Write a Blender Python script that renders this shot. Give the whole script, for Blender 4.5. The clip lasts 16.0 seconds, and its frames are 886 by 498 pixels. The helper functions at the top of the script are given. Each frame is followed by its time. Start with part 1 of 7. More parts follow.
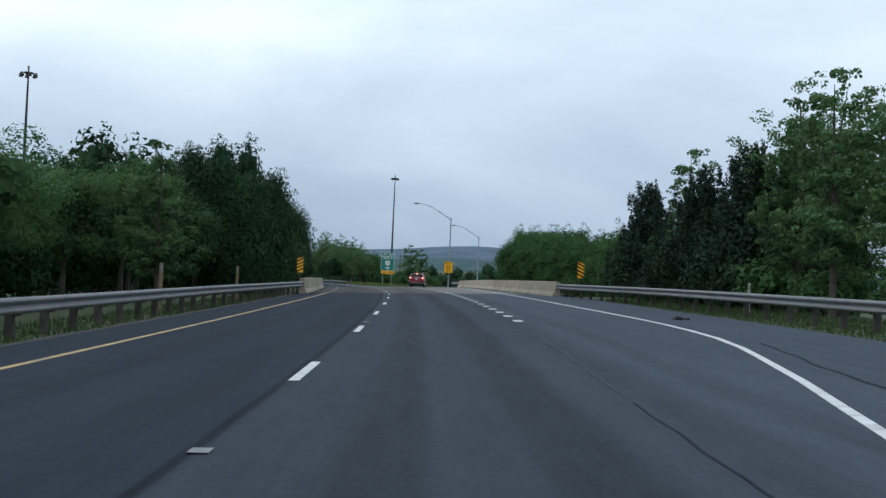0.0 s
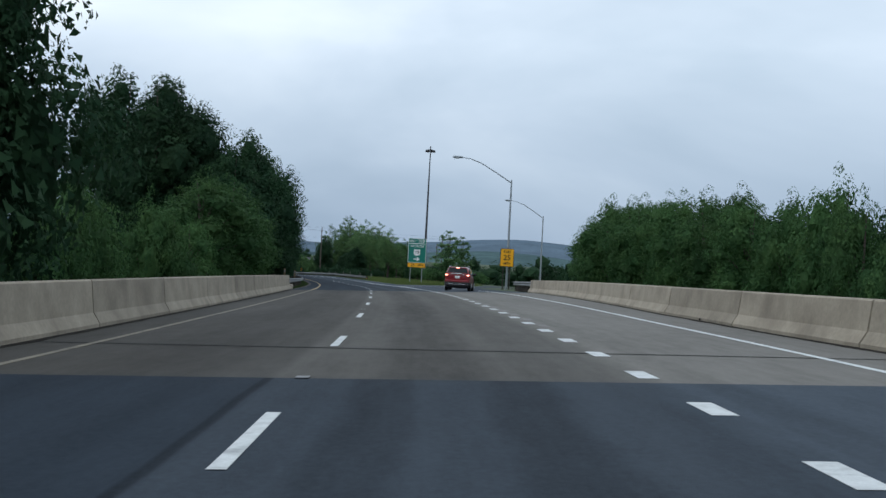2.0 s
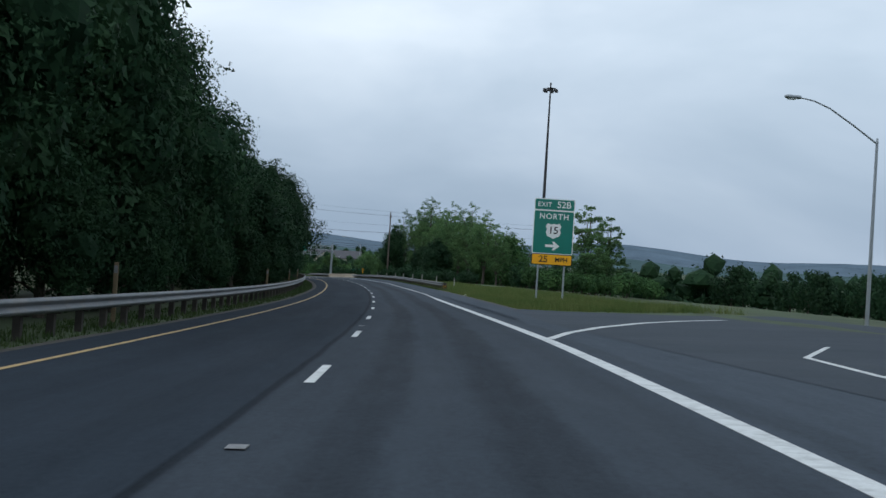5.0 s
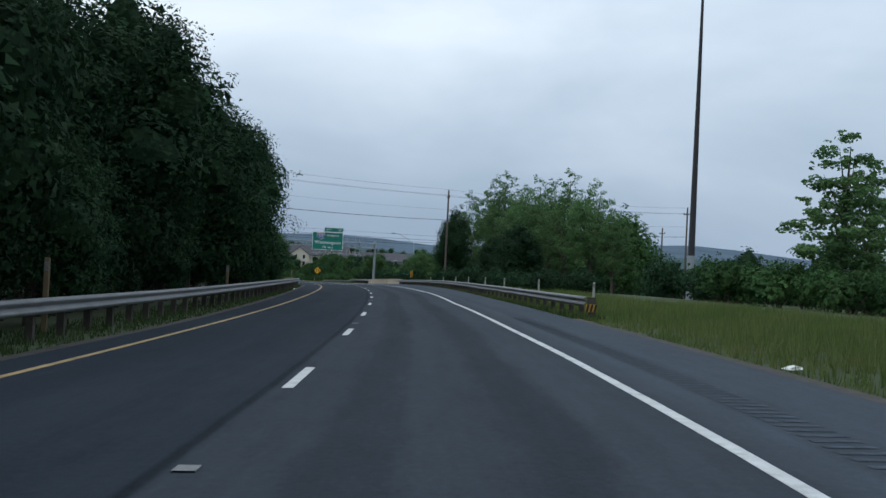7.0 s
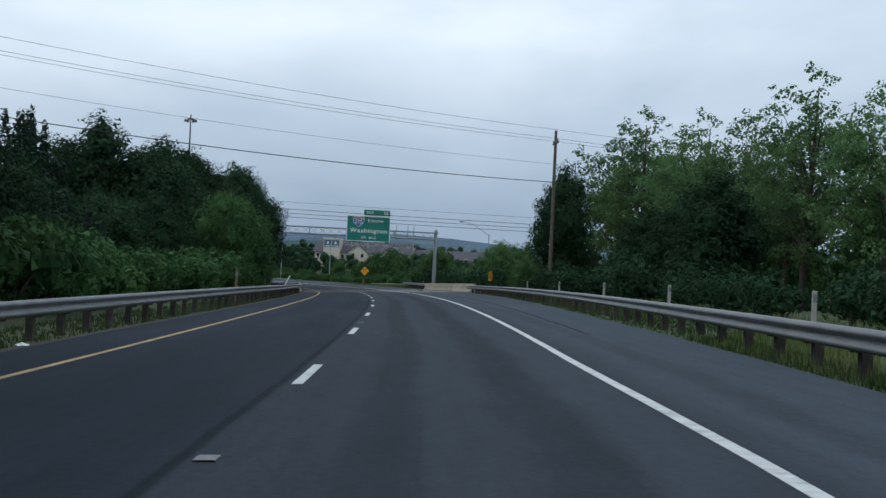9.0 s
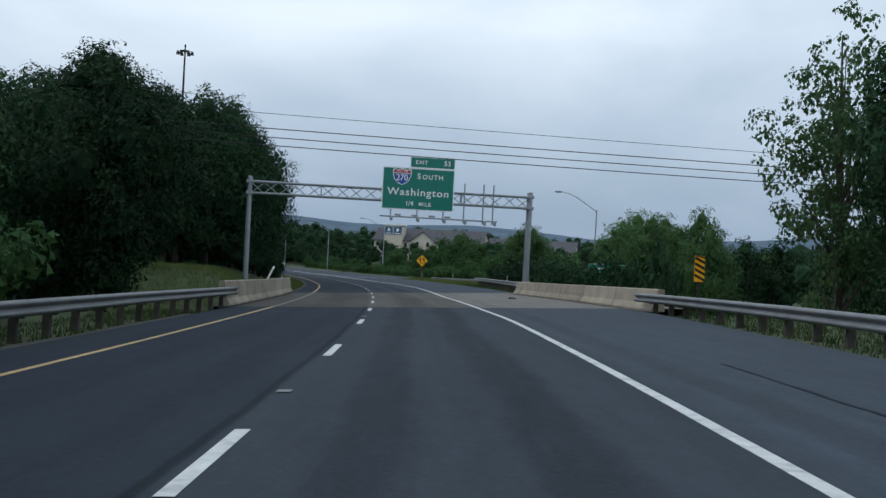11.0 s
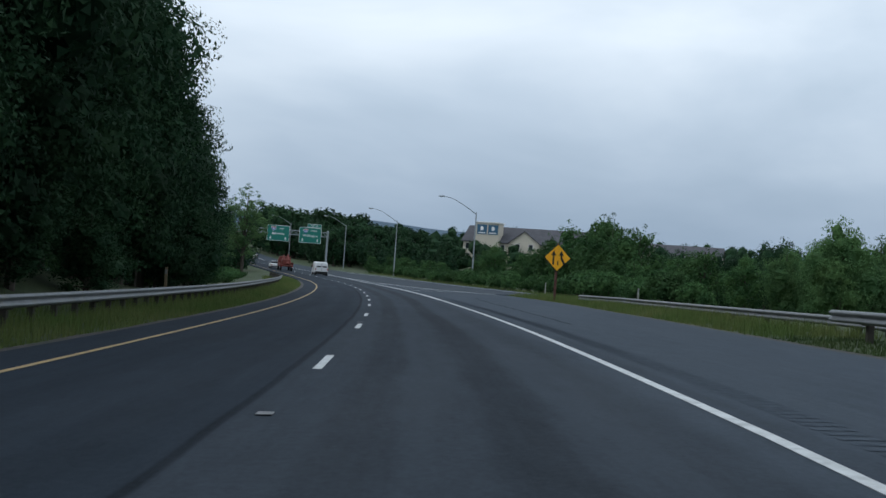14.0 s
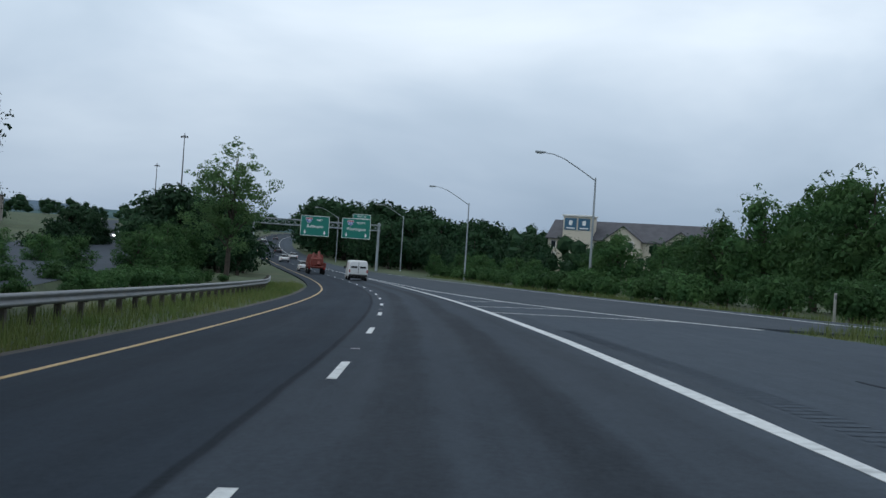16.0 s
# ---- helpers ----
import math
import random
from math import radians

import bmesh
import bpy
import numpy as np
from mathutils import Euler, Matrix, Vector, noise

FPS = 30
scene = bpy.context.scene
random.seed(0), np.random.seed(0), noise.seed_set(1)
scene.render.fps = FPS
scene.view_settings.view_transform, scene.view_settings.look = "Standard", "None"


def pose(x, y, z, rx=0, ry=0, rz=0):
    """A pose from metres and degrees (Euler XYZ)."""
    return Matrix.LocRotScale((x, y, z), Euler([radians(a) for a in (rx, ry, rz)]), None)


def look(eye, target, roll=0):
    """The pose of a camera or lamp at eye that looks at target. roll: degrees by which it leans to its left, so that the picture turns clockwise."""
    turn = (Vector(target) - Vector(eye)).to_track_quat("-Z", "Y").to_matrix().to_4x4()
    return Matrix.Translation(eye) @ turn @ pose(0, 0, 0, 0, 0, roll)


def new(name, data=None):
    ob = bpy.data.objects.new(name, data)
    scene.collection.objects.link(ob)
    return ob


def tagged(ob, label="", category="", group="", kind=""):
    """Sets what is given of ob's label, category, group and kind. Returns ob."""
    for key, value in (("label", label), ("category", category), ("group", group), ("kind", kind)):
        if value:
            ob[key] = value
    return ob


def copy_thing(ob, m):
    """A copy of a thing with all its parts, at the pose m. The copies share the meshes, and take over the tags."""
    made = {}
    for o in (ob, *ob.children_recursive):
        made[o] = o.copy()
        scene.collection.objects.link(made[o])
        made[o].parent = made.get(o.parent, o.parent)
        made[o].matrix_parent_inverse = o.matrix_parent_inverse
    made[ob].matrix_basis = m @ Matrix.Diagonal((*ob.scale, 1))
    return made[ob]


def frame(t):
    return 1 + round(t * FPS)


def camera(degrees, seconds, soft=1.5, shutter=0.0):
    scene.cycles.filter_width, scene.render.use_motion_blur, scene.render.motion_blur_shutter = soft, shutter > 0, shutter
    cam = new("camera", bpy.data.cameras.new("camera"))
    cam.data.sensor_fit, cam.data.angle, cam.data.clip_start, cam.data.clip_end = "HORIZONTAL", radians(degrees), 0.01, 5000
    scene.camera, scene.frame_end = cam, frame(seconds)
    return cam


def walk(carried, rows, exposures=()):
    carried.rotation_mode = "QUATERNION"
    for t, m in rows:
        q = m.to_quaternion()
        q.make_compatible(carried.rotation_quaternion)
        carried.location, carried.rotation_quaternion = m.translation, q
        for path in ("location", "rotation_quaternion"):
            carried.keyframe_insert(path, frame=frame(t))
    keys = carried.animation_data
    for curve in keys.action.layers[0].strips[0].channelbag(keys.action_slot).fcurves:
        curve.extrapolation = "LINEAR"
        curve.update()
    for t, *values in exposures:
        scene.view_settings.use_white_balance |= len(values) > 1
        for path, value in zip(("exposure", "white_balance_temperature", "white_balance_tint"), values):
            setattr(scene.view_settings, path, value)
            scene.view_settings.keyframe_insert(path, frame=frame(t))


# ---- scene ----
# A highway in dull weather: two bridges, an exit, a sign gantry, trees on both sides.

# ---------------------------------------------------------------- camera
cam = camera(43.0, 16.0, soft=1.5)
# seconds, x, y, z, yaw, pitch, roll
PATH = [
    (0.0, 0.00, 0.00, 1.244, -0.000, 1.347, -2.563),
    (0.5, -0.23, 14.60, 1.260, 0.421, 1.240, -2.843),
    (1.0, -0.52, 29.42, 1.272, 0.852, 1.159, -3.117),
    (1.5, -0.99, 44.07, 1.302, 1.419, 1.186, -3.104),
    (2.0, -1.54, 58.65, 1.288, 1.969, 0.921, -3.019),
    (2.5, -2.29, 73.32, 1.251, 2.756, 0.568, -3.139),
    (3.0, -3.27, 88.07, 1.197, 3.658, 0.978, -3.526),
    (3.5, -4.48, 102.77, 1.108, 4.485, 0.894, -3.707),
    (4.0, -5.84, 117.26, 0.962, 5.221, 0.836, -3.960),
    (4.8, -8.58, 142.06, 0.640, 6.430, 0.850, -3.720),
    (5.65, -12.12, 168.79, 0.255, 7.760, 0.870, -2.950),
    (6.5, -16.43, 195.67, -0.108, 9.137, 0.895, -2.386),
    (7.0, -19.21, 211.56, -0.237, 9.949, 0.948, -2.781),
    (7.5, -22.24, 227.31, -0.364, 10.853, 0.927, -2.894),
    (8.0, -25.56, 243.02, -0.474, 11.840, 1.012, -3.049),
    (8.5, -29.07, 258.58, -0.552, 12.734, 0.524, -2.918),
    (9.0, -32.74, 273.81, -0.643, 13.524, 0.820, -2.625),
    (9.8, -38.92, 297.21, -0.850, 14.980, 0.650, -2.700),
    (10.65, -45.91, 321.59, -1.150, 16.530, 0.350, -2.900),
    (11.5, -53.32, 345.40, -1.591, 18.042, 0.156, -3.067),
    (12.0, -58.03, 359.05, -1.882, 18.803, 0.211, -3.161),
    (12.5, -62.87, 372.52, -2.202, 19.562, 0.211, -3.915),
    (13.0, -67.83, 385.83, -2.480, 20.384, 0.325, -4.483),
    (13.5, -72.84, 398.75, -2.722, 21.169, 0.385, -4.343),
    (14.0, -78.05, 411.56, -2.983, 21.823, 0.448, -4.082),
    (14.5, -83.40, 424.23, -3.272, 22.757, 0.821, -3.729),
    (15.0, -89.00, 436.92, -3.566, 23.659, 0.470, -3.695),
    (15.5, -94.84, 449.69, -3.876, 24.500, 0.429, -3.630),
    (16.0, -100.97, 462.46, -4.149, 25.434, 0.468, -3.707),
]
walk(cam, [(t, pose(x, y, z, 90 + pitch, roll, yaw)) for t, x, y, z, yaw, pitch, roll in PATH],
     exposures=[(0.0, 0.28), (1.0, 0.28), (2.0, 0.18), (3.5, 0.07), (7.0, 0.09), (16.0, 0.06)])

# ---------------------------------------------------------------- light: a thick cloud cover
world = bpy.data.worlds.new("overcast_sky")
scene.world = world
world.use_nodes = True
wt = world.node_tree
wt.nodes.clear()


def wnode(kind, **props):
    n = wt.nodes.new(kind)
    for k, v in props.items():
        if k == "ramp":
            fill_ramp(n, v)
        else:
            n.inputs[k].default_value = v
    return n


def fill_ramp(n, stops):
    el = n.color_ramp.elements
    while len(el) < len(stops):
        el.new(0.5)
    for e, (p, c) in zip(el, stops):
        e.position, e.color = p, (*c, 1.0)


w_out = wt.nodes.new("ShaderNodeOutputWorld")
w_bg = wt.nodes.new("ShaderNodeBackground")
w_sky = wt.nodes.new("ShaderNodeTexSky")
w_sky.sky_type, w_sky.sun_disc = "NISHITA", False
w_sky.sun_elevation, w_sky.sun_rotation = radians(52), radians(-118)
w_sky.air_density, w_sky.dust_density = 1.0, 3.0
w_scale = wt.nodes.new("ShaderNodeVectorMath")
w_scale.operation = "SCALE"
w_scale.inputs["Scale"].default_value = 0.08
wt.links.new(w_sky.outputs[0], w_scale.inputs[0])
w_co = wt.nodes.new("ShaderNodeTexCoord")
w_map = wt.nodes.new("ShaderNodeMapping")
w_map.inputs["Scale"].default_value = (1.0, 1.0, 2.6)
w_map.inputs["Location"].default_value = (0.35, 0.1, 0.2)
wt.links.new(w_co.outputs["Generated"], w_map.inputs[0])
w_n1 = wnode("ShaderNodeTexNoise", Scale=2.3, Detail=5.0, Roughness=0.5, Distortion=0.25)
wt.links.new(w_map.outputs[0], w_n1.inputs["Vector"])
w_ramp = wnode("ShaderNodeValToRGB", ramp=[(0.30, (0.55, 0.67, 0.795)), (0.48, (0.685, 0.80, 0.925)), (0.68, (0.90, 1.0, 1.10))])
wt.links.new(w_n1.outputs[0], w_ramp.inputs[0])
# the cloud base is darker and bluer towards the horizon
w_sep = wt.nodes.new("ShaderNodeSeparateXYZ")
wt.links.new(w_co.outputs["Generated"], w_sep.inputs[0])
w_low = wnode("ShaderNodeValToRGB", ramp=[(0.0, (0.46, 0.52, 0.60)), (0.07, (0.58, 0.63, 0.69)), (0.20, (0.95, 0.965, 0.98)), (0.6, (1.0, 1.0, 1.0))])
wt.links.new(w_sep.outputs["Z"], w_low.inputs[0])
w_mul = wt.nodes.new("ShaderNodeMix")
w_mul.data_type, w_mul.blend_type = "RGBA", "MULTIPLY"
w_mul.inputs["Factor"].default_value = 1.0
wt.links.new(w_ramp.outputs[0], w_mul.inputs[6])
wt.links.new(w_low.outputs[0], w_mul.inputs[7])
w_mix = wt.nodes.new("ShaderNodeMix")
w_mix.data_type = "RGBA"
w_mix.inputs["Factor"].default_value = 0.93
wt.links.new(w_scale.outputs[0], w_mix.inputs[6])
wt.links.new(w_mul.outputs[2], w_mix.inputs[7])
wt.links.new(w_mix.outputs[2], w_bg.inputs["Color"])
w_bg.inputs["Strength"].default_value = 1.0
wt.links.new(w_bg.outputs[0], w_out.inputs["Surface"])

sun = new("sun", bpy.data.lights.new("sun", "SUN"))
sun.data.energy, sun.data.angle, sun.data.color = 0.7, radians(40), (0.93, 0.97, 1.0)
sun.matrix_world = look((0, 0, 50), (34, 18, 0))


# ---------------------------------------------------------------- materials
def material(name, colour, rough=0.7, metal=0.0, grain=0.0, scale=4.0, bump=0.0, bump_scale=40.0, vary=0.0, coat=0.0, spec=0.4, stain=0.0, stain_scale=0.4, stain_colour=(0.1, 0.09, 0.08), emit=None, island=0.0):
    """A surface with grain at two scales, stains of a shape of their own, relief and variation from piece to piece."""
    m = bpy.data.materials.new(name)
    m.use_nodes = True
    t = m.node_tree
    bsdf = t.nodes["Principled BSDF"]
    bsdf.inputs["Roughness"].default_value = rough
    bsdf.inputs["Metallic"].default_value = metal
    bsdf.inputs["Specular IOR Level"].default_value = spec
    bsdf.inputs["Coat Weight"].default_value = coat
    co = t.nodes.new("ShaderNodeTexCoord")
    rgb = t.nodes.new("ShaderNodeRGB")
    rgb.outputs[0].default_value = (*colour, 1)
    out = rgb.outputs[0]

    def shade(fac, low, high):
        r = t.nodes.new("ShaderNodeMapRange")
        r.inputs["From Min"].default_value, r.inputs["From Max"].default_value = 0.25, 0.75
        r.inputs["To Min"].default_value, r.inputs["To Max"].default_value = low, high
        t.links.new(fac, r.inputs["Value"])
        h = t.nodes.new("ShaderNodeHueSaturation")
        t.links.new(r.outputs[0], h.inputs["Value"])
        t.links.new(out, h.inputs["Color"])
        return h.outputs[0]

    def noise_at(s, detail=4.0):
        n = t.nodes.new("ShaderNodeTexNoise")
        n.inputs["Scale"].default_value, n.inputs["Detail"].default_value = s, detail
        t.links.new(co.outputs["Object"], n.inputs["Vector"])
        return n.outputs[0]

    if grain:
        out = shade(noise_at(scale), 1 - grain, 1 + grain)
        out = shade(noise_at(scale * 9), 1 - grain * 0.6, 1 + grain * 0.6)
    if vary:
        i = t.nodes.new("ShaderNodeObjectInfo")
        out = shade(i.outputs["Random"], 1 - vary, 1 + vary)
    if island:
        g = t.nodes.new("ShaderNodeNewGeometry")
        out = shade(g.outputs["Random Per Island"], 1 - island, 1 + island)
    if stain:
        r = t.nodes.new("ShaderNodeMapRange")
        r.inputs["From Min"].default_value, r.inputs["From Max"].default_value = 0.52, 0.74
        r.inputs["To Max"].default_value = stain
        t.links.new(noise_at(stain_scale, 7.0), r.inputs["Value"])
        mix = t.nodes.new("ShaderNodeMix")
        mix.data_type = "RGBA"
        t.links.new(r.outputs[0], mix.inputs["Factor"])
        t.links.new(out, mix.inputs[6])
        mix.inputs[7].default_value = (*stain_colour, 1)
        out = mix.outputs[2]
    t.links.new(out, bsdf.inputs["Base Color"])
    if bump:
        b = t.nodes.new("ShaderNodeBump")
        b.inputs["Strength"].default_value, b.inputs["Distance"].default_value = bump, 0.02
        t.links.new(noise_at(bump_scale, 3.0), b.inputs["Height"])
        t.links.new(b.outputs[0], bsdf.inputs["Normal"])
    if emit:
        bsdf.inputs["Emission Color"].default_value = (*emit[0], 1)
        bsdf.inputs["Emission Strength"].default_value = emit[1]
    return m


def paving(name, base, lane_dark, bands, speck, seam, blotch, rough=0.85, verge=1.0, outer=None):
    """Road surface laid along the road: u runs across (metres from the driven line), v along. Wheel and oil bands, patches, seam."""
    m = bpy.data.materials.new(name)
    m.use_nodes = True
    t = m.node_tree
    bsdf = t.nodes["Principled BSDF"]
    bsdf.inputs["Specular IOR Level"].default_value = 0.05
    uv = t.nodes.new("ShaderNodeUVMap")
    sep = t.nodes.new("ShaderNodeSeparateXYZ")
    t.links.new(uv.outputs[0], sep.inputs[0])

    def math2(op, a, b, clamp=False):
        n = t.nodes.new("ShaderNodeMath")
        n.operation, n.use_clamp = op, clamp
        for i, v in enumerate((a, b)):
            if isinstance(v, (int, float)):
                n.inputs[i].default_value = v
            else:
                t.links.new(v, n.inputs[i])
        return n.outputs[0]

    def noise_uv(su, sv, detail=4.0, rough_n=0.55):
        mp = t.nodes.new("ShaderNodeMapping")
        mp.inputs["Scale"].default_value = (su, sv, 1)
        t.links.new(uv.outputs[0], mp.inputs[0])
        n = t.nodes.new("ShaderNodeTexNoise")
        n.inputs["Scale"].default_value, n.inputs["Detail"].default_value, n.inputs["Roughness"].default_value = 1.0, detail, rough_n
        t.links.new(mp.outputs[0], n.inputs["Vector"])
        return n.outputs[0]

    wander = math2("MULTIPLY", math2("SUBTRACT", noise_uv(0.15, 0.03, 2), 0.5), 1.0)
    ragged = math2("MULTIPLY", math2("SUBTRACT", noise_uv(1.3, 0.35, 5, 0.65), 0.5), 0.5)
    u = math2("ADD", sep.outputs[0], math2("ADD", wander, ragged))
    total = None
    for centre, width, depth in bands:
        off = math2("ABSOLUTE", math2("SUBTRACT", u, centre), 0)
        r = t.nodes.new("ShaderNodeMapRange")
        r.interpolation_type = "SMOOTHSTEP"
        r.inputs["From Min"].default_value, r.inputs["From Max"].default_value = width * 0.3, width
        r.inputs["To Min"].default_value, r.inputs["To Max"].default_value = depth, 0.0
        t.links.new(off, r.inputs["Value"])
        total = r.outputs[0] if total is None else math2("ADD", total, r.outputs[0])
    total = math2("MULTIPLY", total, math2("ADD", 0.55, math2("MULTIPLY", noise_uv(0.3, 0.02, 3), 0.9)))
    big = math2("MULTIPLY", math2("SUBTRACT", noise_uv(0.25, 0.06, 5), 0.5), blotch)
    fine = math2("MULTIPLY", math2("SUBTRACT", noise_uv(14, 9, 3, 0.7), 0.5), speck)
    mid = math2("MULTIPLY", math2("SUBTRACT", noise_uv(3.2, 0.8, 6, 0.7), 0.5), blotch * 1.3)
    drag = math2("MULTIPLY", math2("SUBTRACT", noise_uv(6.0, 0.12, 4, 0.6), 0.5), blotch * 0.6)
    value = math2("ADD", math2("ADD", math2("SUBTRACT", 1.0, total), math2("ADD", big, math2("ADD", mid, drag))), fine)
    if seam:
        off = math2("ABSOLUTE", math2("SUBTRACT", math2("ADD", sep.outputs[0], math2("MULTIPLY", math2("SUBTRACT", noise_uv(0.01, 0.25, 3), 0.5), 0.12)), seam), 0)
        r = t.nodes.new("ShaderNodeMapRange")
        r.inputs["From Min"].default_value, r.inputs["From Max"].default_value = 0.03, 0.07
        r.inputs["To Min"].default_value, r.inputs["To Max"].default_value = 0.45, 0.0
        t.links.new(off, r.inputs["Value"])
        value = math2("SUBTRACT", value, r.outputs[0])
    # the outer lane's mat is the darker one
    step = t.nodes.new("ShaderNodeMapRange")
    step.inputs["From Min"].default_value, step.inputs["From Max"].default_value = -1.65, -1.5
    step.inputs["To Min"].default_value, step.inputs["To Max"].default_value = lane_dark, 1.0
    t.links.new(sep.outputs[0], step.inputs["Value"])
    value = math2("MULTIPLY", value, step.outputs[0])
    # the exit lane and shoulder of the bridges keep their paler concrete
    side = t.nodes.new("ShaderNodeMapRange")
    side.inputs["From Min"].default_value, side.inputs["From Max"].default_value = 2.35, 2.9
    side.inputs["To Min"].default_value, side.inputs["To Max"].default_value = 1.0, verge
    t.links.new(math2("ADD", sep.outputs[0], math2("MULTIPLY", ragged, 0.6)), side.inputs["Value"])
    value = math2("MULTIPLY", value, side.outputs[0])
    hsv = t.nodes.new("ShaderNodeHueSaturation")
    mats = t.nodes.new("ShaderNodeMix")
    mats.data_type = "RGBA"
    mats.inputs[6].default_value, mats.inputs[7].default_value = (*(outer or base), 1), (*base, 1)
    lane = t.nodes.new("ShaderNodeMapRange")
    lane.inputs["From Min"].default_value, lane.inputs["From Max"].default_value = -1.65, -1.5
    t.links.new(sep.outputs[0], lane.inputs["Value"])
    t.links.new(lane.outputs[0], mats.inputs["Factor"])
    t.links.new(mats.outputs[2], hsv.inputs["Color"])
    t.links.new(value, hsv.inputs["Value"])
    t.links.new(hsv.outputs[0], bsdf.inputs["Base Color"])
    rr = t.nodes.new("ShaderNodeMapRange")
    rr.inputs["To Min"].default_value, rr.inputs["To Max"].default_value = rough - 0.18, rough + 0.1
    t.links.new(noise_uv(0.8, 0.1, 4), rr.inputs["Value"])
    t.links.new(rr.outputs[0], bsdf.inputs["Roughness"])
    b = t.nodes.new("ShaderNodeBump")
    b.inputs["Strength"].default_value, b.inputs["Distance"].default_value = 0.35, 0.008
    t.links.new(noise_uv(45, 45, 3), b.inputs["Height"])
    t.links.new(b.outputs[0], bsdf.inputs["Normal"])
    return m


def leaves(name, colour, warm, light=0.22):
    """Foliage: colour differs from leaf to leaf, from tree to tree and in patches of the crown; some light passes through."""
    m = bpy.data.materials.new(name)
    m.use_nodes = True
    t = m.node_tree
    bsdf = t.nodes["Principled BSDF"]
    bsdf.inputs["Roughness"].default_value = 0.75
    bsdf.inputs["Specular IOR Level"].default_value = 0.10
    geo, info, co = t.nodes.new("ShaderNodeNewGeometry"), t.nodes.new("ShaderNodeObjectInfo"), t.nodes.new("ShaderNodeTexCoord")
    n = t.nodes.new("ShaderNodeTexNoise")
    n.inputs["Scale"].default_value, n.inputs["Detail"].default_value = 0.5, 3.0
    t.links.new(co.outputs["Object"], n.inputs["Vector"])
    mix = t.nodes.new("ShaderNodeMix")
    mix.data_type = "RGBA"
    mix.inputs[6].default_value, mix.inputs[7].default_value = (*colour, 1), (*warm, 1)
    r = t.nodes.new("ShaderNodeMapRange")
    r.inputs["From Min"].default_value, r.inputs["From Max"].default_value = 0.38, 0.7
    t.links.new(n.outputs[0], r.inputs["Value"])
    t.links.new(r.outputs[0], mix.inputs["Factor"])
    out = mix.outputs[2]
    for source, low, high in ((geo.outputs["Random Per Island"], 0.82, 1.18), (info.outputs["Random"], 0.75, 1.25)):
        q = t.nodes.new("ShaderNodeMapRange")
        q.inputs["To Min"].default_value, q.inputs["To Max"].default_value = low, high
        t.links.new(source, q.inputs["Value"])
        h = t.nodes.new("ShaderNodeHueSaturation")
        t.links.new(q.outputs[0], h.inputs["Value"])
        t.links.new(out, h.inputs["Color"])
        out = h.outputs[0]
    t.links.new(out, bsdf.inputs["Base Color"])
    thin = t.nodes.new("ShaderNodeBsdfTranslucent")
    t.links.new(out, thin.inputs["Color"])
    both = t.nodes.new("ShaderNodeMixShader")
    both.inputs[0].default_value = light
    t.links.new(bsdf.outputs[0], both.inputs[1])
    t.links.new(thin.outputs[0], both.inputs[2])
    t.links.new(both.outputs[0], t.nodes["Material Output"].inputs["Surface"])
    return m


BANDS = [(1.02, 0.52, 0.27), (-0.40, 0.46, 0.24), (0.08, 0.22, -0.06), (-2.4, 0.5, 0.10), (-3.9, 0.5, 0.10), (3.3, 0.35, 0.16), (1.7, 0.5, -0.10)]
M_ASPHALT = paving("asphalt", (0.0390, 0.0490, 0.0612), 0.92, BANDS, 0.55, -1.62, 0.40, 0.92, 1.40, outer=(0.0265, 0.0360, 0.0480))
M_RAMP = paving("ramp_asphalt", (0.047, 0.058, 0.071), 1.0, [(20, 1, 0.1)], 0.35, 0, 0.3)
DECK_BANDS = [(0.15, 0.95, 0.32), (1.55, 0.5, 0.10), (-1.2, 0.4, 0.08), (-3.2, 1.1, 0.20), (3.3, 0.35, 0.12)]
M_DECK = paving("bridge_concrete", (0.091, 0.087, 0.080), 0.68, DECK_BANDS, 0.30, 0, 0.55, 0.8, 1.72)
M_CONCRETE = material("barrier_concrete", (0.285, 0.247, 0.192), 0.9, grain=0.20, scale=1.3, bump=0.4, vary=0.10, stain=0.75, stain_scale=0.7, stain_colour=(0.15, 0.125, 0.098))
M_WHITE = material("white_road_paint", (0.54, 0.56, 0.56), 0.75, grain=0.14, scale=5, stain=0.65, stain_scale=4.0, stain_colour=(0.20, 0.21, 0.22))
M_FADED = material("faded_old_paint", (0.165, 0.160, 0.150), 0.85, grain=0.3, scale=5, stain=0.9, stain_scale=3.0, stain_colour=(0.110, 0.104, 0.096))
M_YELLOW_WORN = material("worn_edge_paint", (0.17, 0.15, 0.115), 0.8, grain=0.3, scale=3, stain=0.9, stain_scale=1.6, stain_colour=(0.075, 0.068, 0.060))
M_YELLOW = material("yellow_road_paint", (0.40, 0.28, 0.13), 0.75, grain=0.2, scale=3, stain=0.85, stain_scale=2.5, stain_colour=(0.17, 0.14, 0.11))
M_STEEL = material("galvanised_steel", (0.175, 0.185, 0.195), 0.6, metal=0.35, grain=0.16, scale=2.0, vary=0.08, stain=0.6, stain_scale=1.5, stain_colour=(0.24, 0.22, 0.19))
M_POLE = material("pole_aluminium", (0.30, 0.33, 0.35), 0.5, metal=0.4, grain=0.08, scale=2.0)
M_DARKPOLE = material("weathered_steel", (0.030, 0.030, 0.033), 0.7, grain=0.2, scale=1.0)
M_POST = material("weathered_post", (0.050, 0.044, 0.038), 0.9, grain=0.3, scale=6, vary=0.25)
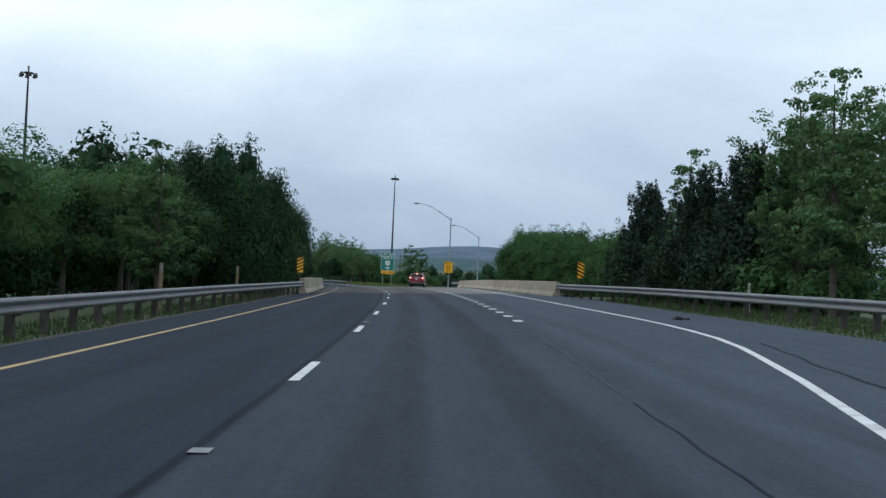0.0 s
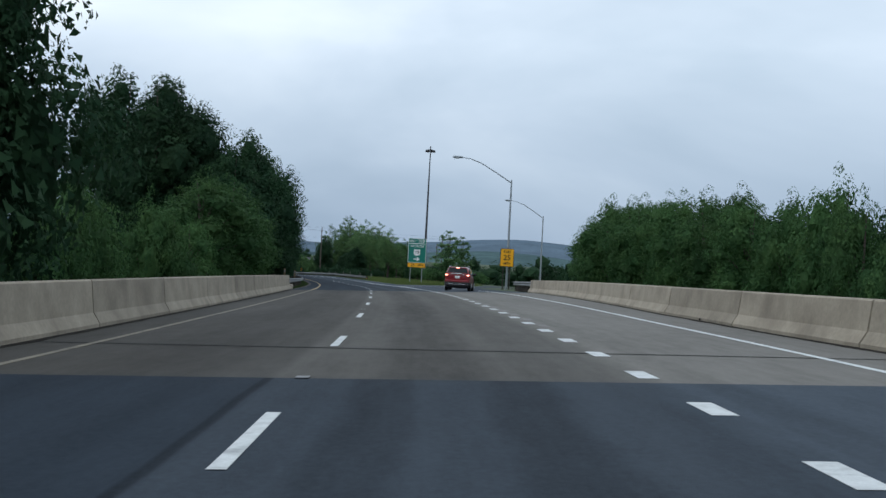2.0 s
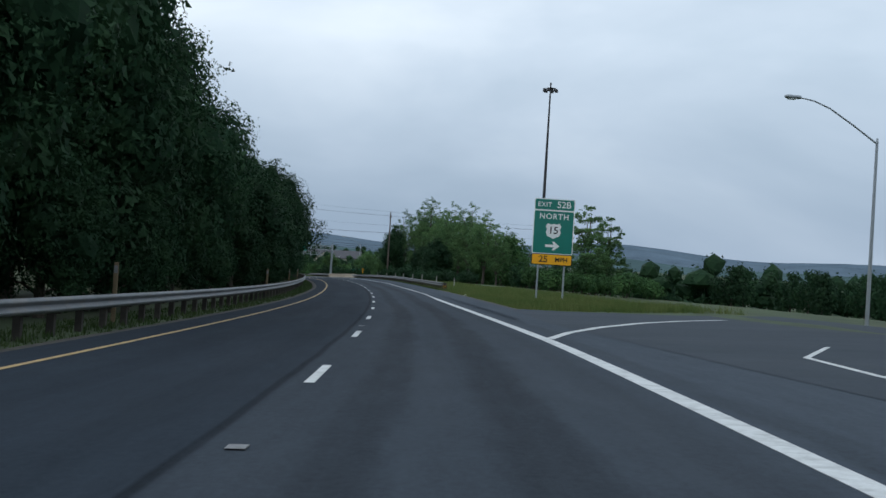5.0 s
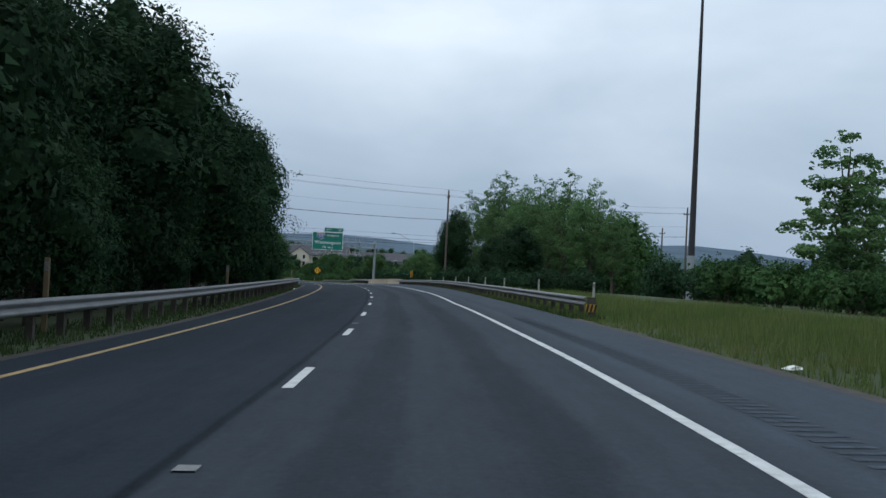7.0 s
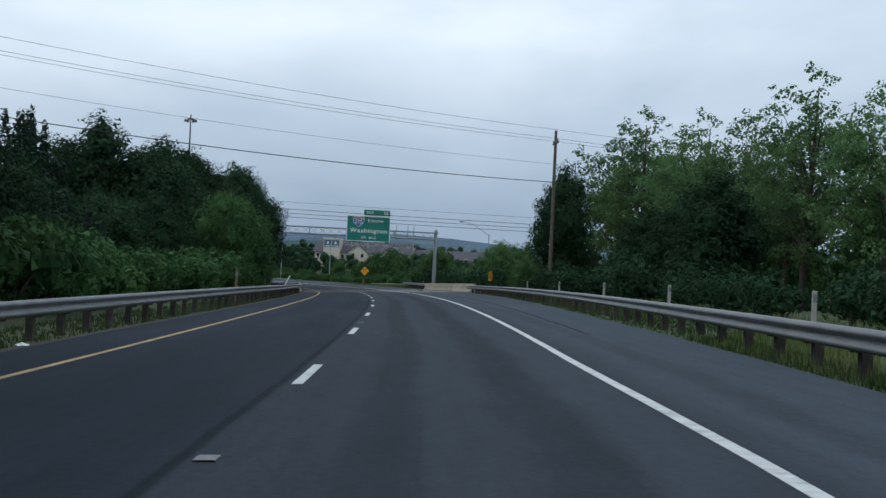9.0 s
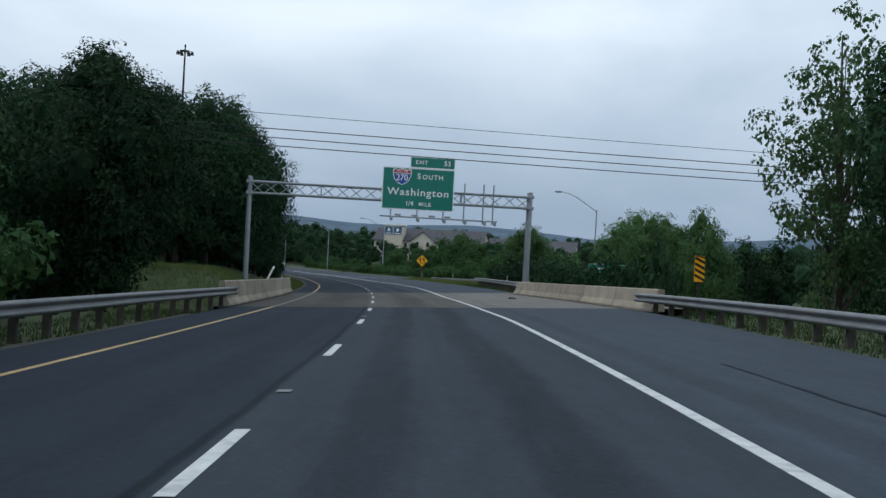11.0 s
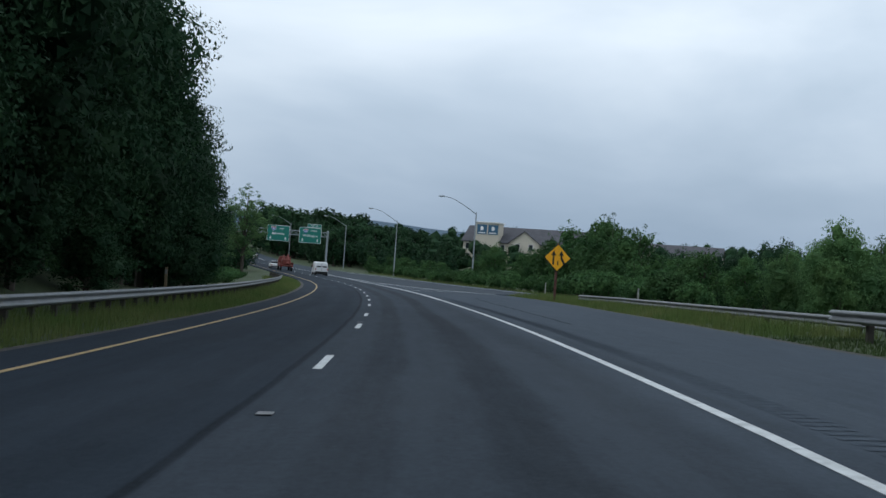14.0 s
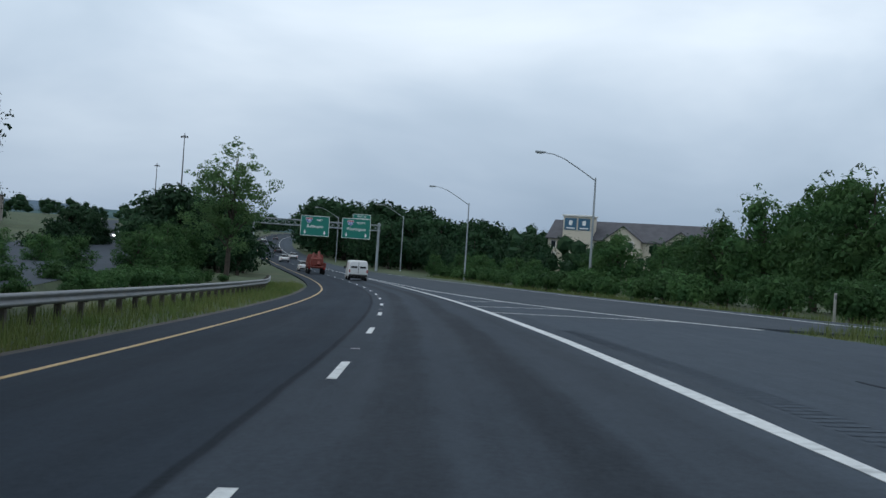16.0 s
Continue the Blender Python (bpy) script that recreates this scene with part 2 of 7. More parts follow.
M_TIMBER = material("creosoted_timber", (0.10, 0.085, 0.07), 0.9, grain=0.25, scale=5, bump=0.3)
M_CABLE = material("black_cable", (0.02, 0.02, 0.022), 0.6)
M_GREEN = material("green_sign_sheeting", (0.004, 0.185, 0.140), 0.45, grain=0.06, scale=1.2, coat=0.2)
M_SIGNWHITE = material("white_sign_sheeting", (0.80, 0.82, 0.80), 0.5, grain=0.03, scale=2)
M_SIGNYELLOW = material("amber_sign_sheeting", (0.93, 0.43, 0.008), 0.5, grain=0.06, scale=2)
M_SIGNBLACK = material("black_sign_sheeting", (0.012, 0.012, 0.012), 0.6)
M_SIGNBLUE = material("blue_sign_sheeting", (0.02, 0.09, 0.36), 0.45)
M_SIGNRED = material("red_sign_sheeting", (0.45, 0.03, 0.04), 0.45)
M_SIGNBACK = material("bare_aluminium", (0.35, 0.36, 0.37), 0.5, metal=0.7, grain=0.1)
M_REFLECTOR = material("worn_reflector", (0.17, 0.175, 0.18), 0.6, grain=0.3, scale=20)
M_BARK = material("tree_bark", (0.070, 0.058, 0.048), 0.95, grain=0.3, scale=3, bump=0.6, bump_scale=12)
M_LEAF = leaves("oak_leaves", (0.015, 0.041, 0.020), (0.029, 0.064, 0.027))
M_LEAF_LIGHT = leaves("locust_leaves", (0.076, 0.150, 0.064), (0.116, 0.195, 0.076), 0.45)
M_LEAF_BUSH = leaves("shrub_leaves", (0.036, 0.089, 0.033), (0.066, 0.128, 0.042), 0.28)
M_LEAF_MID = leaves("maple_leaves", (0.068, 0.144, 0.058), (0.108, 0.190, 0.068), 0.42)
M_NEEDLE = leaves("pine_needles", (0.020, 0.037, 0.026), (0.028, 0.050, 0.031), 0.1)
M_GRASS = material("grass_ground", (0.036, 0.056, 0.021), 0.95, grain=0.35, scale=0.35, stain=0.7, stain_scale=0.12, stain_colour=(0.085, 0.080, 0.040), bump=0.8, bump_scale=9)
M_BLADE = leaves("grass_blades", (0.080, 0.125, 0.036), (0.140, 0.155, 0.058), 0.35)
# short, greener grass; its colour also holds the shade of rail and trees
M_TURF_SHADED = leaves("short_turf_shaded", (0.036, 0.064, 0.022), (0.060, 0.085, 0.032), 0.25)
# woods on the ridge: the blue of the haze is mixed into the base colour
M_HILL = material("haze_blue_woods", (0.105, 0.145, 0.185), 1.0, grain=0.22, scale=0.012, spec=0.0)

# ---------------------------------------------------------------- the road's line
# station, heading (degrees left of +y), elevation, bank (degrees, right side high)
ALIGN = [
    (-120, -4.56, -0.11, 1.32), (-80, -2.93, -0.07, 1.49), (-40, -1.3, -0.03, 1.65), (0, 0.32, 0.0, 1.82),
    (40, 1.94, 0.05, 1.98), (80, 3.76, -0.01, 2.1), (120, 5.78, -0.31, 2.12), (160, 7.83, -0.84, 2.02),
    (200, 9.88, -1.37, 1.91), (240, 11.98, -1.68, 1.9), (280, 14.16, -1.92, 2.01), (320, 16.45, -2.34, 2.21),
    (360, 18.87, -3.01, 2.45), (400, 21.28, -3.83, 2.66), (440, 23.65, -4.62, 2.7), (480, 25.81, -5.44, 2.59),
    (520, 28.25, -6.12, 2.36), (560, 31.6, -6.74, 2.03), (600, 34.7, -7.1, 1.6), (640, 36.6, -7.2, 1.07),
    (680, 37.4, -6.99, 0.46), (720, 37.0, -6.4, -0.21), (760, 36.5, -5.49, -0.87), (800, 35.3, -4.31, -1.49),
    (840, 33.8, -3.0, -2.0), (880, 32.2, -1.6, -2.37), (920, 30.7, -0.21, -2.61), (960, 29.4, 1.0, -2.74),
    (1000, 28.4, 1.99, -2.8), (1040, 27.6, 2.81, -2.79), (1080, 27.0, 3.48, -2.73), (1120, 26.6, 4.06, -2.63),
    (1160, 26.3, 4.56, -2.51), (1200, 26.0, 5.02, -2.38),
]
A_S = np.array([r[0] for r in ALIGN], float)


def align_curve(col):
    v = np.array([r[col] for r in ALIGN], float)
    m = np.gradient(v, A_S)

    def at_station(q):
        q = np.clip(np.asarray(q, float), A_S[0], A_S[-1] - 1e-6)
        i = np.clip(np.searchsorted(A_S, q, side="right") - 1, 0, len(A_S) - 2)
        h = A_S[i + 1] - A_S[i]
        u = (q - A_S[i]) / h
        return (2 * u**3 - 3 * u**2 + 1) * v[i] + (u**3 - 2 * u**2 + u) * h * m[i] + (3 * u**2 - 2 * u**3) * v[i + 1] + (u**3 - u**2) * h * m[i + 1]
    return at_station


HEAD, ELEV, BANK = align_curve(1), align_curve(2), align_curve(3)
G_S = np.arange(-120, 1200.5, 1.0)
g_h = np.radians(HEAD(G_S))
G_X = np.r_[0, np.cumsum(-(np.sin(g_h[1:]) + np.sin(g_h[:-1])) / 2)]
G_Y = np.r_[0, np.cumsum((np.cos(g_h[1:]) + np.cos(g_h[:-1])) / 2)]
G_X, G_Y = G_X - np.interp(0, G_S, G_X), G_Y - np.interp(0, G_S, G_Y)


def centre(s):
    """x, y of the driven line, going on straight past both ends."""
    x, y = float(np.interp(s, G_S, G_X)), float(np.interp(s, G_S, G_Y))
    over = s - min(max(s, -120), 1200)
    a = radians(float(HEAD(s)))
    return x - over * math.sin(a), y + over * math.cos(a)


def on_road(s, d, h=0.0):
    """The place at station s, d metres right of the driven line, h above the banked surface."""
    a, b = radians(float(HEAD(s))), radians(float(BANK(s)))
    x, y = centre(s)
    return Vector((x + d * math.cos(a) * math.cos(b), y + d * math.sin(a) * math.cos(b), float(ELEV(s)) + d * math.sin(b) + h))


def table(*rows):
    """A smooth run through (station, value) rows."""
    xs, ys = [r[0] for r in rows], [r[1] for r in rows]
    return lambda s: float(np.interp(s, xs, ys))


def smooth(a, b, x):
    u = min(max((x - a) / (b - a), 0.0), 1.0)
    return u * u * (3 - 2 * u)


BRIDGES = ((71.2, 132.4), (377.6, 409.0))
LEFT_EDGE = table((-120, -6.64), (40, -6.72), (71, -6.56), (132, -6.56), (160, -6.23), (215, -5.66), (240, -5.57), (300, -6.48), (377, -6.56), (409, -6.56), (440, -6.23), (500, -6.07), (570, -5.66), (640, -5.99), (1200, -5.99))
RIGHT_EDGE = table((-120, 5.0), (-30, 7.4), (0, 8.7), (20, 9.0), (71, 8.9), (100, 9.2), (132, 9.6), (140, 9.3), (152, 8.2), (165, 6.4), (176, 5.2), (203, 4.85), (240, 4.75), (272, 4.65), (290, 5.05), (315, 5.6), (350, 7.0), (377, 8.1), (409, 7.9), (425, 8.4), (445, 8.6), (456, 8.9), (470, 9.3), (485, 9.7), (500, 9.7), (520, 8.6), (560, 9.0), (600, 9.6), (640, 8.6), (700, 7.2), (800, 6.4), (1200, 6.4))


def ground_z(s, d):
    """Height of the ground."""
    near = min(max(d, -9.0), 15.0)
    z = on_road(s, near).z - 0.06
    for a, b in BRIDGES:
        hollow = smooth(a - 4, a + 10, s) * (1 - smooth(b - 10, b + 4, s))
        z -= 4.6 * hollow
    if d > 15:
        z -= 0.5 * smooth(15, 30, d) + 1.6 * smooth(30, 75, d) * (1 - smooth(560, 700, s))
        z += 5.0 * smooth(40, 120, d) * smooth(620, 800, s)
    if d > 10.5:
        z -= 1.0 * smooth(10.5, 18, d) * smooth(55, 85, s) * (1 - smooth(140, 165, s))
    if d < -9:
        z += 1.3 * smooth(9, 13, -d) * smooth(396, 412, s) * (1 - smooth(455, 490, s))
        z += 3.0 * smooth(60, 160, -d) * smooth(520, 640, s)
    out = max(abs(d) - 10, 0.0)
    if out > 0:
        p = Vector((s * 0.03, d * 0.05, 0.0))
        z += min(out * 0.04, 1.0) * noise.noise(p * 1.0) * 1.0
    return z


def at_ground(s, d, sink=0.0):
    p = on_road(s, d)
    return Vector((p.x, p.y, ground_z(s, d) - sink))


def station_pose(s, d, z=None, turn=0.0, scale=1.0, tall=None):
    """A thing that stands upright at (s, d), facing along the road."""
    p = on_road(s, d)
    zz = ground_z(s, d) if z is None else z
    return pose(p.x, p.y, zz, 0, 0, float(HEAD(s)) + turn) @ Matrix.Diagonal((scale, scale, tall or scale, 1))


# ---------------------------------------------------------------- building helpers
def mesh_object(name, verts, faces, mat, parent=None, uvs=None, smooth_faces=False):
    me = bpy.data.meshes.new(name)
    me.from_pydata([tuple(v) for v in verts], [], faces)
    if uvs is not None:
        layer = me.uv_layers.new(name="UVMap")
        for loop in me.loops:
            layer.data[loop.index].uv = uvs[loop.vertex_index]
    if smooth_faces:
        me.polygons.foreach_set("use_smooth", [True] * len(me.polygons))
    me.materials.append(mat)
    me.update()
    ob = new(name, me)
    if parent is not None:
        ob.parent = parent
    return ob


def part(name, bm, mat, parent=None, label=""):
    me = bpy.data.meshes.new(name)
    bm.to_mesh(me)
    bm.free()
    me.materials.append(mat)
    ob = new(name, me)
    if parent is not None:
        ob.parent = parent
    if label:
        ob["label"] = label
    return ob


def share(ob, name, parent, m):
    """One more piece on the same mesh."""
    c = new(name, ob.data)
    c.parent = parent
    c.matrix_basis = m
    return c


def add_box(bm, lo, hi, bevel=0.0, m=None):
    """A box from corner to corner, its edges rounded."""
    size = Vector(hi) - Vector(lo)
    mid = (Vector(hi) + Vector(lo)) / 2
    g = bmesh.ops.create_cube(bm, size=1.0, matrix=Matrix.Translation(mid) @ Matrix.Diagonal((*size, 1)))
    vs = g["verts"]
    if bevel:
        es = list({e for v in vs for e in v.link_edges})
        r = bmesh.ops.bevel(bm, geom=es, offset=bevel, segments=1, affect="EDGES")
        vs = list({v for f in r["faces"] for v in f.verts} | {v for v in vs if v.is_valid})
    if m is not None:
        bmesh.ops.transform(bm, matrix=m, verts=vs)


def add_tube(bm, a, b, r1, r2=None, n=8, caps=True):
    """A round bar from a to b, tapering from r1 to r2."""
    a, b = Vector(a), Vector(b)
    r2 = r1 if r2 is None else r2
    turn = (b - a).to_track_quat("Z", "Y").to_matrix().to_4x4()
    bmesh.ops.create_cone(bm, cap_ends=caps, segments=n, radius1=r1, radius2=r2, depth=(b - a).length, matrix=Matrix.Translation((a + b) / 2) @ turn)


def add_path(bm, pts, radii, n=6):
    for (a, b), (ra, rb) in zip(zip(pts, pts[1:]), zip(radii, radii[1:])):
        add_tube(bm, a, b, ra, rb, n)


def thing(name, label, category, m=None, group="", kind=""):
    ob = new(name)
    ob.empty_display_size = 0.3
    if m is not None:
        ob.matrix_basis = m
    return tagged(ob, label, category, group, kind)


def spread(base, places, group=""):
    """The first place takes the thing itself, the others copies of it."""
    made = [base]
    first, *rest = places
    for m in rest:
        made.append(copy_thing(base, m))
    base.matrix_basis = first
    if group:
        for ob in made:
            ob["group"] = group
    return made


def text_part(body, size, place, mat, parent, depth=0.004, wide=1.0, align_x="CENTER", name="lettering", spacing=1.0):
    """Lettering on a plate that faces -y, centred on place (x, z) of the plate's front at y."""
    cu = bpy.data.curves.new(name, "FONT")
    cu.body, cu.size, cu.align_x, cu.align_y, cu.extrude = body, size, align_x, "CENTER", depth / 2
    cu.space_character = spacing
    cu.offset = size * 0.012
    tmp = new(name, cu)
    me = bpy.data.meshes.new_from_object(tmp.evaluated_get(bpy.context.evaluated_depsgraph_get()))
    bpy.data.objects.remove(tmp)
    bpy.data.curves.remove(cu)
    me.materials.clear()
    me.materials.append(mat)
    ob = new(name, me)
    ob.parent = parent
    x, y, z = place
    ob.matrix_basis = pose(x, y, z, 90) @ Matrix.Diagonal((wide, 1, 1, 1))
    return ob


def ribbon(name, rows, mat, thick=0.25, parent=None, cols=4):
    """A strip of surface: rows of (station, left d, right d, lift); u, v run across and along."""
    verts, uvs, faces = [], [], []
    n = cols + 1
    for s, dl, dr, h in rows:
        for i in range(n):
            d = dl + (dr - dl) * i / cols
            p = on_road(s, d, h) if d <= 15 else at_ground(s, d, -0.06 - h)
            verts.append(p)
            uvs.append((d, s))
        for i in (0, n - 1):
            verts.append(verts[-n if i == 0 else -2] + Vector((0, 0, -thick)))
            uvs.append(uvs[-n if i == 0 else -2])
    w = n + 2
    for r in range(len(rows) - 1):
        a, b = r * w, (r + 1) * w
        for i in range(cols):
            faces.append((a + i, a + i + 1, b + i + 1, b + i))
        faces.append((a + n, a, b, b + n))
        faces.append((a + n - 1, a + n + 1, b + n + 1, b + n - 1))
    return mesh_object(name, verts, faces, mat, parent, uvs)


def steps(a, b, step):
    n = max(int(math.ceil((b - a) / step)), 1)
    return [a + (b - a) * i / n for i in range(n + 1)]


# ---------------------------------------------------------------- ground, road, bridges
def make_ground():
    ss = [-2600, -1500, -800, -450, -250, -170] + steps(-120, 760, 5) + steps(775, 1200, 17) + [1300, 1500, 1800, 2300, 3000, 4200]
    left = [-4400, -2800, -1700, -1000, -600, -380, -250, -170, -120, -90, -70, -55, -44, -36, -29, -23, -18, -15, -12.5, -10.8, -9.2, -8.2]
    right = [8.8, 9.6, 10.6, 12, 14, 16, 18.5, 22, 26, 31, 37, 44, 54, 68, 85, 110, 150, 210, 300, 450, 700, 1100, 1800, 2800, 4400]
    side = Vector((math.cos(radians(18)), math.sin(radians(18)), 0))
    verts, faces = [], []
    for s in ss:
        le, re = LEFT_EDGE(s), RIGHT_EDGE(s)
        inner = [le - 0.35, le + 0.12, -3.0, 1.5, re - 0.12, re + 0.35]
        drop = [0.02, 0.12, 0.4, 0.4, 0.12, 0.02]
        for d in left + inner + right:
            cut = drop[inner.index(d)] if d in inner else 0.0
            if abs(d) <= 120:
                p = at_ground(s, d, cut)
            else:
                e = math.copysign(120, d)
                p = at_ground(s, e) + side * (d - e)
                far = abs(d) - 120
                p.z += min(far * 0.02, 14) * noise.noise(Vector((p.x, p.y, 0)) * 0.004) - min(far * 0.01, 12)
            verts.append(p)
    w = len(left) + len(right) + 6
    for r in range(len(ss) - 1):
        for i in range(w - 1):
            a = r * w + i
            faces.append((a, a + 1, a + w + 1, a + w))
    g = mesh_object("ground", verts, faces, M_GRASS, smooth_faces=True)
    return tagged(g, "rough grassy ground beside the highway", "ground", kind="structure")


make_ground()


def make_road():
    spans = [(-118, BRIDGES[0][0]), (BRIDGES[0][1], BRIDGES[1][0]), (BRIDGES[1][1], 1195)]
    roads = []
    for a, b in spans:
        ob = ribbon("road", [(s, LEFT_EDGE(s), RIGHT_EDGE(s), 0.0) for s in steps(a, b, 4)], M_ASPHALT, cols=6)
        roads.append(tagged(ob, "dark grey asphalt carriageway with worn wheel tracks", "road", kind="structure"))
    decks = []
    for a, b in BRIDGES:
        ob = ribbon("bridge_deck", [(s, -7.2, 10.3, 0.0) for s in steps(a, b, 4)], M_DECK, thick=0.9, cols=6)
        decks.append(tagged(ob, "worn pale grey concrete bridge deck", "bridge deck", kind="structure"))
    inner = [(138, 8.6), (150, 9.2), (158, 9.4), (165, 9.9), (171, 11.2), (176, 13.6), (180, 17.2), (182, 22), (182.5, 28), (182, 34)]
    outer = [(138, 6.0), (152, 6.0), (166, 5.0), (182, 4.2), (200, 4.7), (197, 7.2), (196, 11), (197, 14.5), (197.5, 20), (197, 28), (196, 36)]
    verts, uvs, faces = [], [], []
    n = 26

    def along(pts, u):
        f = u * (len(pts) - 1)
        i = min(int(f), len(pts) - 2)
        return [pts[i][k] + (pts[i + 1][k] - pts[i][k]) * (f - i) for k in (0, 1)]
    for j in range(n + 1):
        a, b = along(inner, j / n), along(outer, j / n)
        for i in range(5):
            s, d = a[0] + (b[0] - a[0]) * i / 4, a[1] + (b[1] - a[1]) * i / 4
            verts.append(on_road(s, d, 0.006) if d <= 15 else at_ground(s, d, -0.066))
            uvs.append((s * 0.3 + 8, d))
    for j in range(n):
        for i in range(4):
            q = j * 5 + i
            faces.append((q, q + 5, q + 6, q + 1))
    ramp = mesh_object("exit_ramp", verts, faces, M_RAMP, None, uvs)
    tagged(ramp, "grey asphalt exit ramp curving away", "ramp", kind="structure")
    lf = table((438, 30), (465, 20.5), (485, 15.5), (500, 12.5), (506, 11.0), (509, 9.2), (511, 8.3), (534, 5.2), (562, 4.2), (660, 4.2))
    rf = table((438, 37), (465, 27), (485, 19), (500, 15.4), (512, 14.0), (575, 13.8), (610, 12.0), (640, 10.0), (660, 8.6))
    on = ribbon("entry_ramp", [(s, lf(s), rf(s), 0.006) for s in steps(438, 660, 6)], M_RAMP, thick=0.1)
    tagged(on, "grey asphalt entry ramp merging with the carriageway", "ramp", kind="structure")
    return roads, decks


ROADS, DECKS = make_road()


def road_at(s):
    for k, (a, b) in enumerate(BRIDGES):
        if a <= s < b:
            return DECKS[k]
    return ROADS[0] if s < BRIDGES[0][0] else ROADS[1] if s < BRIDGES[1][0] else ROADS[2]


def line(name, a, b, dfun, width, mat, label, lift=0.006, step=3.0):
    wf = width if callable(width) else (lambda s: width)
    ob = ribbon(name, [(s, dfun(s) - wf(s) / 2, dfun(s) + wf(s) / 2, lift) for s in steps(a, b, step)], mat, thick=0.004, cols=1)
    return tagged(ob, label, "road marking", kind="structure")


YELLOW_D = table((-120, -5.24), (0, -5.28), (45, -5.2), (75, -4.98), (100, -5.07), (135, -5.15), (160, -5.2), (210, -4.81), (260, -4.77), (300, -4.9), (380, -5.03), (420, -5.07), (490, -4.9), (555, -4.55), (620, -4.9), (1200, -4.9))
RIGHT_D = table((-120, 2.28), (-5, 2.28), (4, 2.87), (8, 3.48), (14, 4.61), (19.7, 5.54), (22, 5.83), (26, 6.07), (30, 6.16), (45, 6.01), (87, 6.07), (133, 6.98), (154, 6.8))
RIGHT_D2 = table((146, 2.87), (172, 2.87), (203, 2.42), (215, 2.3), (222, 2.36), (230, 2.34), (238, 2.26), (251, 2.2), (260, 2.1), (283, 2.28), (292, 2.17), (357, 2.5), (367, 2.57), (374, 2.5), (385, 2.48), (398, 2.42), (413, 2.73), (430, 3.06), (450, 3.1), (462, 3.07), (484, 2.96), (500, 2.88), (527, 2.49), (560, 2.28), (640, 2.17), (1200, 2.17))
for a, b, worn in ((-118, 71.2, 0), (71.2, 132.4, 1), (132.4, 377.6, 0), (377.6, 409.0, 1), (409.0, 1190, 0)):
    line("edge_line_yellow", a, b, YELLOW_D, 0.115, M_YELLOW_WORN if worn else M_YELLOW, "nearly worn away edge line" if worn else "worn yellow edge line")
line("edge_line", -118, 157, RIGHT_D, 0.13, M_WHITE, "white edge line moving out to the exit lane")
line("edge_line", 146, 1190, RIGHT_D2, table((146, 0.2), (160, 0.26), (216, 0.26), (218, 0.13), (486, 0.14), (488, 0.22), (560, 0.2), (580, 0.13), (1200, 0.13)), M_WHITE, "white edge line beside the right lane")
# gore lines of the exit and of the entry
GORE = table((173.5, 2.95), (177, 3.9), (181, 5.4), (185.7, 7.7), (189, 10.0), (192, 13.0))
line("gore_line", 173.5, 191, GORE, lambda s: 0.22 + 0.10 * smooth(176, 184, s), M_WHITE, "white gore line of the exit", lift=0.012, step=0.8)
line("ramp_edge_line", 158, 173, table((158, 6.75), (165, 6.75), (169, 7.1), (173, 9.0)), 0.13, M_WHITE, "white edge line of the exit ramp", lift=0.012, step=1.0)
line("gore_line", 507, 620, table((507, 9.1), (512, 8.0), (520, 6.6), (534, 5.0), (562, 3.3), (620, 2.5)), 0.15, M_WHITE, "white gore line of the entry", lift=0.012)
line("ramp_edge_line", 440, 640, table((440, 35.5), (465, 25.6), (485, 17.8), (500, 14.3), (512, 13.0), (575, 12.8), (610, 11.0), (640, 9.2)), 0.12, M_WHITE, "faint white edge line of the entry ramp", lift=0.012)
for s0, s1, d0, d1 in ((517.0, 511.5, 2.6, 8.0), (524.0, 522.5, 2.6, 6.3), (533, 533, 2.6, 5.0)):
    n = 8
    rows = [(s0 + (s1 - s0) * i / n, d0 + (d1 - d0) * i / n) for i in range(n + 1)]
    verts, faces, uvs = [], [], []
    for s, d in rows:
        for k in (0.0, 0.3):
            verts.append(on_road(s + k, d, 0.013))
            uvs.append((d, s + k))
    faces = [(2 * i, 2 * i + 2, 2 * i + 3, 2 * i + 1) for i in range(n)]
    tagged(mesh_object("gore_bar", verts, faces, M_WHITE, None, uvs), "faint white bar across the gore", "road marking", kind="structure")

# joints and repair patches of the first bridge deck, each a thin strip in the surface
M_JOINT = material("joint_seal", (0.008, 0.010, 0.014), 0.9, grain=0.2, spec=0.05)
M_PATCH = material("dark_patch", (0.036, 0.037, 0.040), 0.9, spec=0.05, grain=0.3, scale=3)
for s, sk in ((75.8, -0.10), (128.3, -0.06), (380.6, -0.02), (406.4, -0.02)):
    rows = [(-6.5 + 15.2 * i / 12) for i in range(13)]
    verts, uvs, faces = [], [], []
    for d in rows:
        for k in (-0.05, 0.05):
            verts.append(on_road(s + sk * d + k, d, 0.005))
            uvs.append((d, s + k))
    faces = [(2 * i, 2 * i + 2, 2 * i + 3, 2 * i + 1) for i in range(12)]
    tagged(mesh_object("deck_joint", verts, faces, M_JOINT, None, uvs), "dark sealed joint across the bridge deck", "joint", kind="structure")
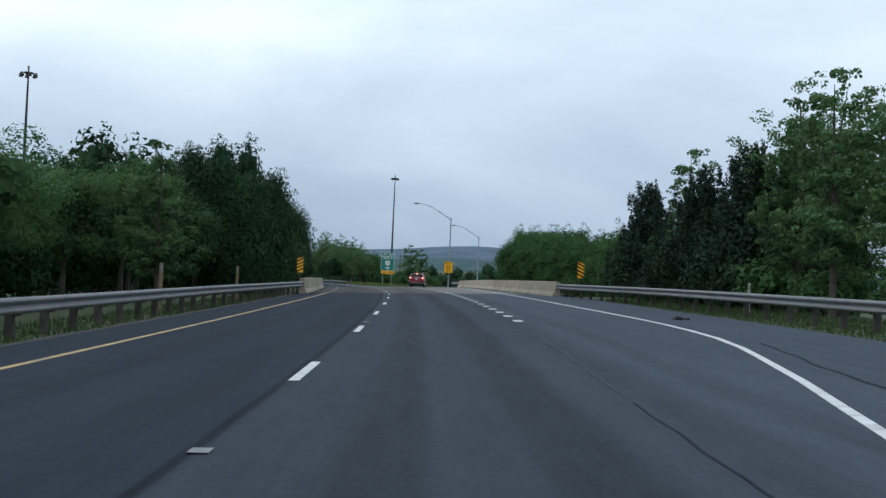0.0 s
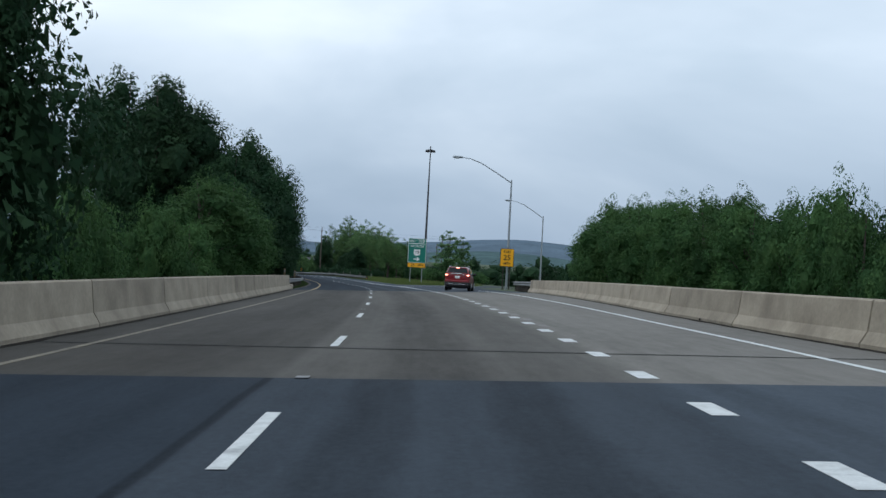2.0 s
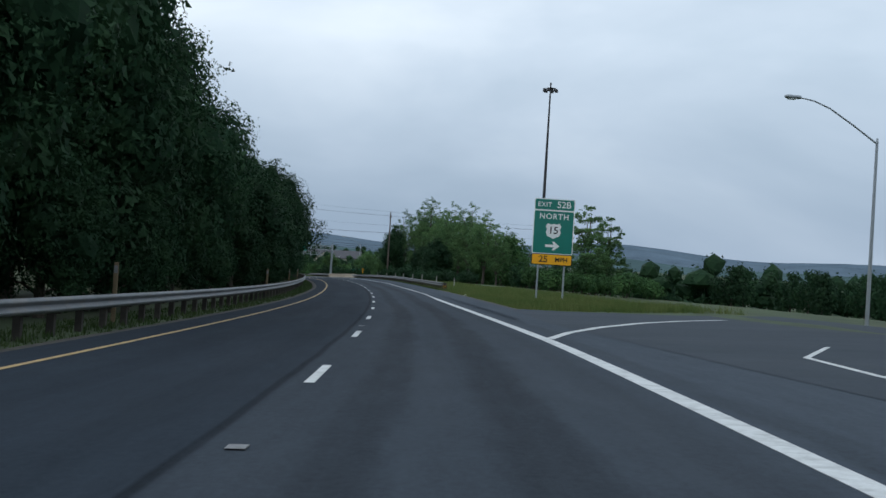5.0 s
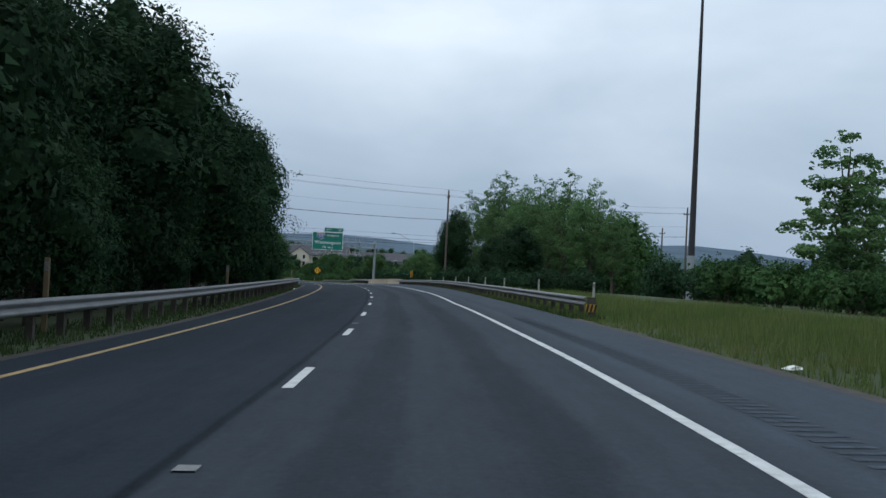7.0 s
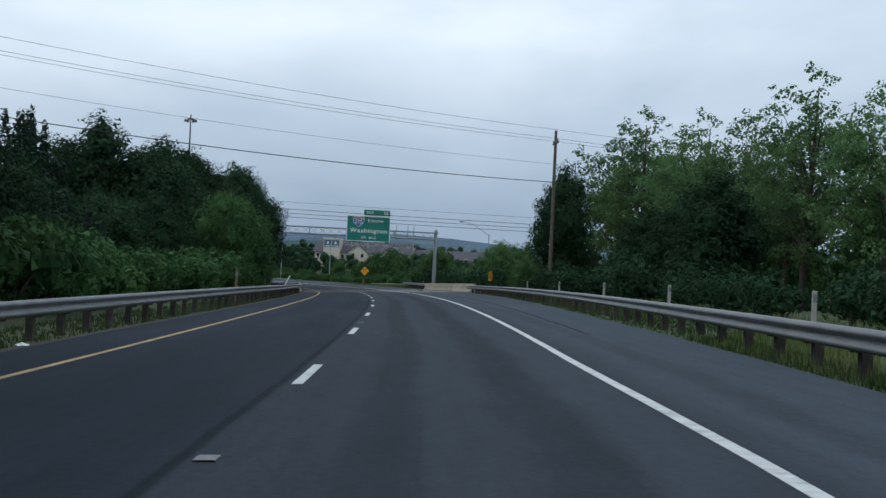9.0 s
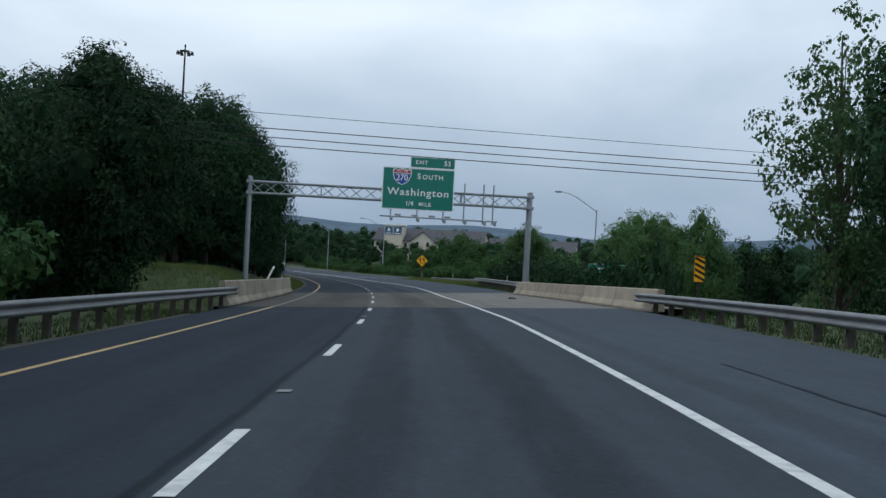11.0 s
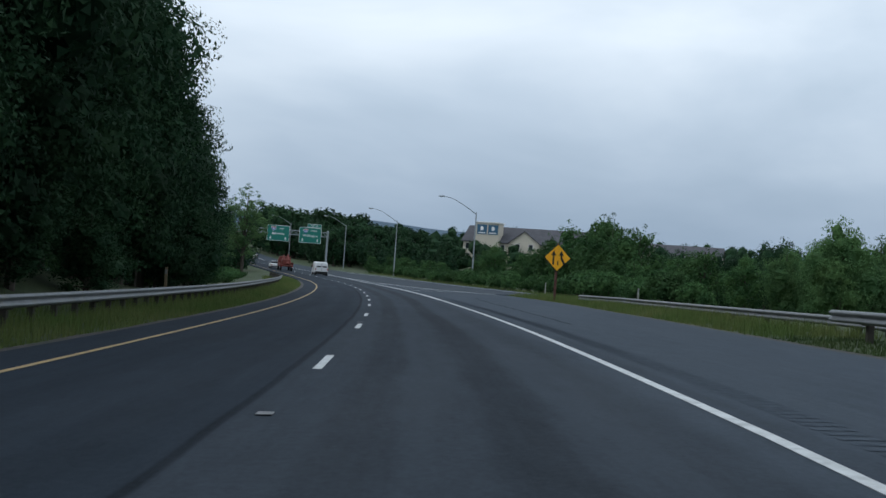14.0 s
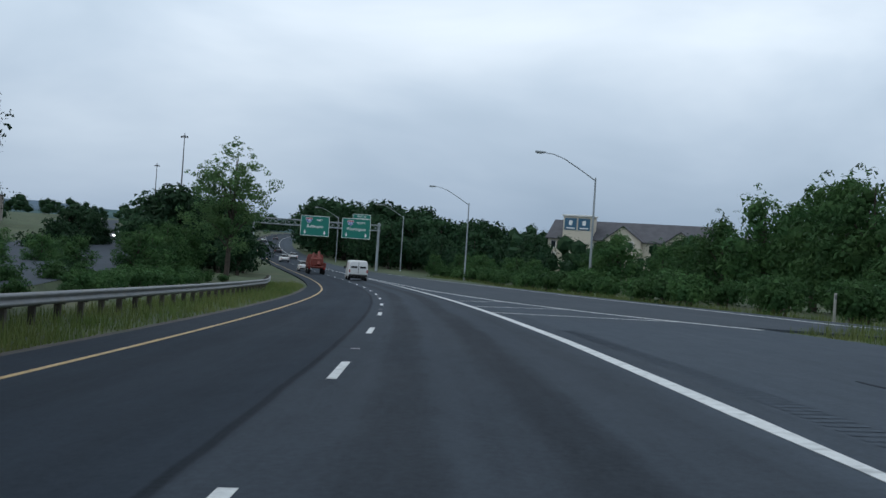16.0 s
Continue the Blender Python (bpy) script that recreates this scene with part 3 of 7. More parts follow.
for k, (s, d, ln, w) in enumerate(((130.4, -3.3, 0.8, 0.42), (130.6, -1.78, 0.7, 0.26), (127.3, -3.34, 0.6, 0.34), (127.3, -1.78, 0.6, 0.26), (123.9, -1.82, 1.25, 0.34), (121.0, 0.35, 1.0, 0.25))):
    rows = []
    for i in range(9):
        u = i / 8
        fat = min(1.0, 5 * u, 5 * (1 - u)) * 0.5 + 0.5
        off = 0.05 * noise.noise(Vector((i * 0.9, k * 3.1, 1)))
        rows.append((s + ln * u, d - w / 2 * fat + off, d + w / 2 * fat + off * 0.5, 0.004))
    ob = ribbon("deck_patch", rows, M_PATCH, thick=0.003, cols=1)
    tagged(ob, "dark repair patch in the concrete deck", "repair patch", kind="structure")

M_SOIL = material("bare_soil_and_gravel", (0.050, 0.044, 0.038), 0.95, grain=0.4, scale=3, bump=0.8, bump_scale=14, stain=0.7, stain_scale=0.8, stain_colour=(0.034, 0.046, 0.020))
for s0, s1, edge, k in ((196, 246, RIGHT_EDGE, 1), (440, 496, RIGHT_EDGE, 1), (0, 66, LEFT_EDGE, -1), (138, 370, LEFT_EDGE, -1), (412, 560, LEFT_EDGE, -1)):
    rows = []
    for s in steps(s0, s1, 2.0):
        w = 0.30 + 0.16 * noise.noise(Vector((s * 0.35, k, 2)))
        lo, hi = sorted((edge(s), edge(s) + k * w))
        rows.append((s, lo, hi, -0.012))
    tagged(ribbon("soil_edge", rows, M_SOIL, thick=0.15, cols=1), "strip of bare soil and gravel beside the pavement", "soil", kind="structure")

# milled rumble slots in the right shoulder, and worn or sealed streaks in the asphalt
M_SLOT = material("milled_asphalt", (0.060, 0.075, 0.094), 0.95, spec=0.05, grain=0.3, scale=8)
M_STREAK = material("worn_pale_asphalt", (0.044, 0.060, 0.080), 0.9, spec=0.05, grain=0.35, scale=3, stain=0.8, stain_scale=1.2, stain_colour=(0.030, 0.044, 0.062))
verts, faces, uvs = [], [], []
for s0, s1, off in ((186, 246, 0.72), (424, 505, 0.55)):
    s = s0
    while s < s1:
        d = RIGHT_D2(s) + off
        i = len(verts)
        for ds, dd in ((0, 0), (0.13, 0), (0.13, 0.40), (0, 0.40)):
            verts.append(on_road(s + ds, d + dd, 0.005))
            uvs.append((d + dd, s + ds))
        faces.append((i, i + 3, i + 2, i + 1))
        s += 0.3
tagged(mesh_object("rumble_strip", verts, faces, M_SLOT, None, uvs), "milled rumble slots in the paved shoulder", "rumble strip", kind="stuff")


def streak(pts, width, mat, label, seed):
    """A narrow wandering streak through (station, offset) points."""
    f = table(*pts)
    rows = []
    for k, s in enumerate(steps(pts[0][0], pts[-1][0], 0.5)):
        w = width * (0.55 + 0.9 * abs(noise.noise(Vector((s * 0.9, seed, 0)))))
        d = f(s) + 0.10 * noise.noise(Vector((s * 0.6, seed, 4)))
        rows.append((s, d - w / 2, d + w / 2, 0.005))
    tagged(ribbon("road_streak", rows, mat, thick=0.004, cols=1), label, "road streak", kind="structure")


M_CRACK = material("crack_sealant", (0.020, 0.026, 0.034), 0.9, grain=0.3, scale=3, spec=0.05)
streak(((11.5, 2.05), (16.7, 2.14), (24, 2.3)), 0.10, M_STREAK, "pale worn streak in the asphalt", 1)
streak(((3.5, 1.95), (6.6, 1.97), (11, 2.0)), 0.04, M_CRACK, "dark sealed crack in the asphalt", 2)
streak(((4, 3.9), (8, 4.4), (13, 5.2), (17, 5.7), (21, 6.3)), 0.09, M_CRACK, "dark sealed crack along the shoulder", 3)
streak(((28, 2.9), (38, 3.1), (52, 3.0)), 0.06, M_STREAK, "pale worn streak in the asphalt", 4)
streak(((300, 3.6), (322, 3.9), (352, 4.3)), 0.09, M_CRACK, "dark sealed crack along the shoulder", 6)
streak(((455, 5.0), (470, 5.2), (492, 5.6)), 0.10, M_CRACK, "dark sealed crack along the shoulder", 7)

# lane dashes: each one a painted bar lying on the road
DASH_D = table((-120, -1.47), (0, -1.52), (13, -1.52), (24, -1.43), (45, -1.32), (65, -1.18), (90, -1.36), (115, -1.43), (125, -1.35), (140, -1.22), (204, -1.43), (225, -1.41), (245, -1.43), (290, -1.41), (385, -1.43), (415, -1.35), (450, -1.22), (491, -1.18), (560, -1.18), (640, -1.47), (1200, -1.47))
# the painters did not keep quite to their spacing
DASH_SLIP = table((-5, 0.5), (0, 0.5), (1, 0.45), (2, -0.35), (3, 0.1), (5, 0.0), (10, 1.0), (12, 0.85), (18, 0.2), (20, 0.0), (23, -0.5), (24, 0.4), (26, 0.3), (33, 0.4), (34, -0.4), (35, -0.4), (36, -1.1), (37, -1.1), (38, -1.6), (39, -2.4), (41, 1.2), (42, -0.6), (43, 1.6), (44, 1.2), (45, 0.3), (80, 0.0))


def lane_dash(s, d, length, width, name, k):
    rows = [(s + length * i / 2, d - width / 2, d + width / 2, 0.007) for i in range(3)]
    return ribbon(name, rows, M_WHITE, thick=0.004, cols=1, parent=road_at(s))


for k in range(-4, 80):
    s = 12.35 + 10.63 * k + DASH_SLIP(k)
    lane_dash(s, DASH_D(s), 2.7, 0.125, "lane_dash", k)
    if s > 0 and k % 2 == 0 and s < 700:
        p = s - 5.2
        ob = ribbon("lane_reflector", [(p, DASH_D(p) - 0.10, DASH_D(p) + 0.05, 0.014), (p + 0.22, DASH_D(p) - 0.10, DASH_D(p) + 0.05, 0.014)], M_REFLECTOR, thick=0.012, cols=1, parent=road_at(p))
DOT_D = table((20, 2.44), (45, 2.6), (75, 2.73), (110, 2.80), (130, 2.84), (150, 2.87))
for k in range(2, 39):
    s = 22.6 + 3.271 * k
    if s < 148:
        lane_dash(s, DOT_D(s), 0.95, 0.24, "exit_lane_dash", k)
        if 84 < s < 131:
            rows = [(s - 1.05 + 0.45 * i, DOT_D(s) + 0.10, DOT_D(s) + 0.31, 0.005) for i in range(3)]
            ribbon("faded_dash", rows, M_FADED, thick=0.003, cols=1, parent=road_at(s))


# ---------------------------------------------------------------- barriers and guard rails
def barrier(a, b, dfun, facing, tall, label):
    """A sloped concrete parapet in panels; facing: +1 shows its face to the right."""
    root = thing("bridge_barrier", label, "concrete barrier", kind="structure")
    prof = [(0.0, 0.0), (0.0, 0.08), (0.13, 0.29), (0.20, tall - 0.03), (0.23, tall), (0.40, tall), (0.43, tall - 0.03), (0.45, 0.0)]
    cuts = steps(a, b, 7.4)
    for c0, c1 in zip(cuts, cuts[1:]):
        rows = steps(c0 + 0.035, c1 - 0.035, 2.0)
        verts, faces = [], []
        for s in rows:
            for x, z in prof:
                verts.append(on_road(s, dfun(s) - facing * x, z))
        w = len(prof)
        for r in range(len(rows) - 1):
            for i in range(w - 1):
                q = r * w + i
                faces.append((q, q + 1, q + w + 1, q + w) if facing > 0 else (q + w, q + w + 1, q + 1, q))
        faces.append(tuple(range(w)))
        faces.append(tuple(range((len(rows) - 1) * w, len(rows) * w))[::-1])
        mesh_object("barrier_panel", verts, faces, M_CONCRETE, root)
    return root


L_BAR1 = table((60, -6.2), (66, -6.05), (77, -6.05), (90, -6.2), (115, -6.42), (140, -6.7))
R_BAR1 = table((60, 8.1), (66, 7.85), (82, 7.5), (93, 7.7), (110, 8.6), (128, 9.45), (138, 9.7))
L_BAR2 = table((368, -6.7), (385, -6.65), (414, -6.5))
R_BAR2 = table((368, 8.3), (385, 7.95), (398, 7.67), (404, 7.42), (408, 7.36))
LEFT_PARAPET = barrier(66.8, 136.5, L_BAR1, 1, 0.93, "weathered concrete bridge parapet with stained joints")
bm = bmesh.new()
end_m = station_pose(136.6, -6.95, float(on_road(136.6, -6.95).z))
add_box(bm, (-0.20, 0.0, -0.2), (0.22, 2.9, 0.30), 0.05, m=end_m)
add_box(bm, (-0.26, 2.3, -0.2), (0.30, 3.1, 0.24), 0.08, m=end_m @ pose(0.05, 0.1, 0, 4, 3, 9))
part("end_footing", bm, M_CONCRETE, LEFT_PARAPET, "low broken concrete footing")
barrier(63.0, 136.4, R_BAR1, -1, 0.84, "weathered concrete bridge parapet with stained joints")
barrier(377.9, 411.4, L_BAR2, 1, 0.95, "weathered concrete bridge parapet with stained joints")
barrier(374.0, 405.4, R_BAR2, -1, 0.77, "weathered concrete bridge parapet with stained joints")


# grit swept against the foot of each parapet
M_GRIT = material("road_grit", (0.030, 0.027, 0.024), 0.95, grain=0.4, scale=4, bump=0.8, bump_scale=20, spec=0.05)
for a, b, dfun, k in ((71.4, 132.2, L_BAR1, 1), (71.4, 132.2, R_BAR1, -1), (378.0, 408.8, L_BAR2, 1), (378.0, 405.2, R_BAR2, -1)):
    rows = []
    for s in steps(a, b, 0.6):
        w = 0.13 + 0.09 * noise.noise(Vector((s * 0.7, k * 5.0, 3)))
        lo, hi = sorted((dfun(s) - 0.02 * k, dfun(s) + k * w))
        rows.append((s, lo, hi, 0.012))
    tagged(ribbon("grit_strip", rows, M_GRIT, thick=0.03, cols=2), "dark grit lying along the parapet's foot", "grit", kind="structure")


def post_mesh():
    bm = bmesh.new()
    add_box(bm, (-0.075, -0.075, -0.5), (0.075, 0.075, 0.70), 0.008)
    add_box(bm, (-0.06, -0.06, 0.38), (0.19, 0.06, 0.70), 0.006)
    return part("post", bm, M_POST)


POST = None


def guard_rail(a, b, dfun, facing, label, top=0.72, flare=None):
    """A steel beam with two waves on posts; facing: +1 shows its waves to the right."""
    global POST
    root = thing("guard_rail", label, "guard rail", kind="structure")
    wave = [(0.0, 0.0), (0.035, 0.012), (0.083, 0.05), (0.083, 0.085), (0.02, 0.13), (0.0, 0.155), (0.02, 0.18), (0.083, 0.225), (0.083, 0.26), (0.035, 0.298), (0.0, 0.31)]
    rows = steps(a, b, 1.9)
    verts, faces = [], []
    for s in rows:
        for x, z in wave:
            verts.append(on_road(s, dfun(s) + facing * x, top - 0.31 + z))
        for x, z in wave[::-1]:
            verts.append(on_road(s, dfun(s) + facing * (x - 0.006), top - 0.31 + z))
    w = 2 * len(wave)
    for r in range(len(rows) - 1):
        for i in range(w):
            q, p = r * w + i, r * w + (i + 1) % w
            faces.append((q, p, p + w, q + w) if facing > 0 else (q + w, p + w, p, q))
    faces.append(tuple(range(w)))
    faces.append(tuple(range((len(rows) - 1) * w, len(rows) * w))[::-1])
    mesh_object("beam", verts, faces, M_STEEL, root, smooth_faces=True)
    for s in rows[:-1]:
        d = dfun(s) - facing * 0.2
        base = on_road(s, d, top - 0.72)
        m = pose(base.x, base.y, base.z, 0, 0, float(HEAD(s)) + (0 if facing > 0 else 180))
        if POST is None:
            POST = post_mesh()
            POST.parent, POST.matrix_basis = root, m
        else:
            share(POST, "post", root, m)
    return root


guard_rail(-40, 68.2, table((-40, -7.51), (40, -7.39), (60, -6.7), (67, -6.33)), 1, "grey galvanised guard rail on dark posts")
guard_rail(135.2, 379.0, table((136, -6.85), (142, -7.05), (160, -7.12), (220, -6.8), (300, -7.12), (365, -7.1), (374, -6.8), (379, -6.58)), 1, "grey galvanised guard rail on dark posts")
guard_rail(410.5, 572, table((412, -6.75), (420, -7.55), (435, -8.58), (470, -8.88), (505, -8.81), (530, -8.36), (550, -8.05), (572, -8.81)), 1, "long grey galvanised guard rail behind the grass")
guard_rail(-40, 64.0, table((-40, 10.87), (20, 10.59), (45, 9.92), (57, 8.7), (64, 8.2)), -1, "grey galvanised guard rail on dark posts")
guard_rail(135.5, 176, table((135.5, 9.9), (145, 10.6), (153, 11.2), (160, 12.6), (168, 14.6), (176, 19)), -1, "grey galvanised guard rail along the exit ramp")
guard_rail(247.6, 375.6, table((246, 5.5), (260, 5.25), (280, 5.2), (300, 5.8), (330, 6.8), (360, 7.95), (371.5, 8.12), (374.5, 8.02), (376, 7.98)), -1, "grey galvanised guard rail on brown posts", top=0.62)
guard_rail(404.5, 450, table((402, 7.5), (412, 8.4), (430, 9.53), (447, 10.87)), -1, "grey galvanised guard rail on dark posts")
guard_rail(446, 489, table((446, 13.0), (465, 12.75), (482, 12.6), (489, 11.6)), -1, "low grey galvanised guard rail beside the ramp", top=0.45)


# ---------------------------------------------------------------- trees and shrubs
def leaf_cloud(rng, lobes, count, size, droop=0.2, shell=0.45, corners=4, slim=1.0, loose=0.30):
    """Corner points of leaf sprays: rhombs, or triangles farther off, laid like shingles over the outer part of each lobe (centre, radii)."""
    vol = np.array([r[0] * r[1] * r[2] for _, r in lobes]) ** 0.7
    pick = rng.choice(len(lobes), count, p=vol / vol.sum())
    c = np.array([l[0] for l in lobes])[pick]
    r = np.array([l[1] for l in lobes])[pick]
    u = rng.normal(size=(count, 3)) + np.array([0, 0, 0.22])
    u /= np.linalg.norm(u, axis=1)[:, None]
    rad = (1 - shell * rng.random(count) ** 2.0)
    rad *= 1 + 0.09 * rng.normal(size=count).clip(-2.0, 2.0)
    p = c + u * r * rad[:, None]
    n = u * 0.95 + rng.normal(size=(count, 3)) * loose + np.array([0, 0, 0.28])
    n /= np.linalg.norm(n, axis=1)[:, None]
    t = np.cross(n, rng.normal(size=(count, 3)))
    t[:, 2] -= droop
    t -= n * (t * n).sum(1)[:, None]
    t /= np.linalg.norm(t, axis=1)[:, None] + 1e-9
    b = np.cross(n, t)
    s = size * (0.55 + 0.9 * rng.random(count))[:, None]
    wide = slim * (0.34 + 0.26 * rng.random(count))[:, None]
    quad = np.stack([p - t * s * 0.5, p + b * s * wide + t * s * 0.05 + n * s * 0.10, p + t * s * 0.55, p - b * s * wide + t * s * 0.02 + n * s * 0.10], 1)
    return (quad if corners == 4 else quad[:, 1:]).reshape(-1, 3)


def blob(rng, c, r, k=0.62, fine=1):
    """A rough closed core inside a lobe, so that no sky shows through its middle."""
    bm = bmesh.new()
    bmesh.ops.create_icosphere(bm, subdivisions=fine, radius=1.0)
    vs = np.array([v.co[:] for v in bm.verts])
    fs = [tuple(v.index for v in f.verts) for f in bm.faces]
    bm.free()
    vs = vs * (1 + (0.16 if fine == 1 else 0.26) * rng.normal(size=(len(vs), 1)).clip(-1.7, 1.7))
    return vs * np.array(r) * k + np.array(c), fs


def boughs(rng, lobes, n, small=0.36, flat=0.62, reach=0.88):
    """Each lobe breaks up into smaller, flatter clumps of twigs set round its outside, with a few sprigs that stick out."""
    out = []
    for c, r in lobes:
        for k in range(n):
            u = rng.normal(size=3) + np.array([0, 0, 0.25])
            u /= np.linalg.norm(u)
            g = small * (0.45 + 0.95 * rng.random())
            p = np.array(c) + u * np.array(r) * reach * (0.68 + 0.52 * rng.random())
            out.append((tuple(p), (r[0] * g, r[1] * g, r[0] * g * flat)))
        for k in range(3):
            u = rng.normal(size=3) * np.array([1, 1, 0.7]) + np.array([0, 0, 0.5])
            u /= np.linalg.norm(u)
            g = 0.10 + 0.07 * rng.random()
            p = np.array(c) + u * np.array(r) * (0.98 + 0.14 * rng.random())
            out.append((tuple(p), (r[0] * g * 1.5, r[1] * g * 1.5, r[0] * g)))
    return out


def crown_mesh(name, rng, lobes, count, size, mat, core=0.62, droop=0.2, shell=0.45, twigs=9, corners=4, slim=1.0, small=0.36):
    """Leaves in clumps outside; inside, where core is given, closed leaf masses that stop the view."""
    inner = int(count * 0.36) if core else 0
    clumps = boughs(rng, lobes, twigs, small) if twigs else lobes
    verts = [leaf_cloud(rng, clumps, count - inner, size, droop, 0.5 if twigs else shell, corners, slim)]
    n, at = count - inner, corners * (count - inner)
    faces = [tuple(range(corners * i, corners * i + corners)) for i in range(n)]
    if inner:
        verts.append(leaf_cloud(rng, [(c, tuple(np.array(r) * core)) for c, r in lobes], inner, size * (2.0 if count > 20000 else 1.45), droop, 0.45, 3))
        faces += [(at + 3 * i, at + 3 * i + 1, at + 3 * i + 2) for i in range(inner)]
        at += 3 * inner
        for c, r in lobes:
            v, fs = blob(rng, c, r, core * (0.50 if count > 8000 else 0.40), 2 if count > 8000 else 1)
            verts.append(v)
            faces += [tuple(i + at for i in f) for f in fs]
            at += len(v)
    me = bpy.data.meshes.new(name)
    me.from_pydata(np.concatenate(verts).tolist(), [], faces)
    me.materials.append(mat)
    return new(name, me)


def trunk_mesh(rng, height, r, limbs):
    bm = bmesh.new()
    lean = rng.normal(size=2) * 0.04 * height
    pts = [Vector((0, 0, -0.4)), Vector((lean[0] * 0.2, lean[1] * 0.2, height * 0.3)), Vector((lean[0] * 0.6, lean[1] * 0.6, height * 0.6)), Vector((lean[0], lean[1], height * 0.92))]
    add_path(bm, pts, [r * 1.25, r * 0.9, r * 0.6, r * 0.12], 7)
    for c in limbs:
        c = Vector(c)
        z = max(min(c.z * 0.62, height * 0.75), height * 0.12)
        base = Vector((lean[0] * z / height, lean[1] * z / height, z))
        mid = base.lerp(c, 0.5) + Vector((0, 0, 0.25))
        add_path(bm, [base, mid, c], [r * 0.42, r * 0.26, r * 0.06], 5)
    return bm


def make_tree(kind, label, seed, height, radius, base, count, size, mat, lobes_n=9, core=0.62, trunk=0.22, taper=0.0, category="tree", corners=4, twigs=9, small=0.36):
    """A tree: tapered trunk with limbs, and a crown of leaf sprays in lobes between base and height."""
    rng = np.random.default_rng(seed)
    root = thing(kind, label, category)
    lobes = []
    for i in range(lobes_n):
        f = (i + 0.5) / lobes_n
        z = base + (height - base) * (0.10 + 0.70 * f)
        a = i * 2.4 + rng.random()
        swell = math.sin(math.pi * (0.20 + 0.60 * f)) * (1 - taper * f)
        out = radius * swell * (0.35 + 0.4 * rng.random())
        rr = radius * (0.30 + 0.32 * rng.random()) * (0.55 + 0.5 * swell)
        lobes.append(((out * math.cos(a), out * math.sin(a), z), (rr, rr, rr * (0.75 + 0.3 * rng.random()))))
    lobes.append(((rng.normal() * 0.1 * radius, rng.normal() * 0.1 * radius, height - radius * 0.38), (radius * 0.34, radius * 0.34, radius * 0.42)))
    lobes.append(((0, 0, base + (height - base) * 0.42), (radius * 0.62, radius * 0.62, (height - base) * 0.34)))
    part("trunk", trunk_mesh(rng, height, trunk, [l[0] for l in lobes[:-1]]), M_BARK, root)
    crown = crown_mesh("crown", rng, lobes, count, size, mat, core, corners=corners, twigs=twigs, small=small)
    crown.parent = root
    return root


def make_pine(label, seed, height, radius, count):
    """A ragged pine: tiers of boughs that turn up at their ends, each tipped with upright shoots."""
    rng = np.random.default_rng(seed)
    root = thing("pine_tree", label, "tree")
    lobes, limbs, shoots = [], [], []
    tiers = 10
    for i in range(tiers):
        f = i / (tiers - 1)
        z = height * (0.07 + 0.72 * f)
        reach = radius * (1.05 - 0.72 * f) * (0.8 + 0.4 * rng.random())
        n = 6 if f < 0.7 else 4
        for k in range(n):
            a = k * 6.283 / n + i * 0.7 + rng.random() * 0.6
            q = reach * (0.55 + 0.45 * rng.random())
            w = 0.30 + reach * 0.22
            c = (q * math.cos(a), q * math.sin(a), z + 0.12 * height * rng.random())
            lobes.append((c, (w, w, w * 0.8)))
            limbs.append(c)
            for _ in range(2):
                e = rng.normal(size=2) * w * 0.5
                t = 0.35 + 0.35 * rng.random()
                shoots.append(((c[0] * 1.05 + e[0], c[1] * 1.05 + e[1], c[2] + w * 0.5 + t * 0.5), (0.13, 0.13, t)))
    for k in range(4):
        a = k * 1.6
        shoots.append(((0.28 * math.cos(a) * (k > 0), 0.28 * math.sin(a) * (k > 0), height * (0.93 - 0.05 * k)), (0.16, 0.16, height * 0.075)))
    part("trunk", trunk_mesh(rng, height, 0.17, limbs[::5]), M_BARK, root)
    core = [((0, 0, height * (0.14 + 0.13 * k)), (radius * (0.82 - 0.12 * k), radius * (0.82 - 0.12 * k), height * 0.13)) for k in range(6)]
    na, nb = int(count * 0.62), count - int(count * 0.62)
    verts = [leaf_cloud(rng, lobes + core, na, 0.34, 0.0, 0.7, 3, 0.34, 0.8), leaf_cloud(rng, shoots, nb, 0.24, -0.8, 0.7, 3, 0.40, 0.8)]
    faces = [(3 * i, 3 * i + 1, 3 * i + 2) for i in range(count)]
    at = 3 * count
    for c, r in core:
        v, fs = blob(rng, c, r, 0.72)
        verts.append(v)
        faces += [tuple(i + at for i in t) for t in fs]
        at += len(v)
    me = bpy.data.meshes.new("crown")
    me.from_pydata(np.concatenate(verts).tolist(), [], faces)
    me.materials.append(M_NEEDLE)
    new("crown", me).parent = root
    return root


def make_bush(label, seed, count, size, mat):
    rng = np.random.default_rng(seed)
    root = thing("shrub", label, "shrub")
    lobes = []
    for i in range(6):
        a, q = i * 1.1 + rng.random(), 0.75 * rng.random() + 0.2
        r = 0.65 + 0.4 * rng.random()
        lobes.append(((q * math.cos(a), q * math.sin(a), 0.55 + 0.9 * rng.random()), (r, r, r * 0.9)))
    bm = bmesh.new()
    for c, r in lobes[:4]:
        add_path(bm, [Vector((0, 0, -0.2)), Vector(c) * 0.5, Vector(c)], [0.05, 0.035, 0.012], 5)
    part("woody_base", bm, M_BARK, root)
    crown = crown_mesh("foliage", rng, lobes, count, size * 1.15, mat, 0.8, twigs=7, corners=3)
    crown.parent = root
    return root


wild = random.Random(7)


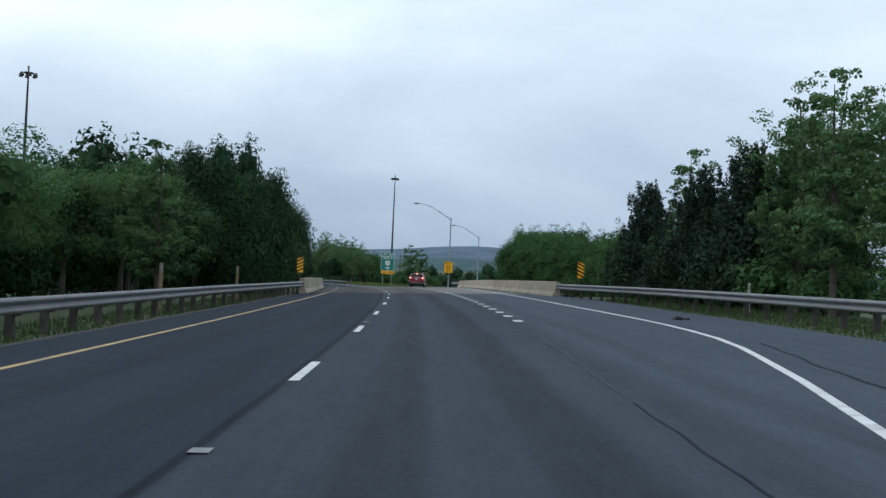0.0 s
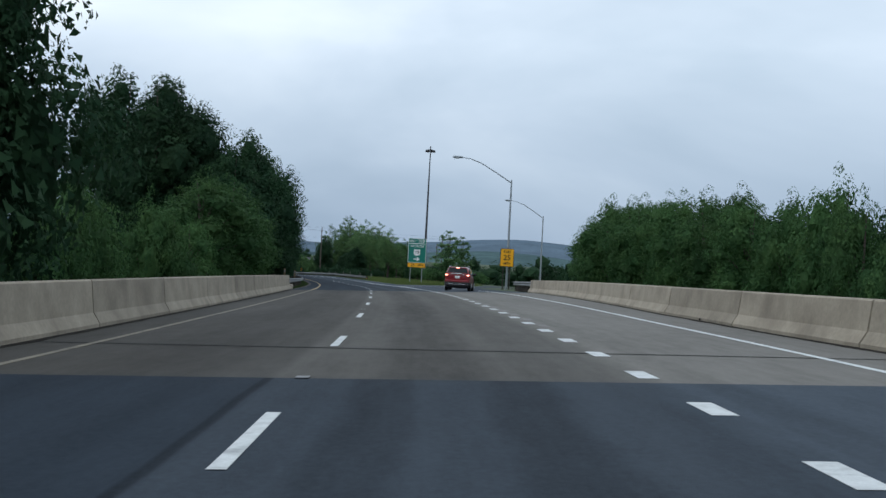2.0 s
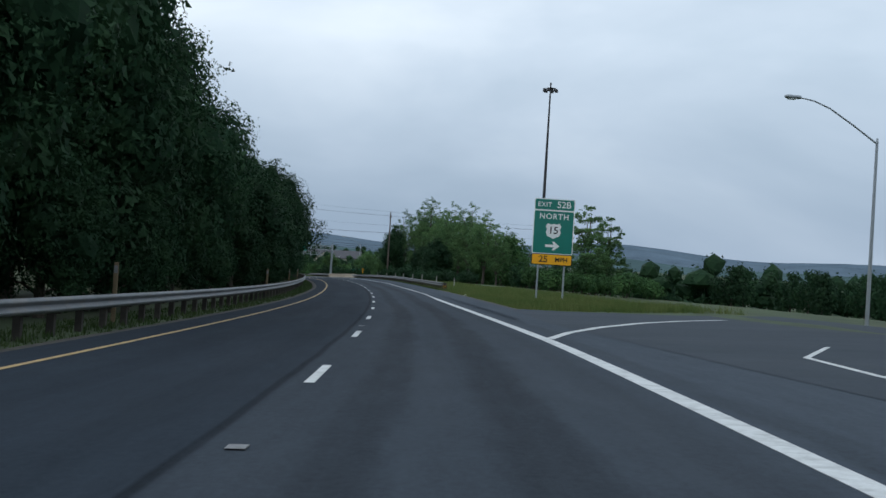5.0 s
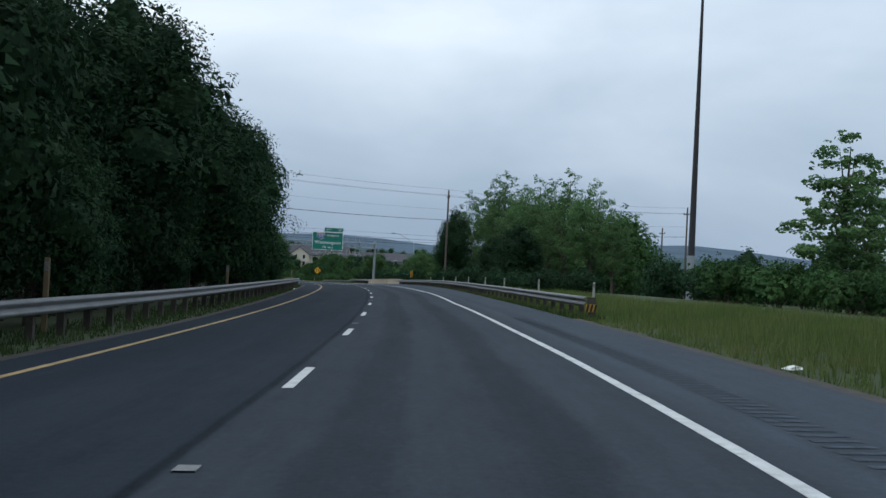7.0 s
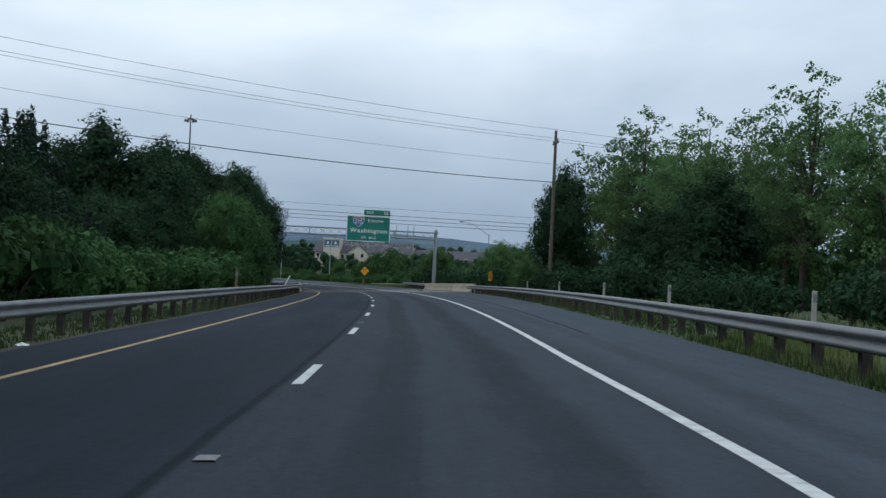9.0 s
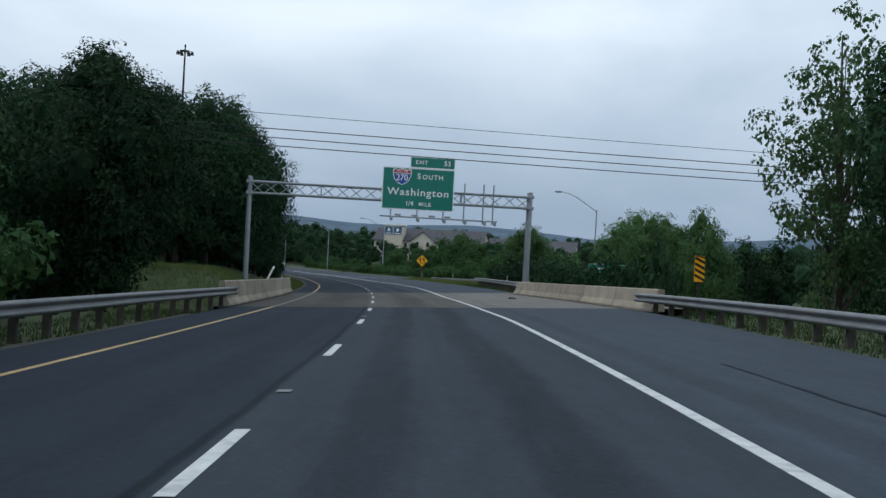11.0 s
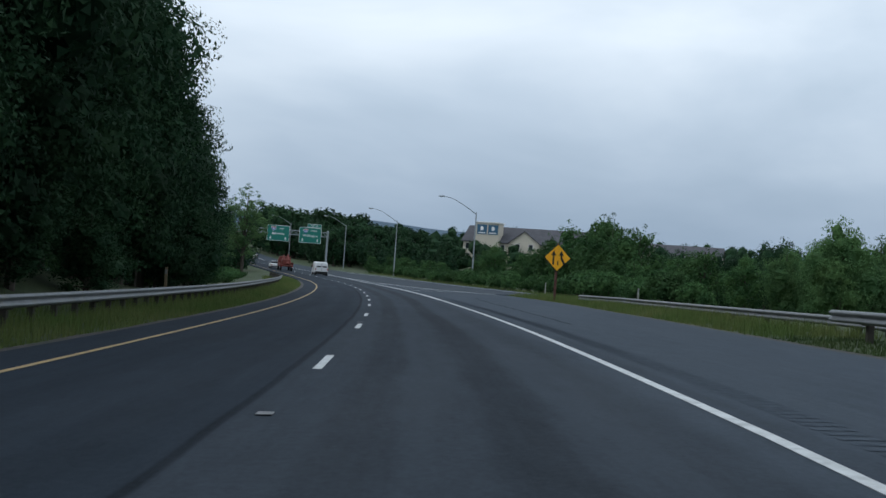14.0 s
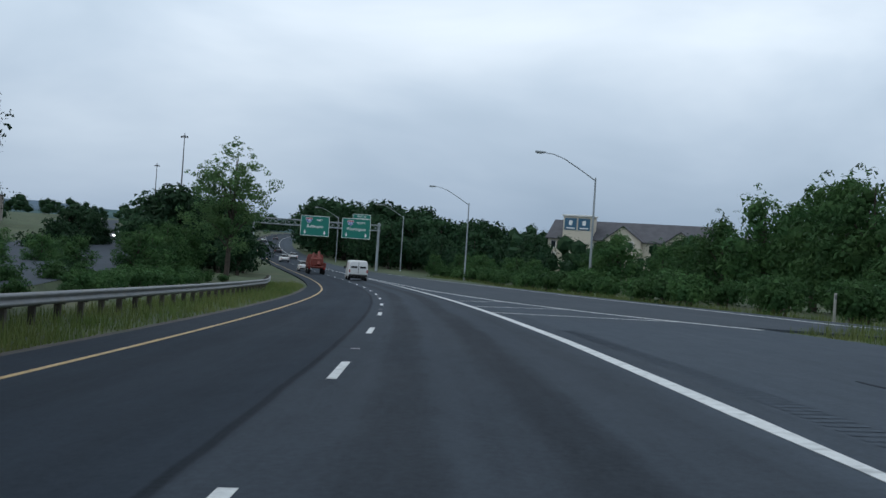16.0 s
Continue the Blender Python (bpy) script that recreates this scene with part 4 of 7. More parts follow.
def scatter(places, s0, s1, d0, d1, gap, tall, base_h, jitter=0.35, z=None, depth=None):
    """Upright places on a stretch of ground, rows gap metres apart, scaled so that the plant is tall[0]..tall[1] high."""
    s = s0
    while s <= s1:
        d = d0
        while d <= d1:
            ss, dd = s + wild.uniform(-jitter, jitter) * gap, d + wild.uniform(-jitter, jitter) * gap
            below = on_road(ss, min(max(dd, -9.0), 15.0)).z - ground_z(ss, dd)
            wide = wild.uniform(*tall) / base_h
            h = wide + below / base_h
            k = wild.uniform(0.92, 1.15)
            places.append(station_pose(ss, dd, turn=wild.uniform(0, 360), scale=wide * k, tall=h))
            d += depth or gap
        s += gap


broad_a = make_tree("broadleaf_tree", "tall dark green broadleaf tree with a dense crown", 1, 12.0, 4.4, 0.4, 32000, 0.155, M_LEAF, 18, core=0.84, corners=3, twigs=14)
broad_b = make_tree("broadleaf_tree", "spreading dark green broadleaf tree beside the highway", 2, 11.0, 4.2, 0.4, 27000, 0.165, M_LEAF, 16, core=0.84, corners=3, twigs=14)
broad_c = make_tree("broadleaf_tree", "dense mid-green broadleaf tree at the wood's edge", 3, 8.0, 3.3, 0.1, 15000, 0.16, M_LEAF_BUSH, 14, core=0.84, corners=3, twigs=12)
broad_f = make_tree("broadleaf_tree", "dense dark green young tree at the wood's edge", 23, 8.0, 3.2, 0.1, 14000, 0.165, M_LEAF, 13, core=0.84, corners=3, twigs=12)
broad_h = make_tree("broadleaf_tree", "mid-green broadleaf tree over a dark hollow", 33, 8.0, 3.4, 2.5, 15000, 0.165, M_LEAF_MID, 13, core=0.84, corners=3, twigs=12, trunk=0.16)
broad_r = make_tree("broadleaf_tree", "leafy mid-green broadleaf tree in the scrub", 41, 8.0, 3.4, 0.2, 15000, 0.165, M_LEAF_MID, 14, core=0.80, corners=3, twigs=11)
broad_e = make_tree("broadleaf_tree", "mid-green broadleaf tree away from the road", 15, 8.0, 3.5, 0.1, 5000, 0.28, M_LEAF_BUSH, 12, core=0.86, corners=3)
broad_d = make_tree("broadleaf_tree", "dark green tree in the second row of the wood", 14, 10.0, 4.2, 0.4, 4600, 0.36, M_LEAF, 12, core=0.88, corners=3)
locust = make_tree("locust_tree", "airy light green locust tree with open branches", 4, 13.0, 4.0, 2.6, 15000, 0.155, M_LEAF_LIGHT, 20, core=0.0, twigs=10, small=0.32)
poplar = make_tree("poplar_tree", "slender young poplar with sparse light leaves", 5, 9.5, 2.3, 1.0, 8000, 0.15, M_LEAF_LIGHT, 15, core=0.0, trunk=0.12, taper=0.45)
far_tree = make_tree("distant_tree", "distant green tree in the wooded slope", 6, 8.0, 3.8, 0.2, 2000, 0.50, M_LEAF, 8, core=0.9, corners=3)
pine = make_pine("dark ragged pine tree with upright shoots", 8, 6.8, 2.5, 24000)
bush_a = make_bush("leafy green roadside shrub", 11, 1500, 0.15, M_LEAF_BUSH)
bush_b = make_bush("dark green overgrown shrub", 12, 1500, 0.15, M_LEAF)


def single(places, s, d, top, base_h, wide=1.0):
    below = on_road(s, min(max(d, -9.0), 15.0)).z - ground_z(s, d)
    places.append(station_pose(s, d, turn=wild.uniform(0, 360), scale=top / base_h * wide, tall=(top + below) / base_h))


PA, PB, PC, PD, PE, PG, PH, PR, PL, PP, PF, PN, BA, BB = [], [], [], [], [], [], [], [], [], [], [], [], [], []
# left of the road
scatter(PH, -6, 56, -13.0, -12.5, 4.0, (3.9, 5.6), 8.0)
scatter(PH, -4, 58, -18, -16, 5.0, (3.6, 4.8), 8.0)
scatter(PC, 58, 66, -13, -12.5, 4.2, (6.8, 8.0), 8.0)
for s, d, h in ((69, -13, 8.6), (75, -12.5, 9.6), (81, -13.5, 10.6), (86.5, -12.2, 11.4)):
    single(PB, s, d, h, 11.0, 0.95)
scatter(PD, 70, 92, -21, -20, 6.0, (9.0, 10.5), 10.0)
scatter(BB, -6, 70, -14.6, -14.2, 2.6, (1.8, 2.6), 2.0)
scatter(PC, 100, 137, -13.2, -12.8, 3.8, (4.1, 5.0), 8.0)
scatter(PC, 141, 149, -12.2, -12.0, 4.4, (7.6, 8.8), 8.0)
scatter(PC, 153, 166, -12.4, -12.0, 4.2, (5.0, 6.4), 8.0)
scatter(PD, 104, 156, -23, -20, 7.0, (4.6, 5.6), 10.0)
for s, d, h in ((168, -14.0, 13.0), (174, -12.6, 15.5), (182, -12.0, 15.0), (189, -11.8, 14.2), (196, -11.8, 13.6), (204, -12.4, 13.0), (210, -12.4, 12.0), (172, -21.5, 20.2), (178, -26.0, 21.6), (178, -21, 21.0), (188, -21, 20.4), (198, -21, 18.0)):
    single(PA, s, d, h, 12.0, 0.88)
scatter(PG, 168, 220, -10.3, -10.1, 5.0, (3.4, 5.4), 8.0)
scatter(PB, 216, 238, -11.9, -11.5, 5.2, (8.6, 9.8), 11.0)
scatter(PA, 243, 294, -12.5, -12.0, 5.6, (10.3, 12.0), 12.0)
single(PA, 283, -14.2, 14.6, 12.0, 0.7)
single(PA, 291, -14.4, 14.4, 12.0, 0.66)
single(PA, 306, -14.2, 13.0, 12.0, 0.5)
scatter(PD, 218, 288, -19, -18, 7.0, (12.0, 13.5), 10.0)
scatter(PG, 224, 296, -10.3, -10.0, 5.2, (3.2, 5.4), 8.0)
scatter(PG, 301, 345, -14.8, -14.0, 4.4, (4.6, 6.4), 8.0)
single(PN, 322, -15.5, 7.4, 6.8)
scatter(PG, 300, 374, -22, -20, 7.0, (6.0, 8.2), 8.0)
for s, d, h in ((345, -10.6, 6.6), (351, -10.2, 6.8), (357, -10.0, 6.0)):
    single(PC, s, d, h, 8.0, 0.8)
scatter(BA, 299, 366, -11.6, -11.0, 2.8, (2.0, 3.0), 2.0)
single(PA, 383, -15.5, 9.2, 12.0)
single(PA, 389, -18.5, 10.0, 12.0)
single(PA, 377, -11.2, 9.0, 12.0, 0.85)
scatter(PB, 352, 376, -18, -16, 6.0, (10.2, 11.8), 11.0)
scatter(PA, 416, 438, -21, -19.5, 6.0, (16.8, 18.0), 12.0)
for s, d, h in ((430.5, -17.0, 14.6), (436.5, -15.2, 17.4), (442, -13.8, 17.4), (447.5, -14.2, 18.0), (453, -13.8, 17.6), (458.5, -14.2, 17.0), (464, -14.2, 16.4), (469, -13.6, 15.2), (474, -13.2, 13.4), (479, -14.2, 13.6), (484, -15.4, 15.2), (489.5, -16.0, 16.2), (495, -16.5, 16.6), (500.5, -16.6, 14.2), (505.5, -15.2, 11.0), (510, -15.2, 9.0)):
    single(PA, s, d, h, 12.0, 0.86)
for s, d, h in ((446, -12.2, 9.5), (451.5, -12.0, 9.0), (457, -12.2, 9.6), (462.5, -12.0, 9.2), (467.5, -12.2, 9.0), (472.5, -12.4, 8.6), (477, -12.4, 8.4), (482, -12.4, 8.0), (487, -12.6, 8.0), (492, -12.8, 7.4), (497, -13.2, 6.6), (502, -13.6, 5.6)):
    single(PG, s, d, h, 8.0, 0.85)
scatter(PA, 442, 466, -23, -22, 8.0, (19.0, 21.0), 12.0)
scatter(PD, 400, 440, -32, -28, 8.0, (13, 16), 10.0)
scatter(PG, 434, 482, -11.6, -11.2, 5.0, (3.2, 5.2), 8.0)
scatter(PE, 488, 510, -26, -19, 5.6, (2.4, 3.4), 8.0, depth=6)
scatter(BB, 516, 547, -26, -17, 3.4, (0.5, 1.0), 2.0, depth=3.4)
scatter(PE, 550, 564, -24, -18, 5.6, (2.4, 3.8), 8.0, depth=6)
scatter(BA, 488, 512, -16, -13, 3.2, (1.5, 2.5), 2.0, depth=2.6)
scatter(BA, 515, 570, -16, -13, 3.2, (0.6, 1.5), 2.0, depth=2.6)
scatter(PE, 566, 592, -18, -15.5, 4.6, (3.0, 5.4), 8.0)
single(PL, 576, -12.6, 12.0, 13.0, 1.05)
scatter(PF, 596, 660, -32, -13, 8.0, (4.5, 7.0), 8.0, depth=9)
scatter(PF, 612, 642, -22, -16, 7.0, (8.4, 10.2), 8.0, depth=6)
scatter(PF, 560, 600, -64, -54, 9.0, (8, 10), 8.0, depth=9)
single(PP, 40, -9.3, 5.9, 9.5, 1.15)
# right of the road
scatter(PL, 36, 54, 18.5, 19, 6.0, (8.4, 10.2), 13.0)
scatter(PP, 36, 56, 15.5, 16.0, 6.5, (6.0, 8.4), 9.5)
for s, d, h in ((61, 12.9, 6.3), (53, 13.6, 6.4), (47.5, 14.2, 6.9), (57, 17.2, 6.6), (50, 17.8, 7.0)):
    single(PN, s, d, h, 6.8)
scatter(BA, 8, 50, 14.0, 15, 3.6, (1.3, 2.2), 2.0)
for s, d, h in ((112, 25, 5.8), (119, 25.5, 6.2), (124, 26, 7.8), (130, 25.5, 7.0), (136, 25, 7.2), (141, 26, 8.4), (147, 26, 8.6), (153, 25.5, 8.8), (159, 26, 9.2), (165, 26, 9.4), (171, 26.5, 9.6), (177, 26, 10.2), (183, 27, 9.8), (190, 28, 9.0), (197, 29, 7.2)):
    single(PC, s, d, h, 8.0, 0.95)
scatter(PD, 100, 196, 33, 34, 7.0, (7.0, 9.4), 10.0)
scatter(PD, 86, 106, 26, 34, 7.0, (6.5, 8.0), 10.0, depth=7)
single(PP, 274, 24.6, 9.8, 9.5, 1.45)
single(PP, 279, 28.5, 9.0, 9.5, 1.3)
scatter(BA, 262, 285, 21, 30, 4.0, (1.6, 2.8), 2.0, depth=4.0)
scatter(BB, 292, 318, 26, 36, 4.0, (1.8, 3.0), 2.0, depth=4.0)
scatter(PF, 236, 330, 60, 90, 10, (4.0, 5.6), 8.0, depth=14)
for s, d, h in ((328, 25.5, 9.0), (331.5, 24, 12.8), (339, 23, 14.6), (347, 25, 11.8), (354, 24.5, 14.4), (361, 23, 14.2), (368, 26, 16.8), (375, 23.5, 18.0), (384, 24.5, 18.2), (390, 21.5, 16.0)):
    single(PL, s, d, h * 0.92, 13.0, 0.95)
scatter(PE, 334, 384, 30, 34, 7.0, (8.0, 10.0), 8.0)
scatter(PB, 338, 358, 16.5, 17.5, 6.0, (6.0, 8.0), 11.0)
single(PB, 366, 14.5, 10.6, 11.0, 0.7)
scatter(BB, 290, 326, 11.5, 14.5, 3.2, (0.9, 1.7), 2.0, depth=3.0)
scatter(BB, 326, 362, 12.0, 13.4, 3.2, (1.6, 2.6), 2.0, depth=2.6)
for s, d, h in ((403, 19, 4.8), (409, 20, 6.0), (415, 19, 5.9), (420, 20.5, 6.2), (426, 20, 6.8), (431, 21.5, 6.6), (438, 22, 5.8), (446, 26, 4.6)):
    single(PR, s, d, h, 8.0)
scatter(PD, 384, 430, 28, 36, 7.0, (4.0, 5.0), 10.0, depth=8)
scatter(BB, 397, 446, 13.6, 15.6, 3.2, (1.6, 2.6), 2.0, depth=2.6)
for s, d, h in ((449.5, 15.8, 6.4), (454, 17.2, 6.4), (468, 18.6, 4.4), (466, 25, 4.2), (472, 25, 4.2), (477, 24.5, 4.5), (482, 25, 4.4), (487, 26, 4.5), (493, 26, 4.4)):
    single(PR, s, d, h, 8.0)
scatter(PE, 440, 464, 27, 29, 5.4, (4.6, 5.6), 8.0)
scatter(BA, 484, 640, 17.2, 19.0, 3.3, (1.5, 2.4), 2.0, depth=2.4)
scatter(PE, 498, 532, 24, 27, 5.4, (3.4, 4.6), 8.0)
for s, d, h in ((534, 28, 7.4), (540, 27, 8.3), (546, 28, 9.2), (552, 29, 9.4), (558, 28, 8.8), (564, 27, 7.2), (572, 28, 6.2)):
    single(PE, s, d, h, 8.0)
scatter(PE, 580, 592, 25, 31, 5.8, (4.8, 6.6), 8.0, depth=6)
scatter(PE, 594, 650, 19, 24, 5.8, (2.6, 3.8), 8.0, depth=6)
scatter(PD, 500, 560, 38, 50, 8, (5.5, 6.5), 10.0, depth=9)
scatter(PF, 682, 740, 16, 34, 8, (8.5, 12.0), 8.0, depth=9)
scatter(PF, 652, 676, 24, 34, 8, (6.0, 8.0), 8.0, depth=9)
scatter(PF, 745, 800, 12, 36, 9, (12.0, 16.0), 8.0, depth=11)
spread(broad_a, PA, "roadside trees")
spread(broad_b, PB, "roadside trees")
spread(broad_c, PC, "roadside trees")
spread(broad_f, PG, "roadside trees")
spread(broad_h, PH, "roadside trees")
spread(broad_r, PR, "roadside trees")
spread(broad_d, PD, "roadside trees")
spread(broad_e, PE, "roadside trees")
spread(locust, PL, "locust trees")
spread(poplar, PP, "young poplars")
spread(far_tree, PF, "distant trees")
spread(pine, PN, "pine trees")
spread(bush_a, BA, "roadside shrubs")
spread(bush_b, BB, "roadside shrubs")


OTHER = [Vector(p) for p in ((-108, 420, -5.5), (-140, 490, -6.2), (-172, 535, -6.0), (-212, 584, -4.9), (-268, 642, -3.0), (-330, 706, -0.6), (-410, 800, 2.2), (-520, 930, 5.0))]


def near_other(x, y, median):
    """True beside the opposite carriageway, and in the open median before it."""
    for p, q in zip(OTHER, OTHER[1:]):
        e = (q - p).xy
        k = ((x - p.x) * e.x + (y - p.y) * e.y) / e.length_squared
        if 0 <= k <= 1:
            off = ((x - p.x) * e.y - (y - p.y) * e.x) / e.length
            if abs(off) < 20 or (median and off > 0):
                return True
    return False


def far_woods():
    """Woods too far off to count: one crowded mass of crowns."""
    rng = np.random.default_rng(21)
    verts, faces, at = [], [], 0
    fields = [(600, 900, -150, -60, 26), (670, 1150, -46, -12, 13), (800, 1180, 14, 90, 14), (690, 800, 45, 130, 15), (600, 900, 90, 230, 22), (90, 560, 95, 170, 17), (330, 600, 60, 95, 14), (1000, 1190, -150, -50, 22), (200, 330, 170, 330, 24), (560, 900, -420, -230, 30)]
    for s0, s1, d0, d1, gap in fields:
        s = s0
        while s <= s1:
            d = d0
            while d <= d1:
                ss, dd = s + rng.normal() * gap * 0.25, d + rng.normal() * gap * 0.25
                if abs(dd) <= 120:
                    p = at_ground(ss, dd)
                else:
                    p = at_ground(ss, math.copysign(118, dd)) + (on_road(ss, dd) - on_road(ss, math.copysign(118, dd)))
                    p.z = at_ground(ss, math.copysign(118, dd)).z
                if near_other(p.x, p.y, dd < -50 and ss < 905):
                    d += gap
                    continue
                h = rng.uniform(6, 10.5)
                r = h * 0.46
                lobes = [((p.x + rng.normal() * r * 0.35, p.y + rng.normal() * r * 0.35, p.z + h * q), (r * k, r * k, h * 0.26)) for q, k in ((0.25, 0.95), (0.5, 0.9), (0.74, 0.6))]
                q = leaf_cloud(rng, lobes, 250, 0.75, corners=3)
                verts.append(q)
                faces += [(at + 3 * i, at + 3 * i + 1, at + 3 * i + 2) for i in range(250)]
                at += len(q)
                for c, rr in lobes:
                    v, fs = blob(rng, c, rr, 0.76)
                    verts.append(v)
                    faces += [tuple(i + at for i in t) for t in fs]
                    at += len(v)
                d += gap
            s += gap
    me = bpy.data.meshes.new("far_woods")
    me.from_pydata(np.concatenate(verts).tolist(), [], faces)
    me.materials.append(M_LEAF)
    tagged(new("far_woods", me), "dense green woods far behind the road", "woods", kind="stuff")


far_woods()


# ---------------------------------------------------------------- signs, gantries, lamps, poles
def plate(bm, w, h, y0=0.0, y1=0.03, r=0.08, x=0.0, z=0.0):
    """A flat plate with rounded corners, its front at y0, centred on (x, z)."""
    pts = []
    for cx, cz, a0 in ((w / 2 - r, h / 2 - r, 0), (-w / 2 + r, h / 2 - r, 90), (-w / 2 + r, -h / 2 + r, 180), (w / 2 - r, -h / 2 + r, 270)):
        for k in range(4):
            a = radians(a0 + 30 * k)
            pts.append((x + cx + r * math.cos(a), z + cz + r * math.sin(a)))
    lo = [bm.verts.new((px, y0, pz)) for px, pz in pts]
    hi = [bm.verts.new((px, y1, pz)) for px, pz in pts]
    bm.faces.new(lo)
    bm.faces.new(hi[::-1])
    n = len(pts)
    for i in range(n):
        bm.faces.new((lo[(i + 1) % n], lo[i], hi[i], hi[(i + 1) % n]))


def plate_part(name, w, h, y0, y1, mat, parent, r=0.08, x=0.0, z=0.0, label=""):
    bm = bmesh.new()
    plate(bm, w, h, y0, y1, r, x, z)
    return part(name, bm, mat, parent, label)


def shape_part(name, pts, y0, y1, mat, parent):
    """A flat plate of any outline (x, z), front at y0."""
    bm = bmesh.new()
    lo = [bm.verts.new((x, y0, z)) for x, z in pts]
    hi = [bm.verts.new((x, y1, z)) for x, z in pts]
    bm.faces.new(lo)
    bm.faces.new(hi[::-1])
    n = len(pts)
    for i in range(n):
        bm.faces.new((lo[(i + 1) % n], lo[i], hi[i], hi[(i + 1) % n]))
    bmesh.ops.recalc_face_normals(bm, faces=bm.faces)
    return part(name, bm, mat, parent)


def bordered(name, w, h, mat, parent, x=0.0, z=0.0, border=0.05, edge=None):
    """A sign panel: plate with a light border line just inside its edge."""
    panel = plate_part(name, w, h, 0.0, 0.04, edge or M_SIGNWHITE, parent, 0.10, x, z)
    plate_part("face", w - 2 * border, h - 2 * border, -0.005, -0.0005, mat, panel, 0.08, x, z)
    return panel


def interstate_shield(panel, x, z, w, number):
    out = [(-0.5, 0.28), (-0.46, 0.42), (-0.25, 0.36), (0, 0.44), (0.25, 0.36), (0.46, 0.42), (0.5, 0.28), (0.48, 0.05), (0.40, -0.16), (0.24, -0.33), (0, -0.46), (-0.24, -0.33), (-0.40, -0.16), (-0.48, 0.05)]
    back = shape_part("shield", [(x + px * w * 1.06, z + pz * w * 1.06) for px, pz in out], -0.010, -0.006, M_SIGNWHITE, panel)
    low = [p for p in out if p[1] < 0.2]
    shape_part("shield_field", [(x + 0.485 * w, z + 0.17 * w)] + [(x + px * w * 0.97, z + pz * w * 0.97) for px, pz in low] + [(x - 0.485 * w, z + 0.17 * w)], -0.014, -0.011, M_SIGNBLUE, back)
    shape_part("shield_top", [(x + px * w * 0.96, z + pz * w * 0.93) for px, pz in out[:7]] + [(x + 0.485 * w, z + 0.205 * w), (x - 0.485 * w, z + 0.205 * w)], -0.014, -0.011, M_SIGNRED, back)
    text_part(number, 0.50 * w, (x, -0.018, z - 0.07 * w), M_SIGNWHITE, back, wide=0.9)
    if w > 1.0:
        text_part("INTERSTATE", 0.13 * w, (x, -0.018, z + 0.29 * w), M_SIGNWHITE, back, wide=0.9)


def chord(bm, a, b, r=0.06):
    add_tube(bm, a, b, r, r, 6)


def sign_gantry(label, m, span, height, depth=0.9, truss=0.9):
    """A sign bridge: twin-legged frames and a box truss; origin at the road's centre, x across."""
    root = thing("sign_gantry", label, "sign gantry", m)
    x0, x1 = span
    for x in (x0, x1):
        leg = None
        for y in (-depth / 2, depth / 2):
            bm = bmesh.new()
            add_tube(bm, (x, y, -1.8), (x, y, height + 0.35), 0.19, 0.15, 12)
            add_tube(bm, (x, y, height + 0.35), (x, y, height + 0.42), 0.18, 0.10, 12)
            add_box(bm, (x - 0.35, y - 0.3, -1.9), (x + 0.35, y + 0.3, -1.3), 0.04)
            leg = part("leg", bm, M_POLE, root)
        bm = bmesh.new()
        zs = [0.2 + i * (height - truss) / 4 for i in range(5)]
        for i in range(4):
            s = 1 if i % 2 else -1
            chord(bm, (x, -depth / 2 * s, zs[i]), (x, depth / 2 * s, zs[i + 1]), 0.045)
        chord(bm, (x, -depth / 2, height - truss), (x, depth / 2, height - truss), 0.06)
        part("leg_bracing", bm, M_POLE, root)
    for y in (-depth / 2, depth / 2):
        for z in (height - truss, height):
            bm = bmesh.new()
            chord(bm, (x0 - 0.1, y, z), (x1 + 0.1, y, z), 0.085)
            part("chord", bm, M_POLE, root)
    n = 20
    for y, odd in ((-depth / 2, 1), (depth / 2, 0)):
        bm = bmesh.new()
        for i in range(n):
            xa, xb = x0 + (x1 - x0) * i / n, x0 + (x1 - x0) * (i + 1) / n
            up = (height - truss, height) if i % 2 == odd else (height, height - truss)
            chord(bm, (xa, y, up[0]), (xb, y, up[1]), 0.035)
            if i in (5, 10, 15):
                chord(bm, (xa, y, height - truss), (xa, y, height), 0.05)
        part("lattice", bm, M_POLE, root)
    bm = bmesh.new()
    for i in range(n):
        xa, xb = x0 + (x1 - x0) * i / n, x0 + (x1 - x0) * (i + 1) / n
        s = 1 if i % 2 else -1
        chord(bm, (xa, -depth / 2 * s, height), (xb, depth / 2 * s, height), 0.03)
        chord(bm, (xa, -depth / 2, height - truss), (xa, depth / 2, height - truss), 0.03)
    part("cross_bracing", bm, M_POLE, root)
    for x in (x0, x1):
        for z in (height, height - truss):
            bm = bmesh.new()
            add_box(bm, (x - 0.25, -depth / 2 - 0.2, z - 0.13), (x + 0.25, depth / 2 + 0.2, z + 0.13), 0.02)
            part("collar", bm, M_POLE, root)
    return root


G1_S = 426.2
g1_base = on_road(G1_S, 0).z + 0.75
gantry = sign_gantry("grey steel sign gantry spanning the carriageway", pose(*on_road(G1_S, 0).xy, g1_base, 0, 0, float(HEAD(G1_S)) + 0.5), (-10.85, 11.6), 7.2)
